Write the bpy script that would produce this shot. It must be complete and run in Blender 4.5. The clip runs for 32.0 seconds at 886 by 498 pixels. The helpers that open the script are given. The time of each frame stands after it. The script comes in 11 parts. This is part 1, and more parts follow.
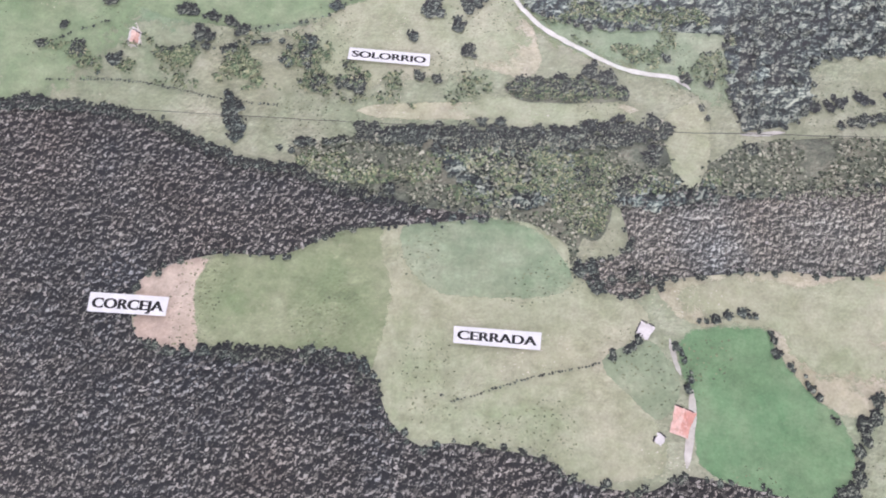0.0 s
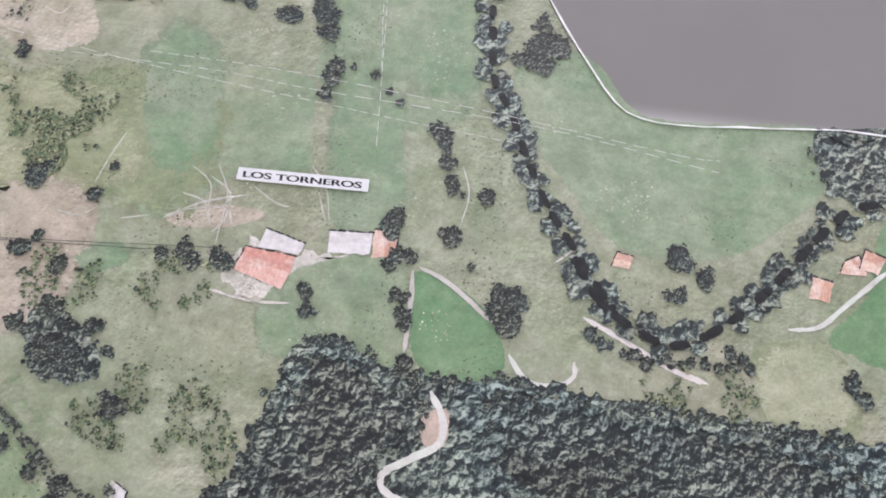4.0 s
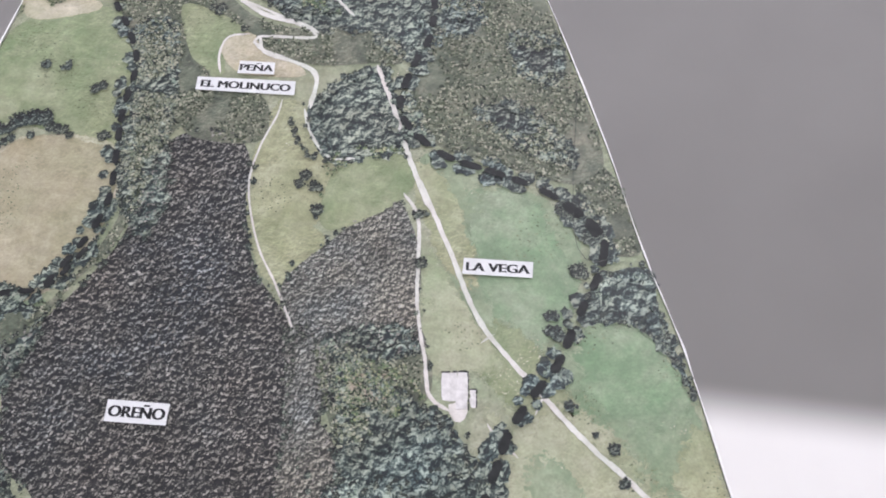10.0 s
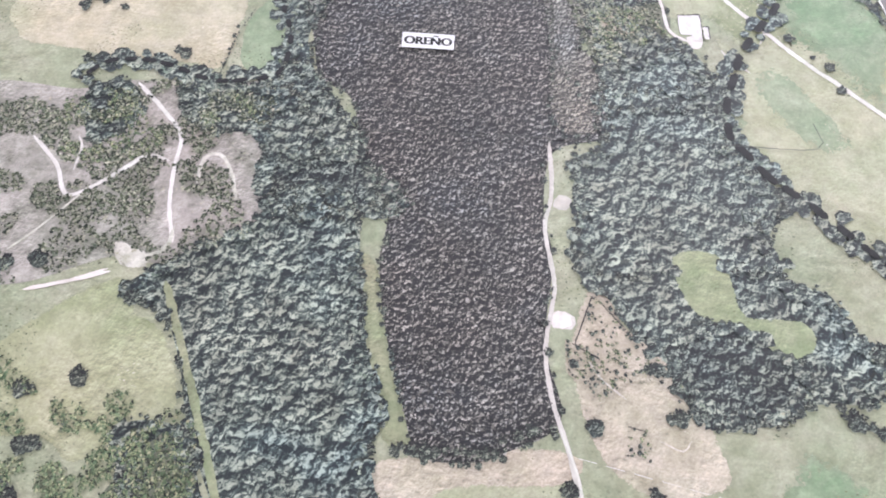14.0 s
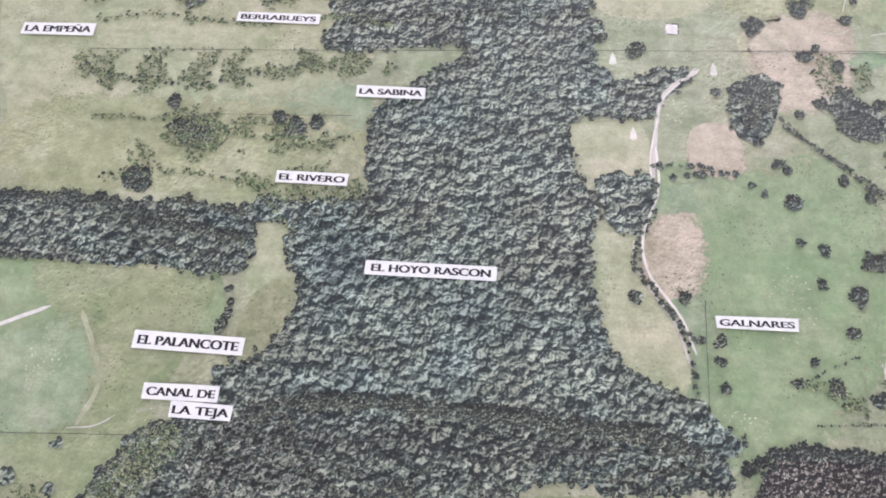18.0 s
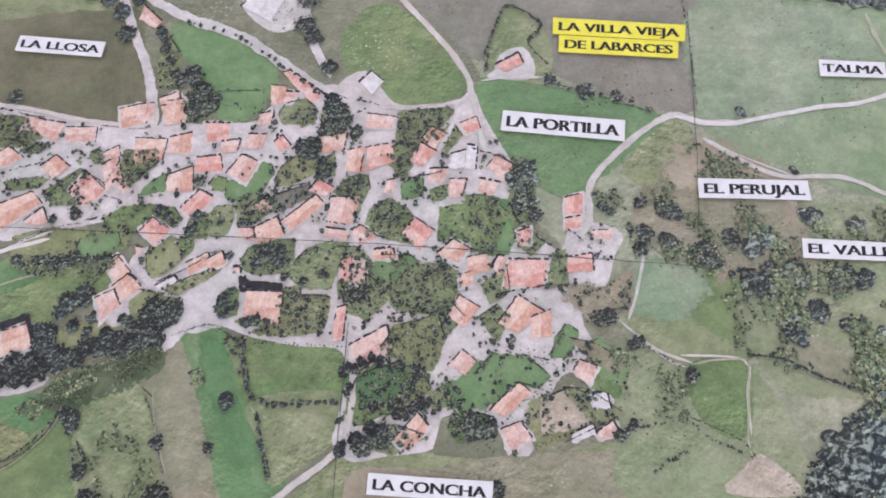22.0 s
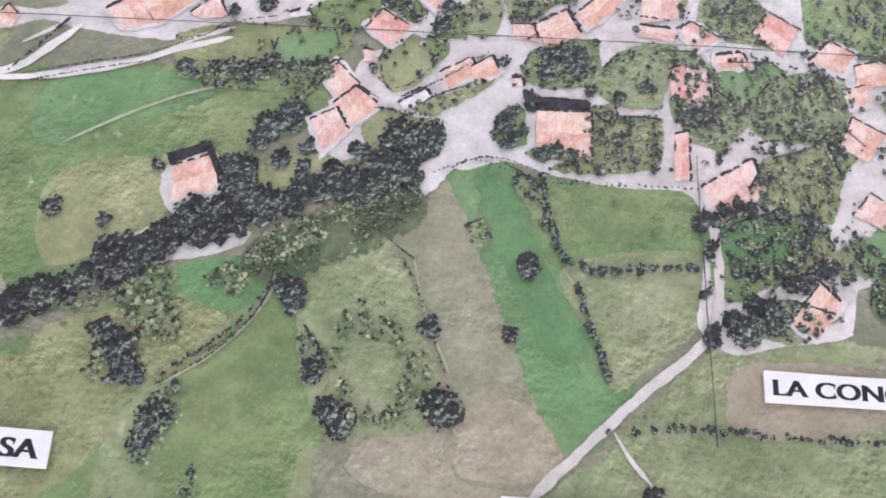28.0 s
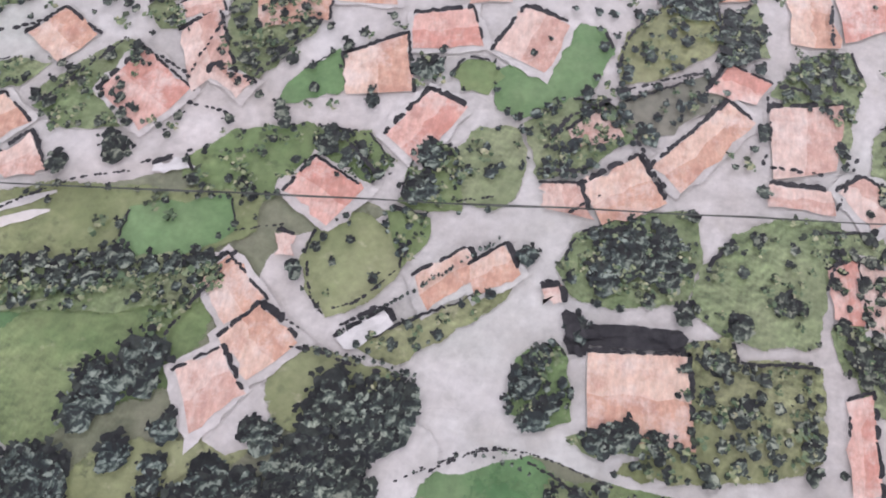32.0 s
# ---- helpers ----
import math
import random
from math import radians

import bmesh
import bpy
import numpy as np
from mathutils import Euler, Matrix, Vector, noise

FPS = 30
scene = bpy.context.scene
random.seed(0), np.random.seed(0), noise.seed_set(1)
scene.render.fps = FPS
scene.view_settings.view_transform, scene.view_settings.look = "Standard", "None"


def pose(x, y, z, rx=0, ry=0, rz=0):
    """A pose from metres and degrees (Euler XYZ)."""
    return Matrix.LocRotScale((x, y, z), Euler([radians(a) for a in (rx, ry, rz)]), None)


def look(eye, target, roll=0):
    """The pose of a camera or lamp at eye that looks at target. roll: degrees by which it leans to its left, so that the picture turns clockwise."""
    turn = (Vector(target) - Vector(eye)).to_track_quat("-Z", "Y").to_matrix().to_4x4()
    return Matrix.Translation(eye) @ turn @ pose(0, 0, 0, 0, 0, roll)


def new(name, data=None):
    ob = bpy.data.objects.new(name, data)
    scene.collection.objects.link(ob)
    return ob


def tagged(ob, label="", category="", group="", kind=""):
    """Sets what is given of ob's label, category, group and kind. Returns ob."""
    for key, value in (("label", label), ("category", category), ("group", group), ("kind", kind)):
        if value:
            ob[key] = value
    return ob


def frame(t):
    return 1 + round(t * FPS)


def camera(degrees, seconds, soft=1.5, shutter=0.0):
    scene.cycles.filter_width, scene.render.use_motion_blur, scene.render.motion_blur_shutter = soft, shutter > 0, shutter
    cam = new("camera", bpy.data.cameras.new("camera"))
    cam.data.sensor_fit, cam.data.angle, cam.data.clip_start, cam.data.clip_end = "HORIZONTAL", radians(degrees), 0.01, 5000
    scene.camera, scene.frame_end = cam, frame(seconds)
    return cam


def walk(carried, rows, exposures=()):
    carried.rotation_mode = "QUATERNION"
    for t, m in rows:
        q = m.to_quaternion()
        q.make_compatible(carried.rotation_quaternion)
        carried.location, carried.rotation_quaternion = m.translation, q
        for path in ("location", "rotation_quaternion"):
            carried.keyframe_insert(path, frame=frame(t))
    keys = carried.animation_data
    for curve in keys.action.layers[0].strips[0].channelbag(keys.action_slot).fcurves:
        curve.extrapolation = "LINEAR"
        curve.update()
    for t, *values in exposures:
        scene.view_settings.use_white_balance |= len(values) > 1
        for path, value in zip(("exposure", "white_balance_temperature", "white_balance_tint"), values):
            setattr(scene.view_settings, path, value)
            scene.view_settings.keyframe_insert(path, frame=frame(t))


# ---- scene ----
import collections

# ------------------------------------------------ camera and its way
cam = camera(50.76, 32.0, soft=1.9)
PATH = [
    (0.0, pose(0.1549, -0.6549, 1.0478, 22.036, -0.714, 6.459)),
    (0.5, pose(0.1152, -0.6364, 1.0222, 23.129, -0.623, 6.873)),
    (1.0, pose(0.0995, -0.5963, 1.0123, 23.480, -1.288, 6.929)),
    (1.5, pose(0.1018, -0.5588, 1.0120, 23.319, -1.920, 6.756)),
    (2.0, pose(0.1075, -0.5210, 1.0148, 23.618, -2.673, 6.455)),
    (2.5, pose(0.1356, -0.4878, 1.0211, 24.185, -1.980, 6.636)),
    (3.0, pose(0.1495, -0.4638, 1.0360, 24.637, -2.233, 6.394)),
    (3.5, pose(0.1427, -0.4399, 1.0354, 24.090, -2.417, 6.305)),
    (5.5, pose(0.0995, -0.3860, 1.0140, 21.999, -1.820, 6.406)),
    (6.0, pose(0.0880, -0.3649, 1.0172, 22.470, -1.919, 6.352)),
    (6.5, pose(0.0774, -0.3447, 1.0200, 23.069, -1.775, 6.310)),
    (7.0, pose(0.0533, -0.3191, 1.0306, 23.243, -2.098, 6.391)),
    (7.5, pose(0.0386, -0.2884, 1.0358, 23.664, -1.693, 6.682)),
    (8.0, pose(0.0279, -0.2561, 1.0419, 23.947, -1.478, 6.459)),
    (8.5, pose(0.0158, -0.2388, 1.0466, 25.060, -1.539, 6.832)),
    (9.0, pose(0.0000, -0.2101, 1.0500, 25.536, -1.543, 6.801)),
    (9.5, pose(-0.0071, -0.1775, 1.0604, 26.276, -1.147, 6.930)),
    (10.0, pose(-0.0101, -0.1509, 1.0666, 27.342, -0.979, 6.917)),
    (10.5, pose(-0.0215, -0.1179, 1.0722, 27.479, -1.130, 6.574)),
    (11.0, pose(-0.0462, -0.0839, 1.0756, 27.276, -1.287, 6.175)),
    (11.5, pose(-0.0677, -0.0943, 1.0688, 29.130, -1.560, 5.965)),
    (12.0, pose(-0.0873, -0.1325, 1.0577, 28.990, -1.501, 5.806)),
    (12.5, pose(-0.0839, -0.1703, 1.0560, 29.231, -1.054, 6.155)),
    (13.0, pose(-0.0872, -0.2237, 1.0564, 30.203, -0.400, 6.762)),
    (13.5, pose(-0.0767, -0.2760, 1.0520, 30.164, 0.730, 7.381)),
    (14.0, pose(-0.0896, -0.3218, 1.0524, 28.041, -0.772, 6.779)),
    (14.5, pose(-0.1007, -0.3604, 1.0689, 26.339, -0.883, 6.978)),
    (15.0, pose(-0.1042, -0.4058, 1.0729, 25.065, -1.020, 7.013)),
    (15.5, pose(-0.1187, -0.4365, 1.0720, 25.616, -1.252, 6.922)),
    (17.5, pose(-0.1006, -0.5596, 1.0808, 26.223, 1.035, 6.666)),
    (18.0, pose(-0.1176, -0.5890, 1.0898, 25.882, 2.570, 6.859)),
    (18.5, pose(-0.1302, -0.6271, 1.0886, 25.312, 4.035, 7.745)),
    (19.0, pose(-0.1897, -0.6581, 1.0842, 24.587, 2.266, 7.172)),
    (19.5, pose(-0.2396, -0.6596, 1.0508, 24.670, 0.346, 7.060)),
    (20.0, pose(-0.2832, -0.6532, 1.0213, 24.326, 0.275, 7.184)),
    (20.5, pose(-0.3444, -0.6545, 1.0167, 24.221, 1.086, 7.506)),
    (21.0, pose(-0.3830, -0.6537, 1.0173, 24.190, 1.415, 7.606)),
    (21.5, pose(-0.4288, -0.6624, 1.0107, 23.693, 1.542, 7.560)),
    (22.0, pose(-0.4588, -0.6636, 1.0166, 22.463, 1.007, 7.345)),
    (22.5, pose(-0.4992, -0.6727, 1.0296, 21.473, 0.318, 7.167)),
    (23.0, pose(-0.5328, -0.6731, 1.0460, 20.418, -0.220, 6.987)),
    (23.5, pose(-0.5606, -0.6731, 1.0481, 19.826, -0.335, 6.776)),
    (24.0, pose(-0.5682, -0.6781, 1.0605, 19.503, -0.083, 6.808)),
    (24.5, pose(-0.5711, -0.6918, 1.0864, 19.446, -0.046, 6.720)),
    (25.0, pose(-0.5607, -0.6998, 1.0973, 19.223, -0.379, 6.730)),
    (25.5, pose(-0.5522, -0.6952, 1.0838, 19.371, -0.502, 6.767)),
    (26.0, pose(-0.5481, -0.6954, 1.0544, 19.681, -0.722, 6.781)),
    (26.5, pose(-0.5401, -0.6944, 1.0170, 20.128, -0.908, 6.810)),
    (28.5, pose(-0.5523, -0.6632, 0.8912, 22.166, -0.771, 6.845)),
    (29.0, pose(-0.5606, -0.6512, 0.8708, 22.309, -0.041, 7.042)),
    (29.5, pose(-0.5567, -0.6439, 0.8555, 22.403, 0.537, 7.288)),
    (30.0, pose(-0.5537, -0.6345, 0.8509, 22.539, 0.607, 7.319)),
    (30.5, pose(-0.5491, -0.6297, 0.8457, 22.530, 0.562, 7.429)),
    (31.0, pose(-0.5434, -0.6189, 0.8486, 21.741, 1.236, 7.690)),
    (31.5, pose(-0.5374, -0.6088, 0.8486, 21.027, 0.917, 7.474)),
    (32.0, pose(-0.5459, -0.6073, 0.8504, 22.916, 0.767, 7.481)),
]
walk(cam, PATH, exposures=[(0.0, 0.14, 6370, 16.5), (2.2, 0.12, 6350, 17.5), (3.0, 0.10, 6390, 15.0), (5.5, -0.26, 6440, 11.5), (7.5, -0.17, 6440, 10.0), (9.0, -0.08, 6440, 9.5), (11.0, -0.02, 6440, 11.0), (13.0, 0.22, 6380, 11.5), (14.3, 0.34, 6390, 14.0), (15.5, 0.03, 6440, 13.5), (18.0, 0.12, 6490, 14.0), (19.5, 0.35, 6420, 15.0), (21.0, 0.0, 6300, 15.5), (22.5, -0.18, 6270, 16.0), (25.0, -0.08, 6250, 15.5), (26.0, -0.10, 6290, 15.0), (29.0, 0.14, 6240, 15.0), (30.5, 0.14, 6220, 14.5), (32.0, -0.12, 6330, 12.5)])

# ------------------------------------------------ light
TOP = 0.75        # height of the map's face over the floor
world = bpy.data.worlds.new("sky")
scene.world = world
world.use_nodes = True
wn = world.node_tree
sky = wn.nodes.new("ShaderNodeTexSky")
sky.sky_type, sky.sun_disc = "NISHITA", False
sky.sun_elevation, sky.sun_rotation = radians(40), radians(150)
wn.links.new(sky.outputs[0], wn.nodes["Background"].inputs[0])
wn.nodes["Background"].inputs[1].default_value = 0.1


def area_lamp(name, m, w, h, power, colour):
    data = bpy.data.lights.new(name, "AREA")
    data.shape, data.size, data.size_y, data.energy, data.color = "RECTANGLE", w, h, power, colour
    ob = new(name, data)
    ob.matrix_world = m
    return ob


# daylight lamps added out of view, in assumed tall window openings of three walls
area_lamp("room_light_front", pose(0.0, -3.9, 1.75, 90, 0, 0), 5.6, 1.7, 124, (1.0, 0.962, 1.09))
area_lamp("room_light_side", pose(-4.4, 0.0, 1.75, 90, 0, -90), 5.0, 1.7, 62, (1.0, 0.962, 1.11))
area_lamp("room_light_back", pose(0.0, 3.9, 1.75, 90, 0, 180), 5.6, 1.7, 150, (1.0, 0.962, 1.11))

# the ceiling lamp that shines back from the glossy print
area_lamp("ceiling_light", pose(0.55, 1.15, 2.735, 0, 0, 0), 1.16, 0.56, 13, (1.0, 0.98, 1.06))

# ------------------------------------------------ materials


def material(name, rough=0.5, spec=0.3):
    m = bpy.data.materials.new(name)
    m.use_nodes = True
    nt = m.node_tree
    b = nt.nodes["Principled BSDF"]
    b.inputs["Roughness"].default_value = rough
    b.inputs["Specular IOR Level"].default_value = spec
    return m, nt, b


def srgb(c):
    return tuple(((v / 255) / 12.92 if v / 255 <= 0.04045 else ((v / 255 + 0.055) / 1.055) ** 2.4) for v in c) + (1.0,)


def node(nt, kind, **kw):
    n = nt.nodes.new(kind)
    for k, v in kw.items():
        n.inputs[k].default_value = v
    return n


def ramp(nt, fac, stops, smooth=False):
    r = nt.nodes.new("ShaderNodeValToRGB")
    r.color_ramp.interpolation = "EASE" if smooth else "LINEAR"
    el = r.color_ramp.elements
    while len(el) < len(stops):
        el.new(0.5)
    for e, (p, c) in zip(el, stops):
        e.position, e.color = p, srgb(c) if max(c) > 1 else (*c, 1)
    nt.links.new(fac, r.inputs[0])
    return r.outputs[0]


def noise_of(nt, scale, detail=3.0, rough=0.55, seed=0.0, stretch=None, aside=(0, 0, 0)):
    tc = nt.nodes.new("ShaderNodeTexCoord")
    mp = nt.nodes.new("ShaderNodeMapping")
    mp.inputs["Location"].default_value = (seed * 3.7 + aside[0], seed * 1.9 + aside[1], seed + aside[2])
    if stretch:
        mp.inputs["Scale"].default_value = stretch
    nt.links.new(tc.outputs["Object"], mp.inputs[0])
    n = node(nt, "ShaderNodeTexNoise", Scale=scale, Detail=detail, Roughness=rough)
    nt.links.new(mp.outputs[0], n.inputs["Vector"])
    return n.outputs[0]


def mix(nt, fac, a, b, mode="MIX"):
    m = nt.nodes.new("ShaderNodeMix")
    m.data_type, m.blend_type = "RGBA", mode
    for slot, v in ((0, fac), (6, a), (7, b)):
        if hasattr(v, "is_output"):
            nt.links.new(v, m.inputs[slot])
        else:
            m.inputs[slot].default_value = v if slot == 0 else srgb(v)
    return m.outputs[2]


def shade(nt, col, fac, lo, hi, f0=0.3, f1=0.7):
    """Colour times a tone that runs from lo to hi with fac."""
    r = node(nt, "ShaderNodeMapRange")
    r.inputs["From Min"].default_value, r.inputs["From Max"].default_value = f0, f1
    r.inputs["To Min"].default_value, r.inputs["To Max"].default_value = lo, hi
    nt.links.new(fac, r.inputs["Value"])
    v = nt.nodes.new("ShaderNodeVectorMath")
    v.operation = "SCALE"
    nt.links.new(col, v.inputs[0])
    nt.links.new(r.outputs[0], v.inputs["Scale"])
    return v.outputs[0]


LUSH = {"ink_village_grass", "ink_lush_grass", "ink_fresh_grass", "ink_bright_grass", "ink_olive_grass", "ink_dull_grass", "ink_pasture", "ink_deep_green", "ink_valley_grass"}


def faded(c, k=0.13):
    """The print has lost some of its colour, green most of all."""
    g = 0.3 * c[0] + 0.55 * c[1] + 0.15 * c[2]
    return tuple(v + (g - v) * k + d for v, d in zip(c, (1.0, -0.5, 0.0)))


def print_ink(name, low, mid, high, patch=None, seed=1.0, blotch=45.0, grain=1100.0, speck=0.35, rough=1.0, soft=True, fleck=0.0):
    """Printed photograph of open ground: wide drifts of colour, soft blotches, mowing streaks, weeds and a little grain."""
    m, nt, b = material(name, 0.42, 0.35)
    low, mid, high, patch = [c and faded(c, 0.0 if name in LUSH else 0.13) for c in (low, mid, high, patch)]
    col = ramp(nt, noise_of(nt, blotch, 5.0, 0.62, seed), [(0.30, low), (0.5, mid), (0.70, high)], True)
    wide = ramp(nt, noise_of(nt, 17.0, 3.0, 0.55, seed + 31), [(0.34, (0.86, 0.95, 0.88)), (0.5, (0.94, 0.95, 0.94)), (0.66, (1.0, 0.96, 0.94))])
    col = mix(nt, 0.85, col, wide, "MULTIPLY")
    if patch:
        for size, s0, s1, tone, k in ((150.0, 0.50, 0.70, patch, speck), (62.0, 0.46, 0.70, patch, 0.55), (96.0, 0.46, 0.70, high, 0.55)):
            f = ramp(nt, noise_of(nt, size, 6.0, 0.66, seed + size * 0.1), [(s0, (0, 0, 0)), (s1, (1.0, 1.0, 1.0))])
            f2 = nt.nodes.new("ShaderNodeMath")
            f2.operation = "MULTIPLY"
            nt.links.new(f, f2.inputs[0])
            f2.inputs[1].default_value = min(k, 1.0)
            col = mix(nt, f2.outputs[0], col, tone)
    if fleck:                                       # weeds and stones, dark and pale, in drifts
        for size, s0, s1, tone in ((520.0, 0.57, 0.66, (66, 72, 54)), (420.0, 0.60, 0.70, (186, 180, 154))):
            f = ramp(nt, noise_of(nt, size, 4.0, 0.62, seed + size * 0.1), [(s0, (0, 0, 0)), (s1, (fleck, fleck, fleck))])
            drift = ramp(nt, noise_of(nt, 30.0, 4.0, 0.6, seed + size * 0.17), [(0.44, (0, 0, 0)), (0.60, (1.0, 1.0, 1.0))])
            col = mix(nt, mix(nt, 1.0, f, drift, "MULTIPLY"), col, tone)
        lit, dim = noise_of(nt, 330.0, 4.0, 0.66, seed + 3), noise_of(nt, 330.0, 4.0, 0.66, seed + 3, None, (0.0002, -0.0004, 0))
        dif = nt.nodes.new("ShaderNodeMath")         # tufts lit from one side, where growth is rough
        dif.operation = "SUBTRACT"
        nt.links.new(lit, dif.inputs[0])
        nt.links.new(dim, dif.inputs[1])
        where = ramp(nt, noise_of(nt, 34.0, 4.0, 0.62, seed + 13), [(0.40, (0, 0, 0)), (0.62, (1.0, 1.0, 1.0))])
        mul = nt.nodes.new("ShaderNodeMath")
        mul.operation = "MULTIPLY"
        nt.links.new(dif.outputs[0], mul.inputs[0])
        nt.links.new(where, mul.inputs[1])
        k = min(1.0, fleck * 1.6)
        col = shade(nt, col, mul.outputs[0], 1 - 0.75 * k, 1 + 0.75 * k, -0.16, 0.16)
    col = shade(nt, col, noise_of(nt, 260.0, 3.0, 0.6, seed + 8, (0.16, 1.0, 1.0)), 1 - 0.05 * rough, 1 + 0.05 * rough)
    col = shade(nt, col, noise_of(nt, 230.0, 5.0, 0.66, seed + 5), 1 - 0.13 * rough, 1 + 0.13 * rough)
    col = shade(nt, col, noise_of(nt, grain, 3.0, 0.6, seed + 2), 1 - 0.11 * rough, 1 + 0.11 * rough)
    nt.links.new(col, b.inputs["Base Color"])
    bump = node(nt, "ShaderNodeBump", Strength=0.04, Distance=0.0004)
    nt.links.new(noise_of(nt, 60.0, 2.0, 0.5, seed), bump.inputs["Height"])
    nt.links.new(bump.outputs[0], b.inputs["Normal"])
    if soft:                                        # the patch frays into its neighbours where "fade" runs out
        at = nt.nodes.new("ShaderNodeAttribute")
        at.attribute_name = "fade"
        add = nt.nodes.new("ShaderNodeMath")
        add.operation = "ADD"
        nt.links.new(at.outputs["Fac"], add.inputs[0])
        fray = node(nt, "ShaderNodeMapRange")
        fray.clamp = False
        fray.inputs["From Min"].default_value, fray.inputs["From Max"].default_value = 0.27, 0.73
        nt.links.new(noise_of(nt, 170.0, 12.0, 0.82, seed + 11), fray.inputs["Value"])
        nt.links.new(fray.outputs[0], add.inputs[1])
        edge = node(nt, "ShaderNodeMapRange")
        edge.inputs["From Min"].default_value, edge.inputs["From Max"].default_value = 0.975, 1.0
        nt.links.new(add.outputs[0], edge.inputs["Value"])
        nt.links.new(edge.outputs[0], b.inputs["Alpha"])
    return m


def canopy_ink(name, cell, stops, relief=1.0, hollow=0.5, stretch=(1.0, 1.0, 1.0), drift=0.25, blue=True, seed=1.0, base=0.42, leafy=0.42):
    """Printed tree tops seen from the air: rounded crowns, cell wide, light towards one side and dark in the gaps."""
    m, nt, b = material(name, 0.42, 0.35)
    tc = nt.nodes.new("ShaderNodeTexCoord")
    wob = node(nt, "ShaderNodeTexNoise", Scale=0.8 / cell, Detail=3.0, Roughness=0.6)
    nt.links.new(tc.outputs["Object"], wob.inputs["Vector"])
    bend = nt.nodes.new("ShaderNodeVectorMath")
    bend.operation, bend.inputs[1].default_value, bend.inputs[2].default_value = "MULTIPLY_ADD", (cell * 1.3, cell * 1.3, 0), (seed * 0.37 - cell * 0.65, seed * 0.19 - cell * 0.65, 0)
    nt.links.new(wob.outputs["Color"], bend.inputs[0])
    at = nt.nodes.new("ShaderNodeVectorMath")
    at.operation = "ADD"
    nt.links.new(tc.outputs["Object"], at.inputs[0])
    nt.links.new(bend.outputs[0], at.inputs[1])

    def tops(size, dx, dy):
        mp = nt.nodes.new("ShaderNodeMapping")
        mp.inputs["Location"].default_value, mp.inputs["Scale"].default_value = (dx * size, dy * size, 0), stretch
        nt.links.new(at.outputs[0], mp.inputs[0])
        v = node(nt, "ShaderNodeTexVoronoi", Scale=1.0 / size, Detail=0.7, Roughness=0.6, Lacunarity=2.4)
        v.voronoi_dimensions, v.normalize = "2D", False
        nt.links.new(mp.outputs[0], v.inputs["Vector"])
        n = node(nt, "ShaderNodeTexNoise", Scale=1.1 / size, Detail=4.0, Roughness=0.66)
        n.noise_dimensions = "2D"
        nt.links.new(mp.outputs[0], n.inputs["Vector"])
        h = nt.nodes.new("ShaderNodeMath")
        h.operation, h.inputs[1].default_value = "MULTIPLY_ADD", 1.0
        sq = nt.nodes.new("ShaderNodeMath")
        sq.operation, sq.inputs[1].default_value = "POWER", 1.6
        nt.links.new(v.outputs["Distance"], sq.inputs[0])
        low = nt.nodes.new("ShaderNodeMath")
        low.operation, low.inputs[0].default_value = "SUBTRACT", 0.0
        nt.links.new(sq.outputs[0], low.inputs[1])
        nt.links.new(n.outputs[0], h.inputs[0])
        nt.links.new(low.outputs[0], h.inputs[2])
        return h.outputs[0], v
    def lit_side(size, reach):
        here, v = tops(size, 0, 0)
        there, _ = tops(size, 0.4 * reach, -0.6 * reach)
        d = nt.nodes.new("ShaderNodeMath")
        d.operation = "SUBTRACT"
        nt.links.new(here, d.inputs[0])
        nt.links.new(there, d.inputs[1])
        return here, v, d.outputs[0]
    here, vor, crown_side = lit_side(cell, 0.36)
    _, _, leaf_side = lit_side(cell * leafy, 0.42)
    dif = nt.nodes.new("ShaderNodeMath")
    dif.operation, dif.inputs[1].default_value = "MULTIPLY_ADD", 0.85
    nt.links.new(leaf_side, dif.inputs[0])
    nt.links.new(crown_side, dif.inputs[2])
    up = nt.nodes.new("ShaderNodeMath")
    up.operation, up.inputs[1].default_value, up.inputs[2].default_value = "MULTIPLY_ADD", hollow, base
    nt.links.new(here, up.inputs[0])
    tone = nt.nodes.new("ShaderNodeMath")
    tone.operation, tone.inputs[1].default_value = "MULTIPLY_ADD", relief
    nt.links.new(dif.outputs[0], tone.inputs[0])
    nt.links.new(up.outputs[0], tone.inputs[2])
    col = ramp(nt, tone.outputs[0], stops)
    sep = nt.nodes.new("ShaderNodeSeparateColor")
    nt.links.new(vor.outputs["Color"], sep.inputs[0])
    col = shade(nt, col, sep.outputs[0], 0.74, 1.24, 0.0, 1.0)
    col = shade(nt, col, noise_of(nt, 48.0, 4.0, 0.6, seed + 6.0), 1 - drift, 1 + drift)
    if blue:                                        # bluer, greener and browner stands
        col = mix(nt, 1.0, col, ramp(nt, noise_of(nt, 26.0, 4.0, 0.6, seed + 9.0), [(0.34, (0.84, 0.94, 1.0)), (0.5, (0.97, 1.0, 0.96)), (0.68, (1.0, 0.96, 0.90))]), "MULTIPLY")
    nt.links.new(col, b.inputs["Base Color"])
    return m


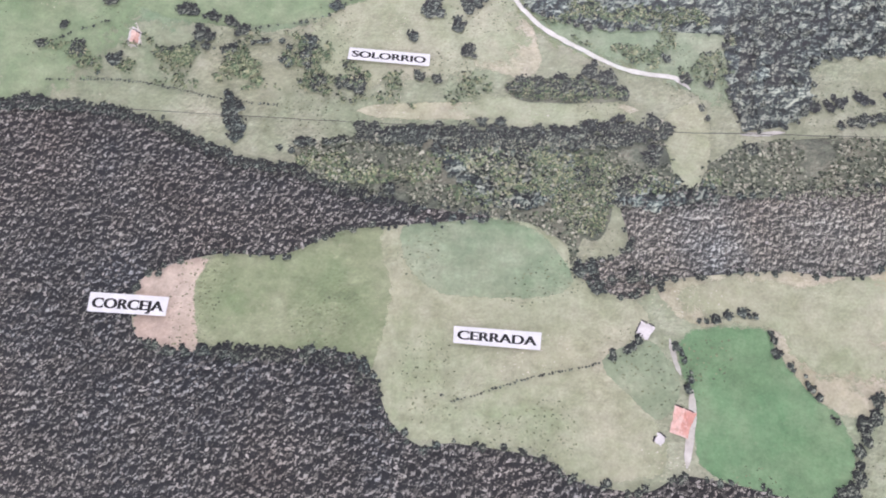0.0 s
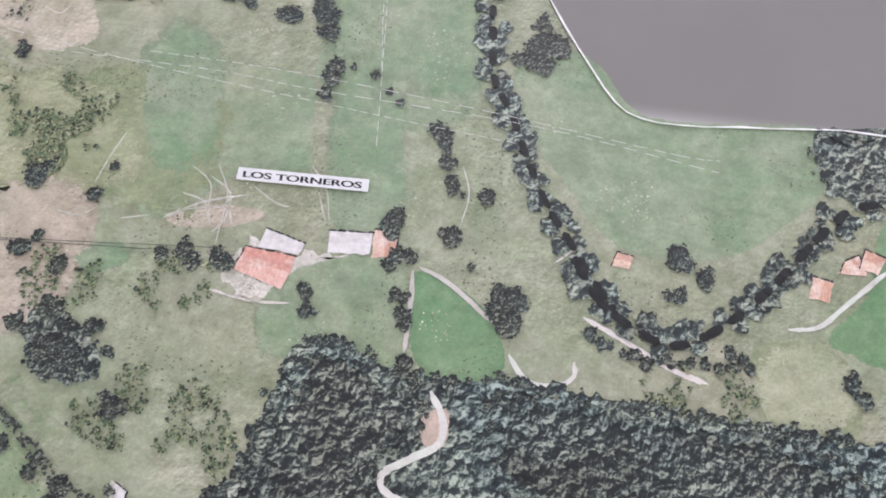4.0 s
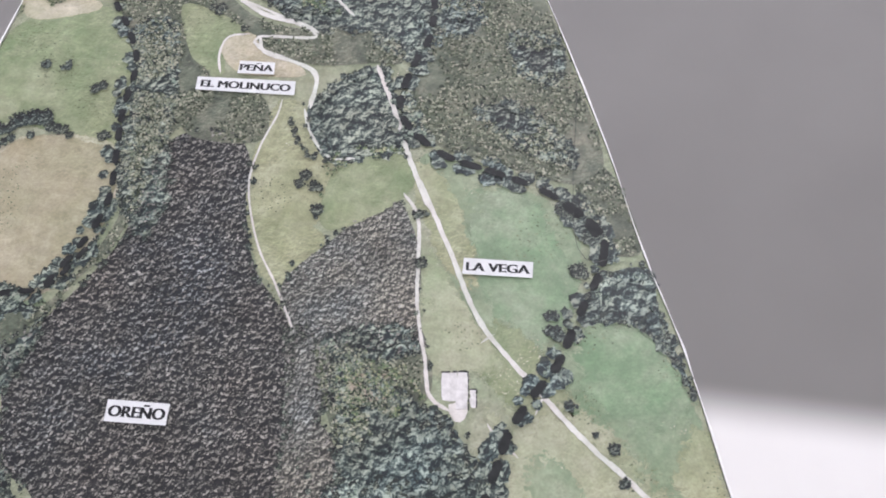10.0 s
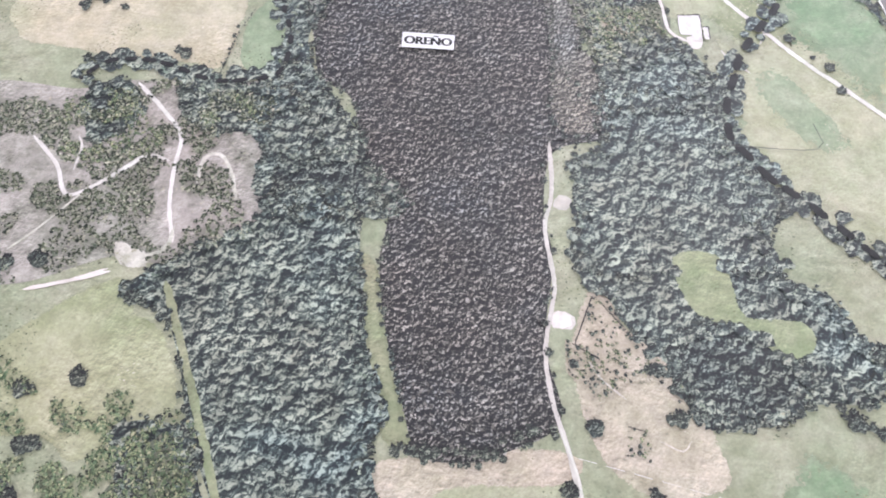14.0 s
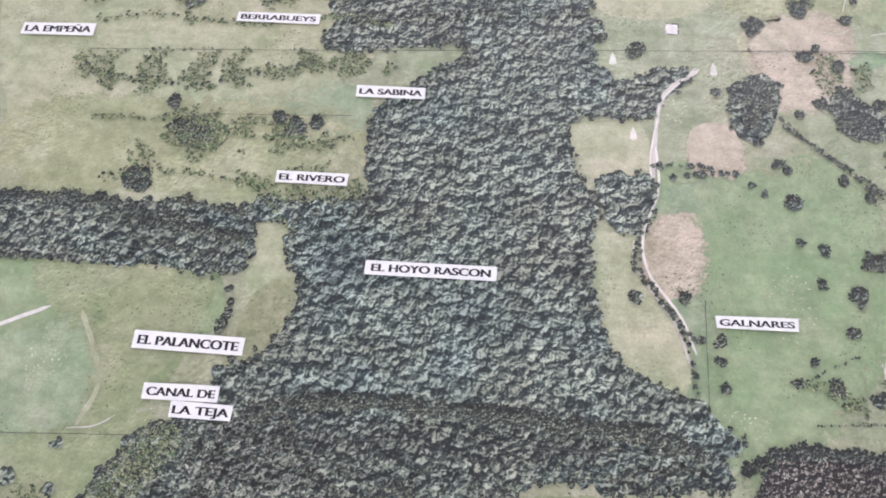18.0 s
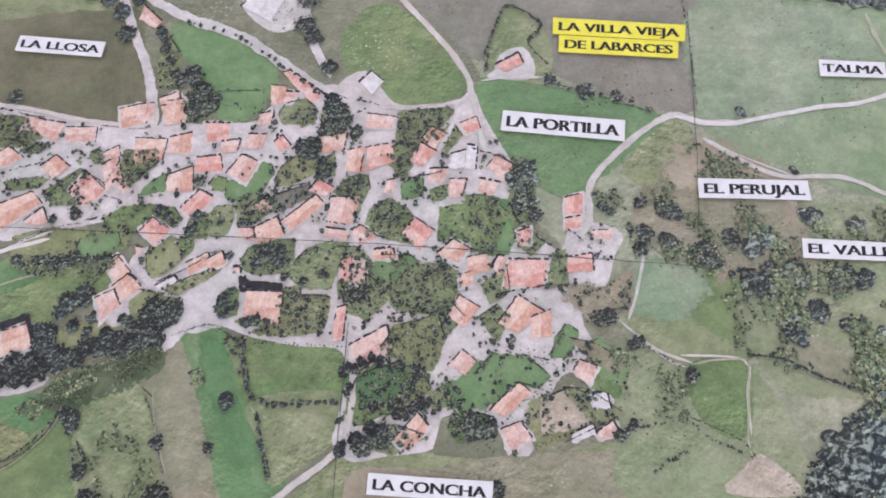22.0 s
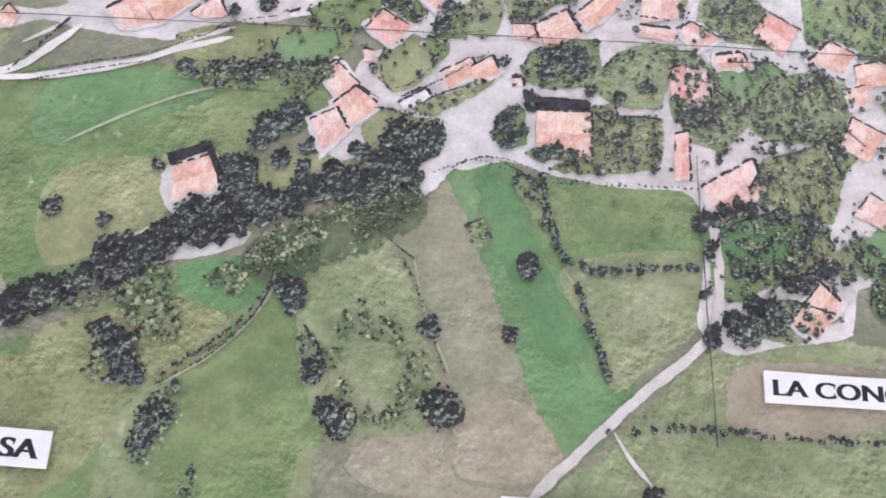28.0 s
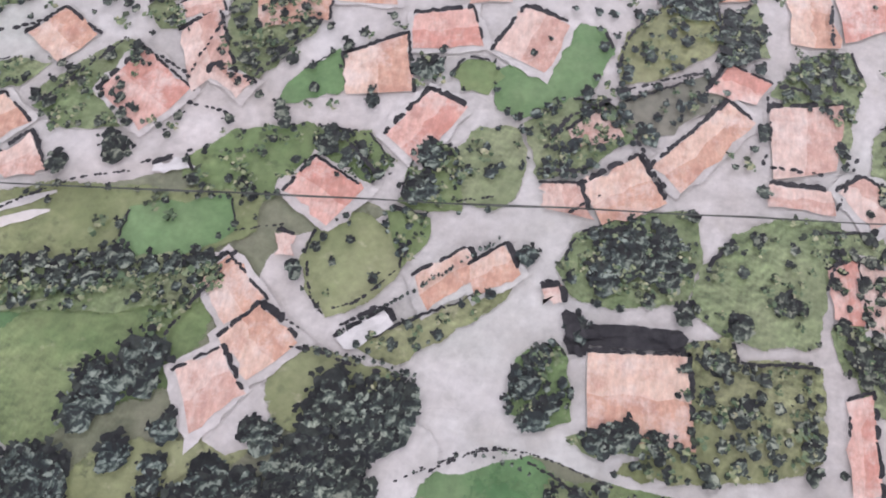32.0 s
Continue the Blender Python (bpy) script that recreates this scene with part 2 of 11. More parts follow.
def leaf_ink(name, stops, grain=1500.0, drift=0.22, tint=False):
    """Printed foliage: each clump has its own tone, with grain inside and a drift over the sheet."""
    m, nt, b = material(name, 0.42, 0.35)
    geo = nt.nodes.new("ShaderNodeNewGeometry")
    col = ramp(nt, geo.outputs["Random Per Island"], stops)
    col = shade(nt, col, noise_of(nt, grain, 3.0, 0.7, 3.0), 0.62, 1.38)
    col = shade(nt, col, noise_of(nt, 42.0, 4.0, 0.6, 6.0), 1 - drift, 1 + drift)
    if tint:                                        # bluer and browner stands
        col = mix(nt, 1.0, col, ramp(nt, noise_of(nt, 20.0, 4.0, 0.6, 9.0), [(0.36, (0.84, 0.98, 0.94)), (0.64, (1.0, 0.97, 0.89))]), "MULTIPLY")
    nt.links.new(col, b.inputs["Base Color"])
    return m


def plain(name, c1, c2, scale=200.0, rough=0.5, spec=0.3):
    m, nt, b = material(name, rough, spec)
    nt.links.new(ramp(nt, noise_of(nt, scale, 4.0, 0.65, 2.0), [(0.3, c1), (0.7, c2)]), b.inputs["Base Color"])
    return m


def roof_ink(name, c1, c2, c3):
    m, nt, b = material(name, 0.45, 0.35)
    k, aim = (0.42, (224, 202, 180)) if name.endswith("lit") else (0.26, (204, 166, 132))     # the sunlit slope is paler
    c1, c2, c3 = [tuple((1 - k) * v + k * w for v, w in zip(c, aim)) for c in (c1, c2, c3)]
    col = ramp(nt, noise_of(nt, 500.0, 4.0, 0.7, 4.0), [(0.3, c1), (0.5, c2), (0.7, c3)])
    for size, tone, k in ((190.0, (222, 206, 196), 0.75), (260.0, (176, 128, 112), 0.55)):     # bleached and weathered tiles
        f = ramp(nt, noise_of(nt, size, 5.0, 0.7, size * 0.1), [(0.50, (0, 0, 0)), (0.66, (k, k, k))])
        col = mix(nt, f, col, tone)
    col = shade(nt, col, noise_of(nt, 1500.0, 3.0, 0.7, 8.0, (1.0, 0.35, 1.0)), 0.82, 1.15)
    nt.links.new(col, b.inputs["Base Color"])
    return m


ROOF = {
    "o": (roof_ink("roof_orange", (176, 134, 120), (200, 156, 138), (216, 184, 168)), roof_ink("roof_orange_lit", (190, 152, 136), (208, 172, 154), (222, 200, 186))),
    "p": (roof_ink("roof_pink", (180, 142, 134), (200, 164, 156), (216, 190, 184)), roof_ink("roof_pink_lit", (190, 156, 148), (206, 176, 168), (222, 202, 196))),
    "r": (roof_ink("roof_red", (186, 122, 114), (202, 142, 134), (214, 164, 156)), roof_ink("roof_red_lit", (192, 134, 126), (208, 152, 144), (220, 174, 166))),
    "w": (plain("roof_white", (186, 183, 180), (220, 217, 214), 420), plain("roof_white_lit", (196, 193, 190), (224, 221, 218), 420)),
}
INK = {
    "ground": print_ink("ink_meadow", (132, 145, 113), (150, 158, 128), (168, 170, 145), (114, 122, 90), 1.0, soft=False, fleck=0.3),
    "pale": print_ink("ink_pale_meadow", (144, 157, 120), (161, 167, 135), (177, 177, 150), (132, 141, 104), 2.0, fleck=0.15),
    "green": print_ink("ink_green_meadow", (118, 144, 108), (136, 155, 122), (156, 166, 136), (110, 130, 96), 3.0, fleck=0.12),
    "deep": print_ink("ink_deep_green", (94, 134, 94), (108, 143, 104), (126, 152, 116), (88, 116, 82), 4.0, fleck=0.08),
    "olive": print_ink("ink_olive", (122, 134, 98), (139, 147, 112), (157, 158, 126), (100, 110, 78), 5.0, 60, 900, 0.6, fleck=0.4),
    "sand": print_ink("ink_sand", (168, 166, 134), (182, 177, 149), (194, 188, 166), (148, 144, 112), 6.0, fleck=0.25),
    "yellow": print_ink("ink_clearing", (138, 148, 108), (156, 161, 124), (172, 174, 142), (120, 128, 92), 7.0, fleck=0.35),
    "pink": print_ink("ink_bare_earth", (176, 156, 138), (190, 171, 153), (200, 184, 166), (158, 140, 120), 8.0, fleck=0.1),
    "pinkgrey": print_ink("ink_dry_earth", (164, 154, 132), (180, 169, 149), (194, 184, 166), (138, 136, 106), 9.0, fleck=0.35),
    "village": print_ink("ink_village_grass", (92, 120, 76), (110, 134, 88), (132, 146, 102), (88, 102, 68), 10.0, fleck=0.45),
    "vdeep": print_ink("ink_lush_grass", (78, 120, 78), (92, 130, 86), (110, 140, 96), (72, 98, 62), 11.0),
    "vtan": print_ink("ink_dry_grass", (126, 128, 100), (141, 140, 112), (154, 150, 125), (114, 118, 86), 12.0, fleck=0.40),
    "talma": print_ink("ink_pasture", (118, 142, 104), (132, 151, 116), (149, 160, 129), (110, 128, 96), 22.0),
    "llosa": print_ink("ink_dark_pasture", (98, 104, 74), (110, 112, 82), (124, 120, 94), (92, 90, 66), 13.0),
    "vdull": print_ink("ink_dull_grass", (112, 129, 90), (131, 143, 105), (150, 155, 122), (96, 110, 74), 16.0, fleck=0.55),
    "vlush": print_ink("ink_bright_grass", (96, 134, 86), (110, 142, 96), (126, 150, 108), (88, 116, 74), 17.0),
    "vgrey": print_ink("ink_grey_pasture", (118, 120, 104), (130, 130, 114), (142, 140, 126), (110, 114, 94), 18.0),
    "yard": print_ink("ink_village_street", (184, 180, 174), (199, 195, 190), (212, 209, 205), (158, 152, 142), 19.0, 120, 900, 0.40, 0.7, fleck=0.10),
    "road": print_ink("ink_road", (180, 176, 167), (195, 191, 182), (207, 204, 196), (164, 158, 144), 20.0, 120, 900, 0.5, 0.6),
    "white": plain("ink_white_track", (190, 187, 181), (214, 211, 206), 420),
    "track": print_ink("ink_grass_track", (148, 157, 123), (161, 166, 135), (175, 176, 149), (132, 141, 107), 14.0),
    "joint": plain("ink_joint", (44, 46, 44), (96, 98, 92), 300),
    "river": plain("ink_river", (22, 24, 24), (40, 42, 42), 300),
    "pine_bed": canopy_ink("ink_pine_stand", 0.0024, [(0.16, (34, 35, 37)), (0.44, (48, 48, 49)), (0.66, (84, 82, 79)), (0.98, (156, 152, 146))], 0.95, 0.22, (1.1, 0.9, 1.0), 0.26, True, 2.0, 0.37, 0.6),
    "wood_bed": canopy_ink("ink_broadleaf_stand", 0.0044, [(0.04, (33, 39, 41)), (0.34, (57, 66, 65)), (0.58, (93, 103, 97)), (0.92, (154, 160, 147))], 0.9, 0.36, (1.0, 0.9, 1.0), 0.30, True, 5.0, 0.44, 0.36),
    "young_bed": canopy_ink("ink_young_pines", 0.0021, [(0.12, (56, 56, 54)), (0.40, (84, 83, 78)), (0.62, (122, 119, 111)), (0.94, (174, 169, 158))], 0.9, 0.24, (1.1, 0.9, 1.0), 0.26, True, 14.0, 0.40, 0.6),
    "tree_dusk": canopy_ink("ink_dark_tree_tops", 0.0021, [(0.16, (30, 32, 35)), (0.44, (44, 47, 47)), (0.66, (68, 73, 68)), (0.94, (122, 124, 114))], 0.8, 0.28, (1.0, 1.0, 1.0), 0.3, True, 17.0, 0.40, 0.5),
    "gloom_bed": canopy_ink("ink_dark_stand", 0.0038, [(0.06, (26, 30, 32)), (0.36, (42, 48, 48)), (0.60, (72, 79, 75)), (0.94, (138, 143, 131))], 0.9, 0.34, (1.0, 0.9, 1.0), 0.34, True, 11.0, 0.42, 0.4),
    "tree_top": canopy_ink("ink_tree_tops", 0.0019, [(0.16, (42, 46, 46)), (0.42, (64, 71, 66)), (0.62, (92, 100, 90)), (0.92, (142, 146, 132))], 0.8, 0.28, (1.0, 1.0, 1.0), 0.2, True, 8.0, 0.42, 0.5),
    "scrub_bed": print_ink("ink_scrub_bed", (82, 93, 78), (108, 116, 97), (138, 139, 118), (58, 68, 56), 15.0, 90, 900, 0.7, fleck=0.5),
    "heath_bed": print_ink("ink_heath_bed", (136, 134, 122), (160, 155, 146), (184, 178, 170), (98, 102, 86), 21.0, 70, 900, 0.7, fleck=0.5),
    "pine_leaf": leaf_ink("ink_pine_tips", [(0.0, (76, 75, 71)), (0.4, (103, 101, 95)), (0.8, (135, 132, 125)), (1.0, (168, 164, 156))], drift=0.32),
    "wood_light": leaf_ink("ink_wood_light", [(0.0, (92, 102, 93)), (0.45, (116, 125, 113)), (0.85, (141, 147, 132)), (1.0, (172, 174, 157))], drift=0.42, tint=True),
    "scrub_leaf": leaf_ink("ink_scrub", [(0.0, (88, 98, 82)), (0.5, (130, 136, 114)), (1.0, (172, 170, 150))]),
    "bush_leaf": leaf_ink("ink_bushes", [(0.0, (70, 90, 64)), (0.4, (100, 118, 88)), (0.75, (132, 140, 104)), (1.0, (166, 164, 132))]),
    "grove_leaf": leaf_ink("ink_grove", [(0.0, (48, 66, 46)), (0.5, (76, 94, 66)), (0.85, (104, 114, 82)), (1.0, (150, 146, 116))]),
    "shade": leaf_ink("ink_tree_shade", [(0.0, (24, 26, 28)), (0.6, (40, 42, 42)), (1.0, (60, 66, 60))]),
    "speck_dark": leaf_ink("ink_specks_dark", [(0.0, (70, 80, 62)), (0.5, (104, 112, 84)), (1.0, (130, 134, 104))]),
    "speck_pale": leaf_ink("ink_specks_pale", [(0.0, (158, 158, 132)), (0.6, (176, 172, 150)), (1.0, (200, 194, 178))]),
    "vbase": print_ink("ink_rough_pasture", (112, 119, 92), (126, 130, 104), (142, 142, 118), (98, 105, 78), 23.0, fleck=0.35),
    "vport": print_ink("ink_fresh_grass", (88, 128, 82), (102, 137, 92), (118, 144, 104), (84, 106, 70), 24.0, fleck=0.35),
    "volive": print_ink("ink_olive_grass", (118, 129, 88), (135, 142, 102), (152, 155, 118), (102, 110, 72), 25.0, fleck=0.55),
    "vsoil": print_ink("ink_dry_field", (142, 134, 108), (154, 145, 120), (164, 156, 132), (130, 126, 98), 26.0, fleck=0.35),
    "vale": print_ink("ink_valley_grass", (122, 138, 102), (138, 149, 115), (155, 160, 131), (108, 122, 88), 27.0, fleck=0.30),
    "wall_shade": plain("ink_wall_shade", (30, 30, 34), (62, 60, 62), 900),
    "bush_shade": leaf_ink("ink_bush_shade", [(0.0, (38, 46, 38)), (0.6, (62, 70, 54)), (1.0, (88, 96, 74))]),
    "bright": print_ink("ink_white_lane", (200, 197, 189), (213, 210, 203), (223, 220, 214), (186, 180, 168), 28.0, 120, 900, 0.4, 0.5),
    "rock": print_ink("ink_bare_rock", (178, 174, 160), (200, 196, 184), (216, 212, 202), (140, 142, 116), 29.0, 140, 900, 0.8, 0.8, fleck=0.4),
    "tree_base": leaf_ink("ink_tree_base", [(0.0, (32, 35, 35)), (0.6, (47, 51, 50)), (1.0, (66, 72, 66))]),
    "tan": print_ink("ink_tan_meadow", (146, 142, 110), (162, 155, 125), (175, 168, 141), (134, 134, 100), 30.0, fleck=0.15),
    "wood_shade": leaf_ink("ink_wood_shade", [(0.0, (34, 39, 37)), (0.6, (50, 56, 52)), (1.0, (72, 79, 72))], drift=0.3),
    "teal": print_ink("ink_wet_meadow", (114, 145, 106), (131, 154, 119), (149, 161, 133), (106, 130, 98), 32.0, fleck=0.12),
    "growth": print_ink("ink_low_growth", (66, 92, 60), (88, 106, 72), (118, 124, 92), (52, 66, 46), 31.0, 110, 900, 0.8, fleck=0.7),
}

# ------------------------------------------------ helpers for the printed map
# millimetres over the photo sheet; the middle of the stack lies at TOP
LAYER = {"field": 0.001, "speck": 0.102, "bed": 0.110, "garden": 0.186, "track": 0.236, "river": 0.312, "roof": 0.316, "shade": 0.345, "low": 0.402, "base": 0.458, "crown": 0.545, "top": 0.610, "leaf": 0.670, "light": 0.750, "line": 0.830, "seam": 0.865}
DEEP = {"speck": 0.006, "shade": 0.05, "low": 0.05, "base": 0.08, "crown": 0.06, "top": 0.055, "leaf": 0.075, "light": 0.075, "line": 0.02}
SHEET = TOP - 0.00035
STEP = {}          # layers rise a hair with each patch laid on them
rng = np.random.default_rng(7)


def height(layer):
    return SHEET + LAYER[layer] * 0.001


def next_height(layer, by=0.0000004):
    STEP[layer] = STEP.get(layer, 0.0) + by
    return height(layer) + STEP[layer]


def part(name, bm, mat, parent, label=""):
    me = bpy.data.meshes.new(name)
    bm.to_mesh(me)
    bm.free()
    me.materials.append(mat)
    ob = new(name, me)
    ob.parent = parent
    if label:
        tagged(ob, label)
    return ob


def sheet_of(name, polys, layer, mat, parent, label="", kind=""):
    """Flat printed patches (outlines in metres) joined in one part."""
    verts, loops, starts = [], 0, []
    for p in polys:
        starts.append(loops)
        loops += len(p)
        verts.append(p)
    v = np.concatenate(verts)
    co = np.empty((len(v), 3), np.float32)
    co[:, :2], co[:, 2] = v, height(layer) if isinstance(layer, str) else layer
    me = bpy.data.meshes.new(name)
    me.vertices.add(len(co))
    me.vertices.foreach_set("co", co.ravel())
    me.loops.add(loops)
    me.loops.foreach_set("vertex_index", np.arange(loops, dtype=np.int32))
    me.polygons.add(len(starts))
    me.polygons.foreach_set("loop_start", np.array(starts, np.int32))
    me.update(calc_edges=True)
    me.materials.append(mat)
    at = me.attributes.new("fade", "FLOAT", "POINT")
    at.data.foreach_set("value", np.ones(len(co), np.float32) * 2.0)
    ob = new(name, me)
    ob.parent = parent
    return tagged(ob, label, kind=kind)


def soft_patch(name, p, z, mat, parent, width):
    """A printed patch whose rim, width wide on either side of its outline, frays out."""
    area = (p[:, 0] * np.roll(p[:, 1], -1) - p[:, 1] * np.roll(p[:, 0], -1)).sum()
    d = np.roll(p, -1, 0) - np.roll(p, 1, 0)
    nrm = np.stack([d[:, 1], -d[:, 0]], 1) / (np.hypot(d[:, 0], d[:, 1])[:, None] + 1e-9)
    if area < 0:
        nrm = -nrm
    n = len(p)
    nrm = sum(np.roll(nrm, k, 0) for k in (-2, -1, 0, 1, 2)) / 5
    along = np.roll(p, -1, 0) - p

    def rim(reach):
        """The outline moved by reach, narrowed where it would fold over itself."""
        w = np.full(n, reach)
        for _ in range(14):
            q = p + nrm * w[:, None]
            e = np.roll(q, -1, 0) - q
            bad = (e * along).sum(1) < 0.12 * (along * along).sum(1)
            if not bad.any():
                break
            bad = bad | np.roll(bad, 1) | np.roll(bad, -1) | np.roll(bad, 2)
            w[bad] *= 0.6
        return p + nrm * w[:, None]
    co = np.empty((2 * n, 3), np.float32)
    co[:n, :2], co[:n, 2] = rim(-width * 0.15), z
    co[n:, :2], co[n:, 2] = rim(width * 0.8), z
    me = bpy.data.meshes.new(name)
    faces = [tuple(range(n))] + [(i, (i + 1) % n, n + (i + 1) % n, n + i) for i in range(n)]
    me.from_pydata(co.tolist(), [], faces)
    at = me.attributes.new("fade", "FLOAT", "POINT")
    at.data.foreach_set("value", np.concatenate([np.ones(n), np.full(n, 0.2)]).astype(np.float32))
    me.materials.append(mat)
    ob = new(name, me)
    ob.parent = parent
    return ob


def own_level(c, r, layer):
    """A level from 0 to 1 for each disc, so that no two discs that overlap lie in one plane."""
    STEP["discs " + layer] = turn = STEP.get("discs " + layer, -1) + 1
    strip = np.floor(c[:, 0] / (2.4 * r.max())).astype(int)
    order = np.lexsort((c[:, 1], strip))
    level = np.empty(len(c))
    level[order] = np.arange(len(c)) * 7 % 24
    return (level * 2 + strip % 2 + 0.2 * (turn % 5)) / 48


def blobs(name, c, r, layer, mat, parent, k=7, jag=0.28, stretch=1.0, turn=None, label=""):
    """Many small ragged discs in one part: centres c (n, 2), radii r (n)."""
    n = len(c)
    if n == 0:
        return None
    a = np.linspace(0, 2 * np.pi, k, endpoint=False)[None] + rng.uniform(0, 6.28, (n, 1))
    rr = r[:, None] * (1 + rng.uniform(-jag, jag, (n, k)))
    x, y = np.cos(a) * rr * stretch, np.sin(a) * rr
    if turn is not None:
        t = turn[:, None]
        x, y = x * np.cos(t) - y * np.sin(t), x * np.sin(t) + y * np.cos(t)
    v = np.stack([x + c[:, :1], y + c[:, 1:]], -1).reshape(-1, 2)
    co = np.empty((len(v), 3), np.float32)
    co[:, :2] = v
    co[:, 2] = np.repeat(height(layer) + own_level(c, r, layer) * DEEP[layer] * 0.001, k)
    me = bpy.data.meshes.new(name)
    me.vertices.add(n * k)
    me.vertices.foreach_set("co", co.ravel())
    me.loops.add(n * k)
    me.loops.foreach_set("vertex_index", np.arange(n * k, dtype=np.int32))
    me.polygons.add(n)
    me.polygons.foreach_set("loop_start", np.arange(0, n * k, k, dtype=np.int32))
    me.update(calc_edges=True)
    me.materials.append(mat)
    ob = new(name, me)
    ob.parent = parent
    return tagged(ob, label, kind="stuff")


def curve(points, closed=False, step=0.0025):
    """A smooth line through points given in millimetres, in metres."""
    p = np.array(points, float) * 0.001
    n = len(p)
    if closed:
        q = np.concatenate([p[-1:], p, p[:2]])
        m = n
    else:
        q = np.concatenate([2 * p[:1] - p[1:2], p, 2 * p[-1:] - p[-2:-1]])
        m = n - 1
    out = []
    for i in range(m):
        a, b, c, d = q[i], q[i + 1], q[i + 2], q[i + 3]
        k = max(2, min(24, int(np.hypot(*(c - b)) / step)))
        t = np.linspace(0, 1, k, endpoint=False)[:, None]
        s = 0.5
        out.append(b + s * (c - a) * t + (3 * (c - b) - s * (2 * (c - a) + (d - b))) * t ** 2 + (2 * (b - c) + s * ((c - a) + (d - b))) * t ** 3)
    if not closed:
        out.append(p[-1:])
    return np.concatenate(out)


def rough_edge(p, amount):
    """Uneven outline: each point is moved a little."""
    return p + rng.normal(0, amount, p.shape)


def inside(pts, poly):
    x, y = pts[:, 0], pts[:, 1]
    res = np.zeros(len(pts), bool)
    j = len(poly) - 1
    for i in range(len(poly)):
        (xi, yi), (xj, yj) = poly[i], poly[j]
        if yi != yj:
            hit = ((yi > y) != (yj > y)) & (x < (xj - xi) * (y - yi) / (yj - yi) + xi)
            res ^= hit
        j = i
    return res


def scatter(poly, gap):
    """Points on a jittered grid inside the outline."""
    lo, hi = poly.min(0), poly.max(0)
    gx, gy = np.meshgrid(np.arange(lo[0], hi[0], gap), np.arange(lo[1], hi[1], gap))
    p = np.stack([gx.ravel(), gy.ravel()], 1) + rng.uniform(-0.5, 0.5, (gx.size, 2)) * gap
    return p[inside(p, poly)]


def ribbon(p, width, wobble=0.12):
    d = np.gradient(p, axis=0)
    nrm = np.stack([-d[:, 1], d[:, 0]], 1) / (np.hypot(d[:, 0], d[:, 1])[:, None] + 1e-9)
    w = width / 2 * (1 + rng.uniform(-wobble, wobble, len(p)))[:, None]
    w2 = width / 2 * (1 + rng.uniform(-wobble, wobble, len(p)))[:, None]
    l, r = p + nrm * w, p - nrm * w2
    return [np.array([l[i], l[i + 1], r[i + 1], r[i]]) for i in range(len(p) - 1)]


# ------------------------------------------------ the map's board
map_board = tagged(new("map_board"), "large cut-out aerial photograph map pasted on a thin board", "map")
OUTLINE = [(-201.7, 193), (-190.3, 200), (-159.6, 209.7), (-113.1, 213.7), (-55.5, 210.7), (-26.9, 204.1), (-19.5, 198.3), (-8.6, 174.4), (7.1, 140.1), (24.6, 95.9), (39.2, 57.4), (51.7, 20), (66.9, -17.2), (83.8, -70.9), (92.4, -96), (105.1, -119.9), (111.7, -128.7), (134.8, -159.8), (141.1, -171.7), (155, -189.2), (163.6, -205.4), (175.6, -224.6), (184.4, -237.4), (194, -243), (209, -243.9), (240.1, -241), (265.2, -238.3), (296.3, -233.8), (360, -182), (375, -725), (-850, -725), (-825, -425), (-475, -300), (-400, -25), (-287.1, -26.6), (-266.9, -17.3), (-238.8, -5.2), (-236.1, 1.9), (-230.9, 22.4), (-228.5, 40), (-223.8, 77.6), (-219.8, 127.9), (-214, 165.7), (-210.3, 181)]


def board():
    p = curve(OUTLINE, True, 0.01)
    bm = bmesh.new()
    top = [bm.verts.new((x, y, SHEET)) for x, y in p]
    f = bm.faces.new(top)
    ret = bmesh.ops.extrude_face_region(bm, geom=[f])
    for v in ret["geom"]:
        if isinstance(v, bmesh.types.BMVert):
            v.co.z = SHEET - 0.004
    bmesh.ops.recalc_face_normals(bm, faces=bm.faces)
    part("photo_sheet", bm, INK["ground"], map_board, "glossy aerial photograph of meadows and woods")
    edge = bmesh.new()
    q = p[:]
    d = np.gradient(q, axis=0)
    nrm = np.stack([-d[:, 1], d[:, 0]], 1) / (np.hypot(d[:, 0], d[:, 1])[:, None] + 1e-9)
    if (q[:, 0] * np.roll(q[:, 1], -1) - q[:, 1] * np.roll(q[:, 0], -1)).sum() > 0:
        nrm = -nrm
    w = rng.uniform(0.0003, 0.0011, len(q))[:, None]
    outer = q + nrm * w
    ring = [[edge.verts.new((*a, SHEET + 0.0008)), edge.verts.new((*b, SHEET + 0.0006)), edge.verts.new((*b, SHEET - 0.0042))] for a, b in zip(q, outer)]
    for i in range(len(ring)):
        a, b = ring[i], ring[(i + 1) % len(ring)]
        edge.faces.new((a[0], a[1], b[1], b[0]))
        edge.faces.new((a[1], a[2], b[2], b[1]))
    part("cut_edge", edge, plain("cut_paper", (215, 215, 210), (238, 238, 235), 400, 0.7), map_board, "white torn paper edge")


board()


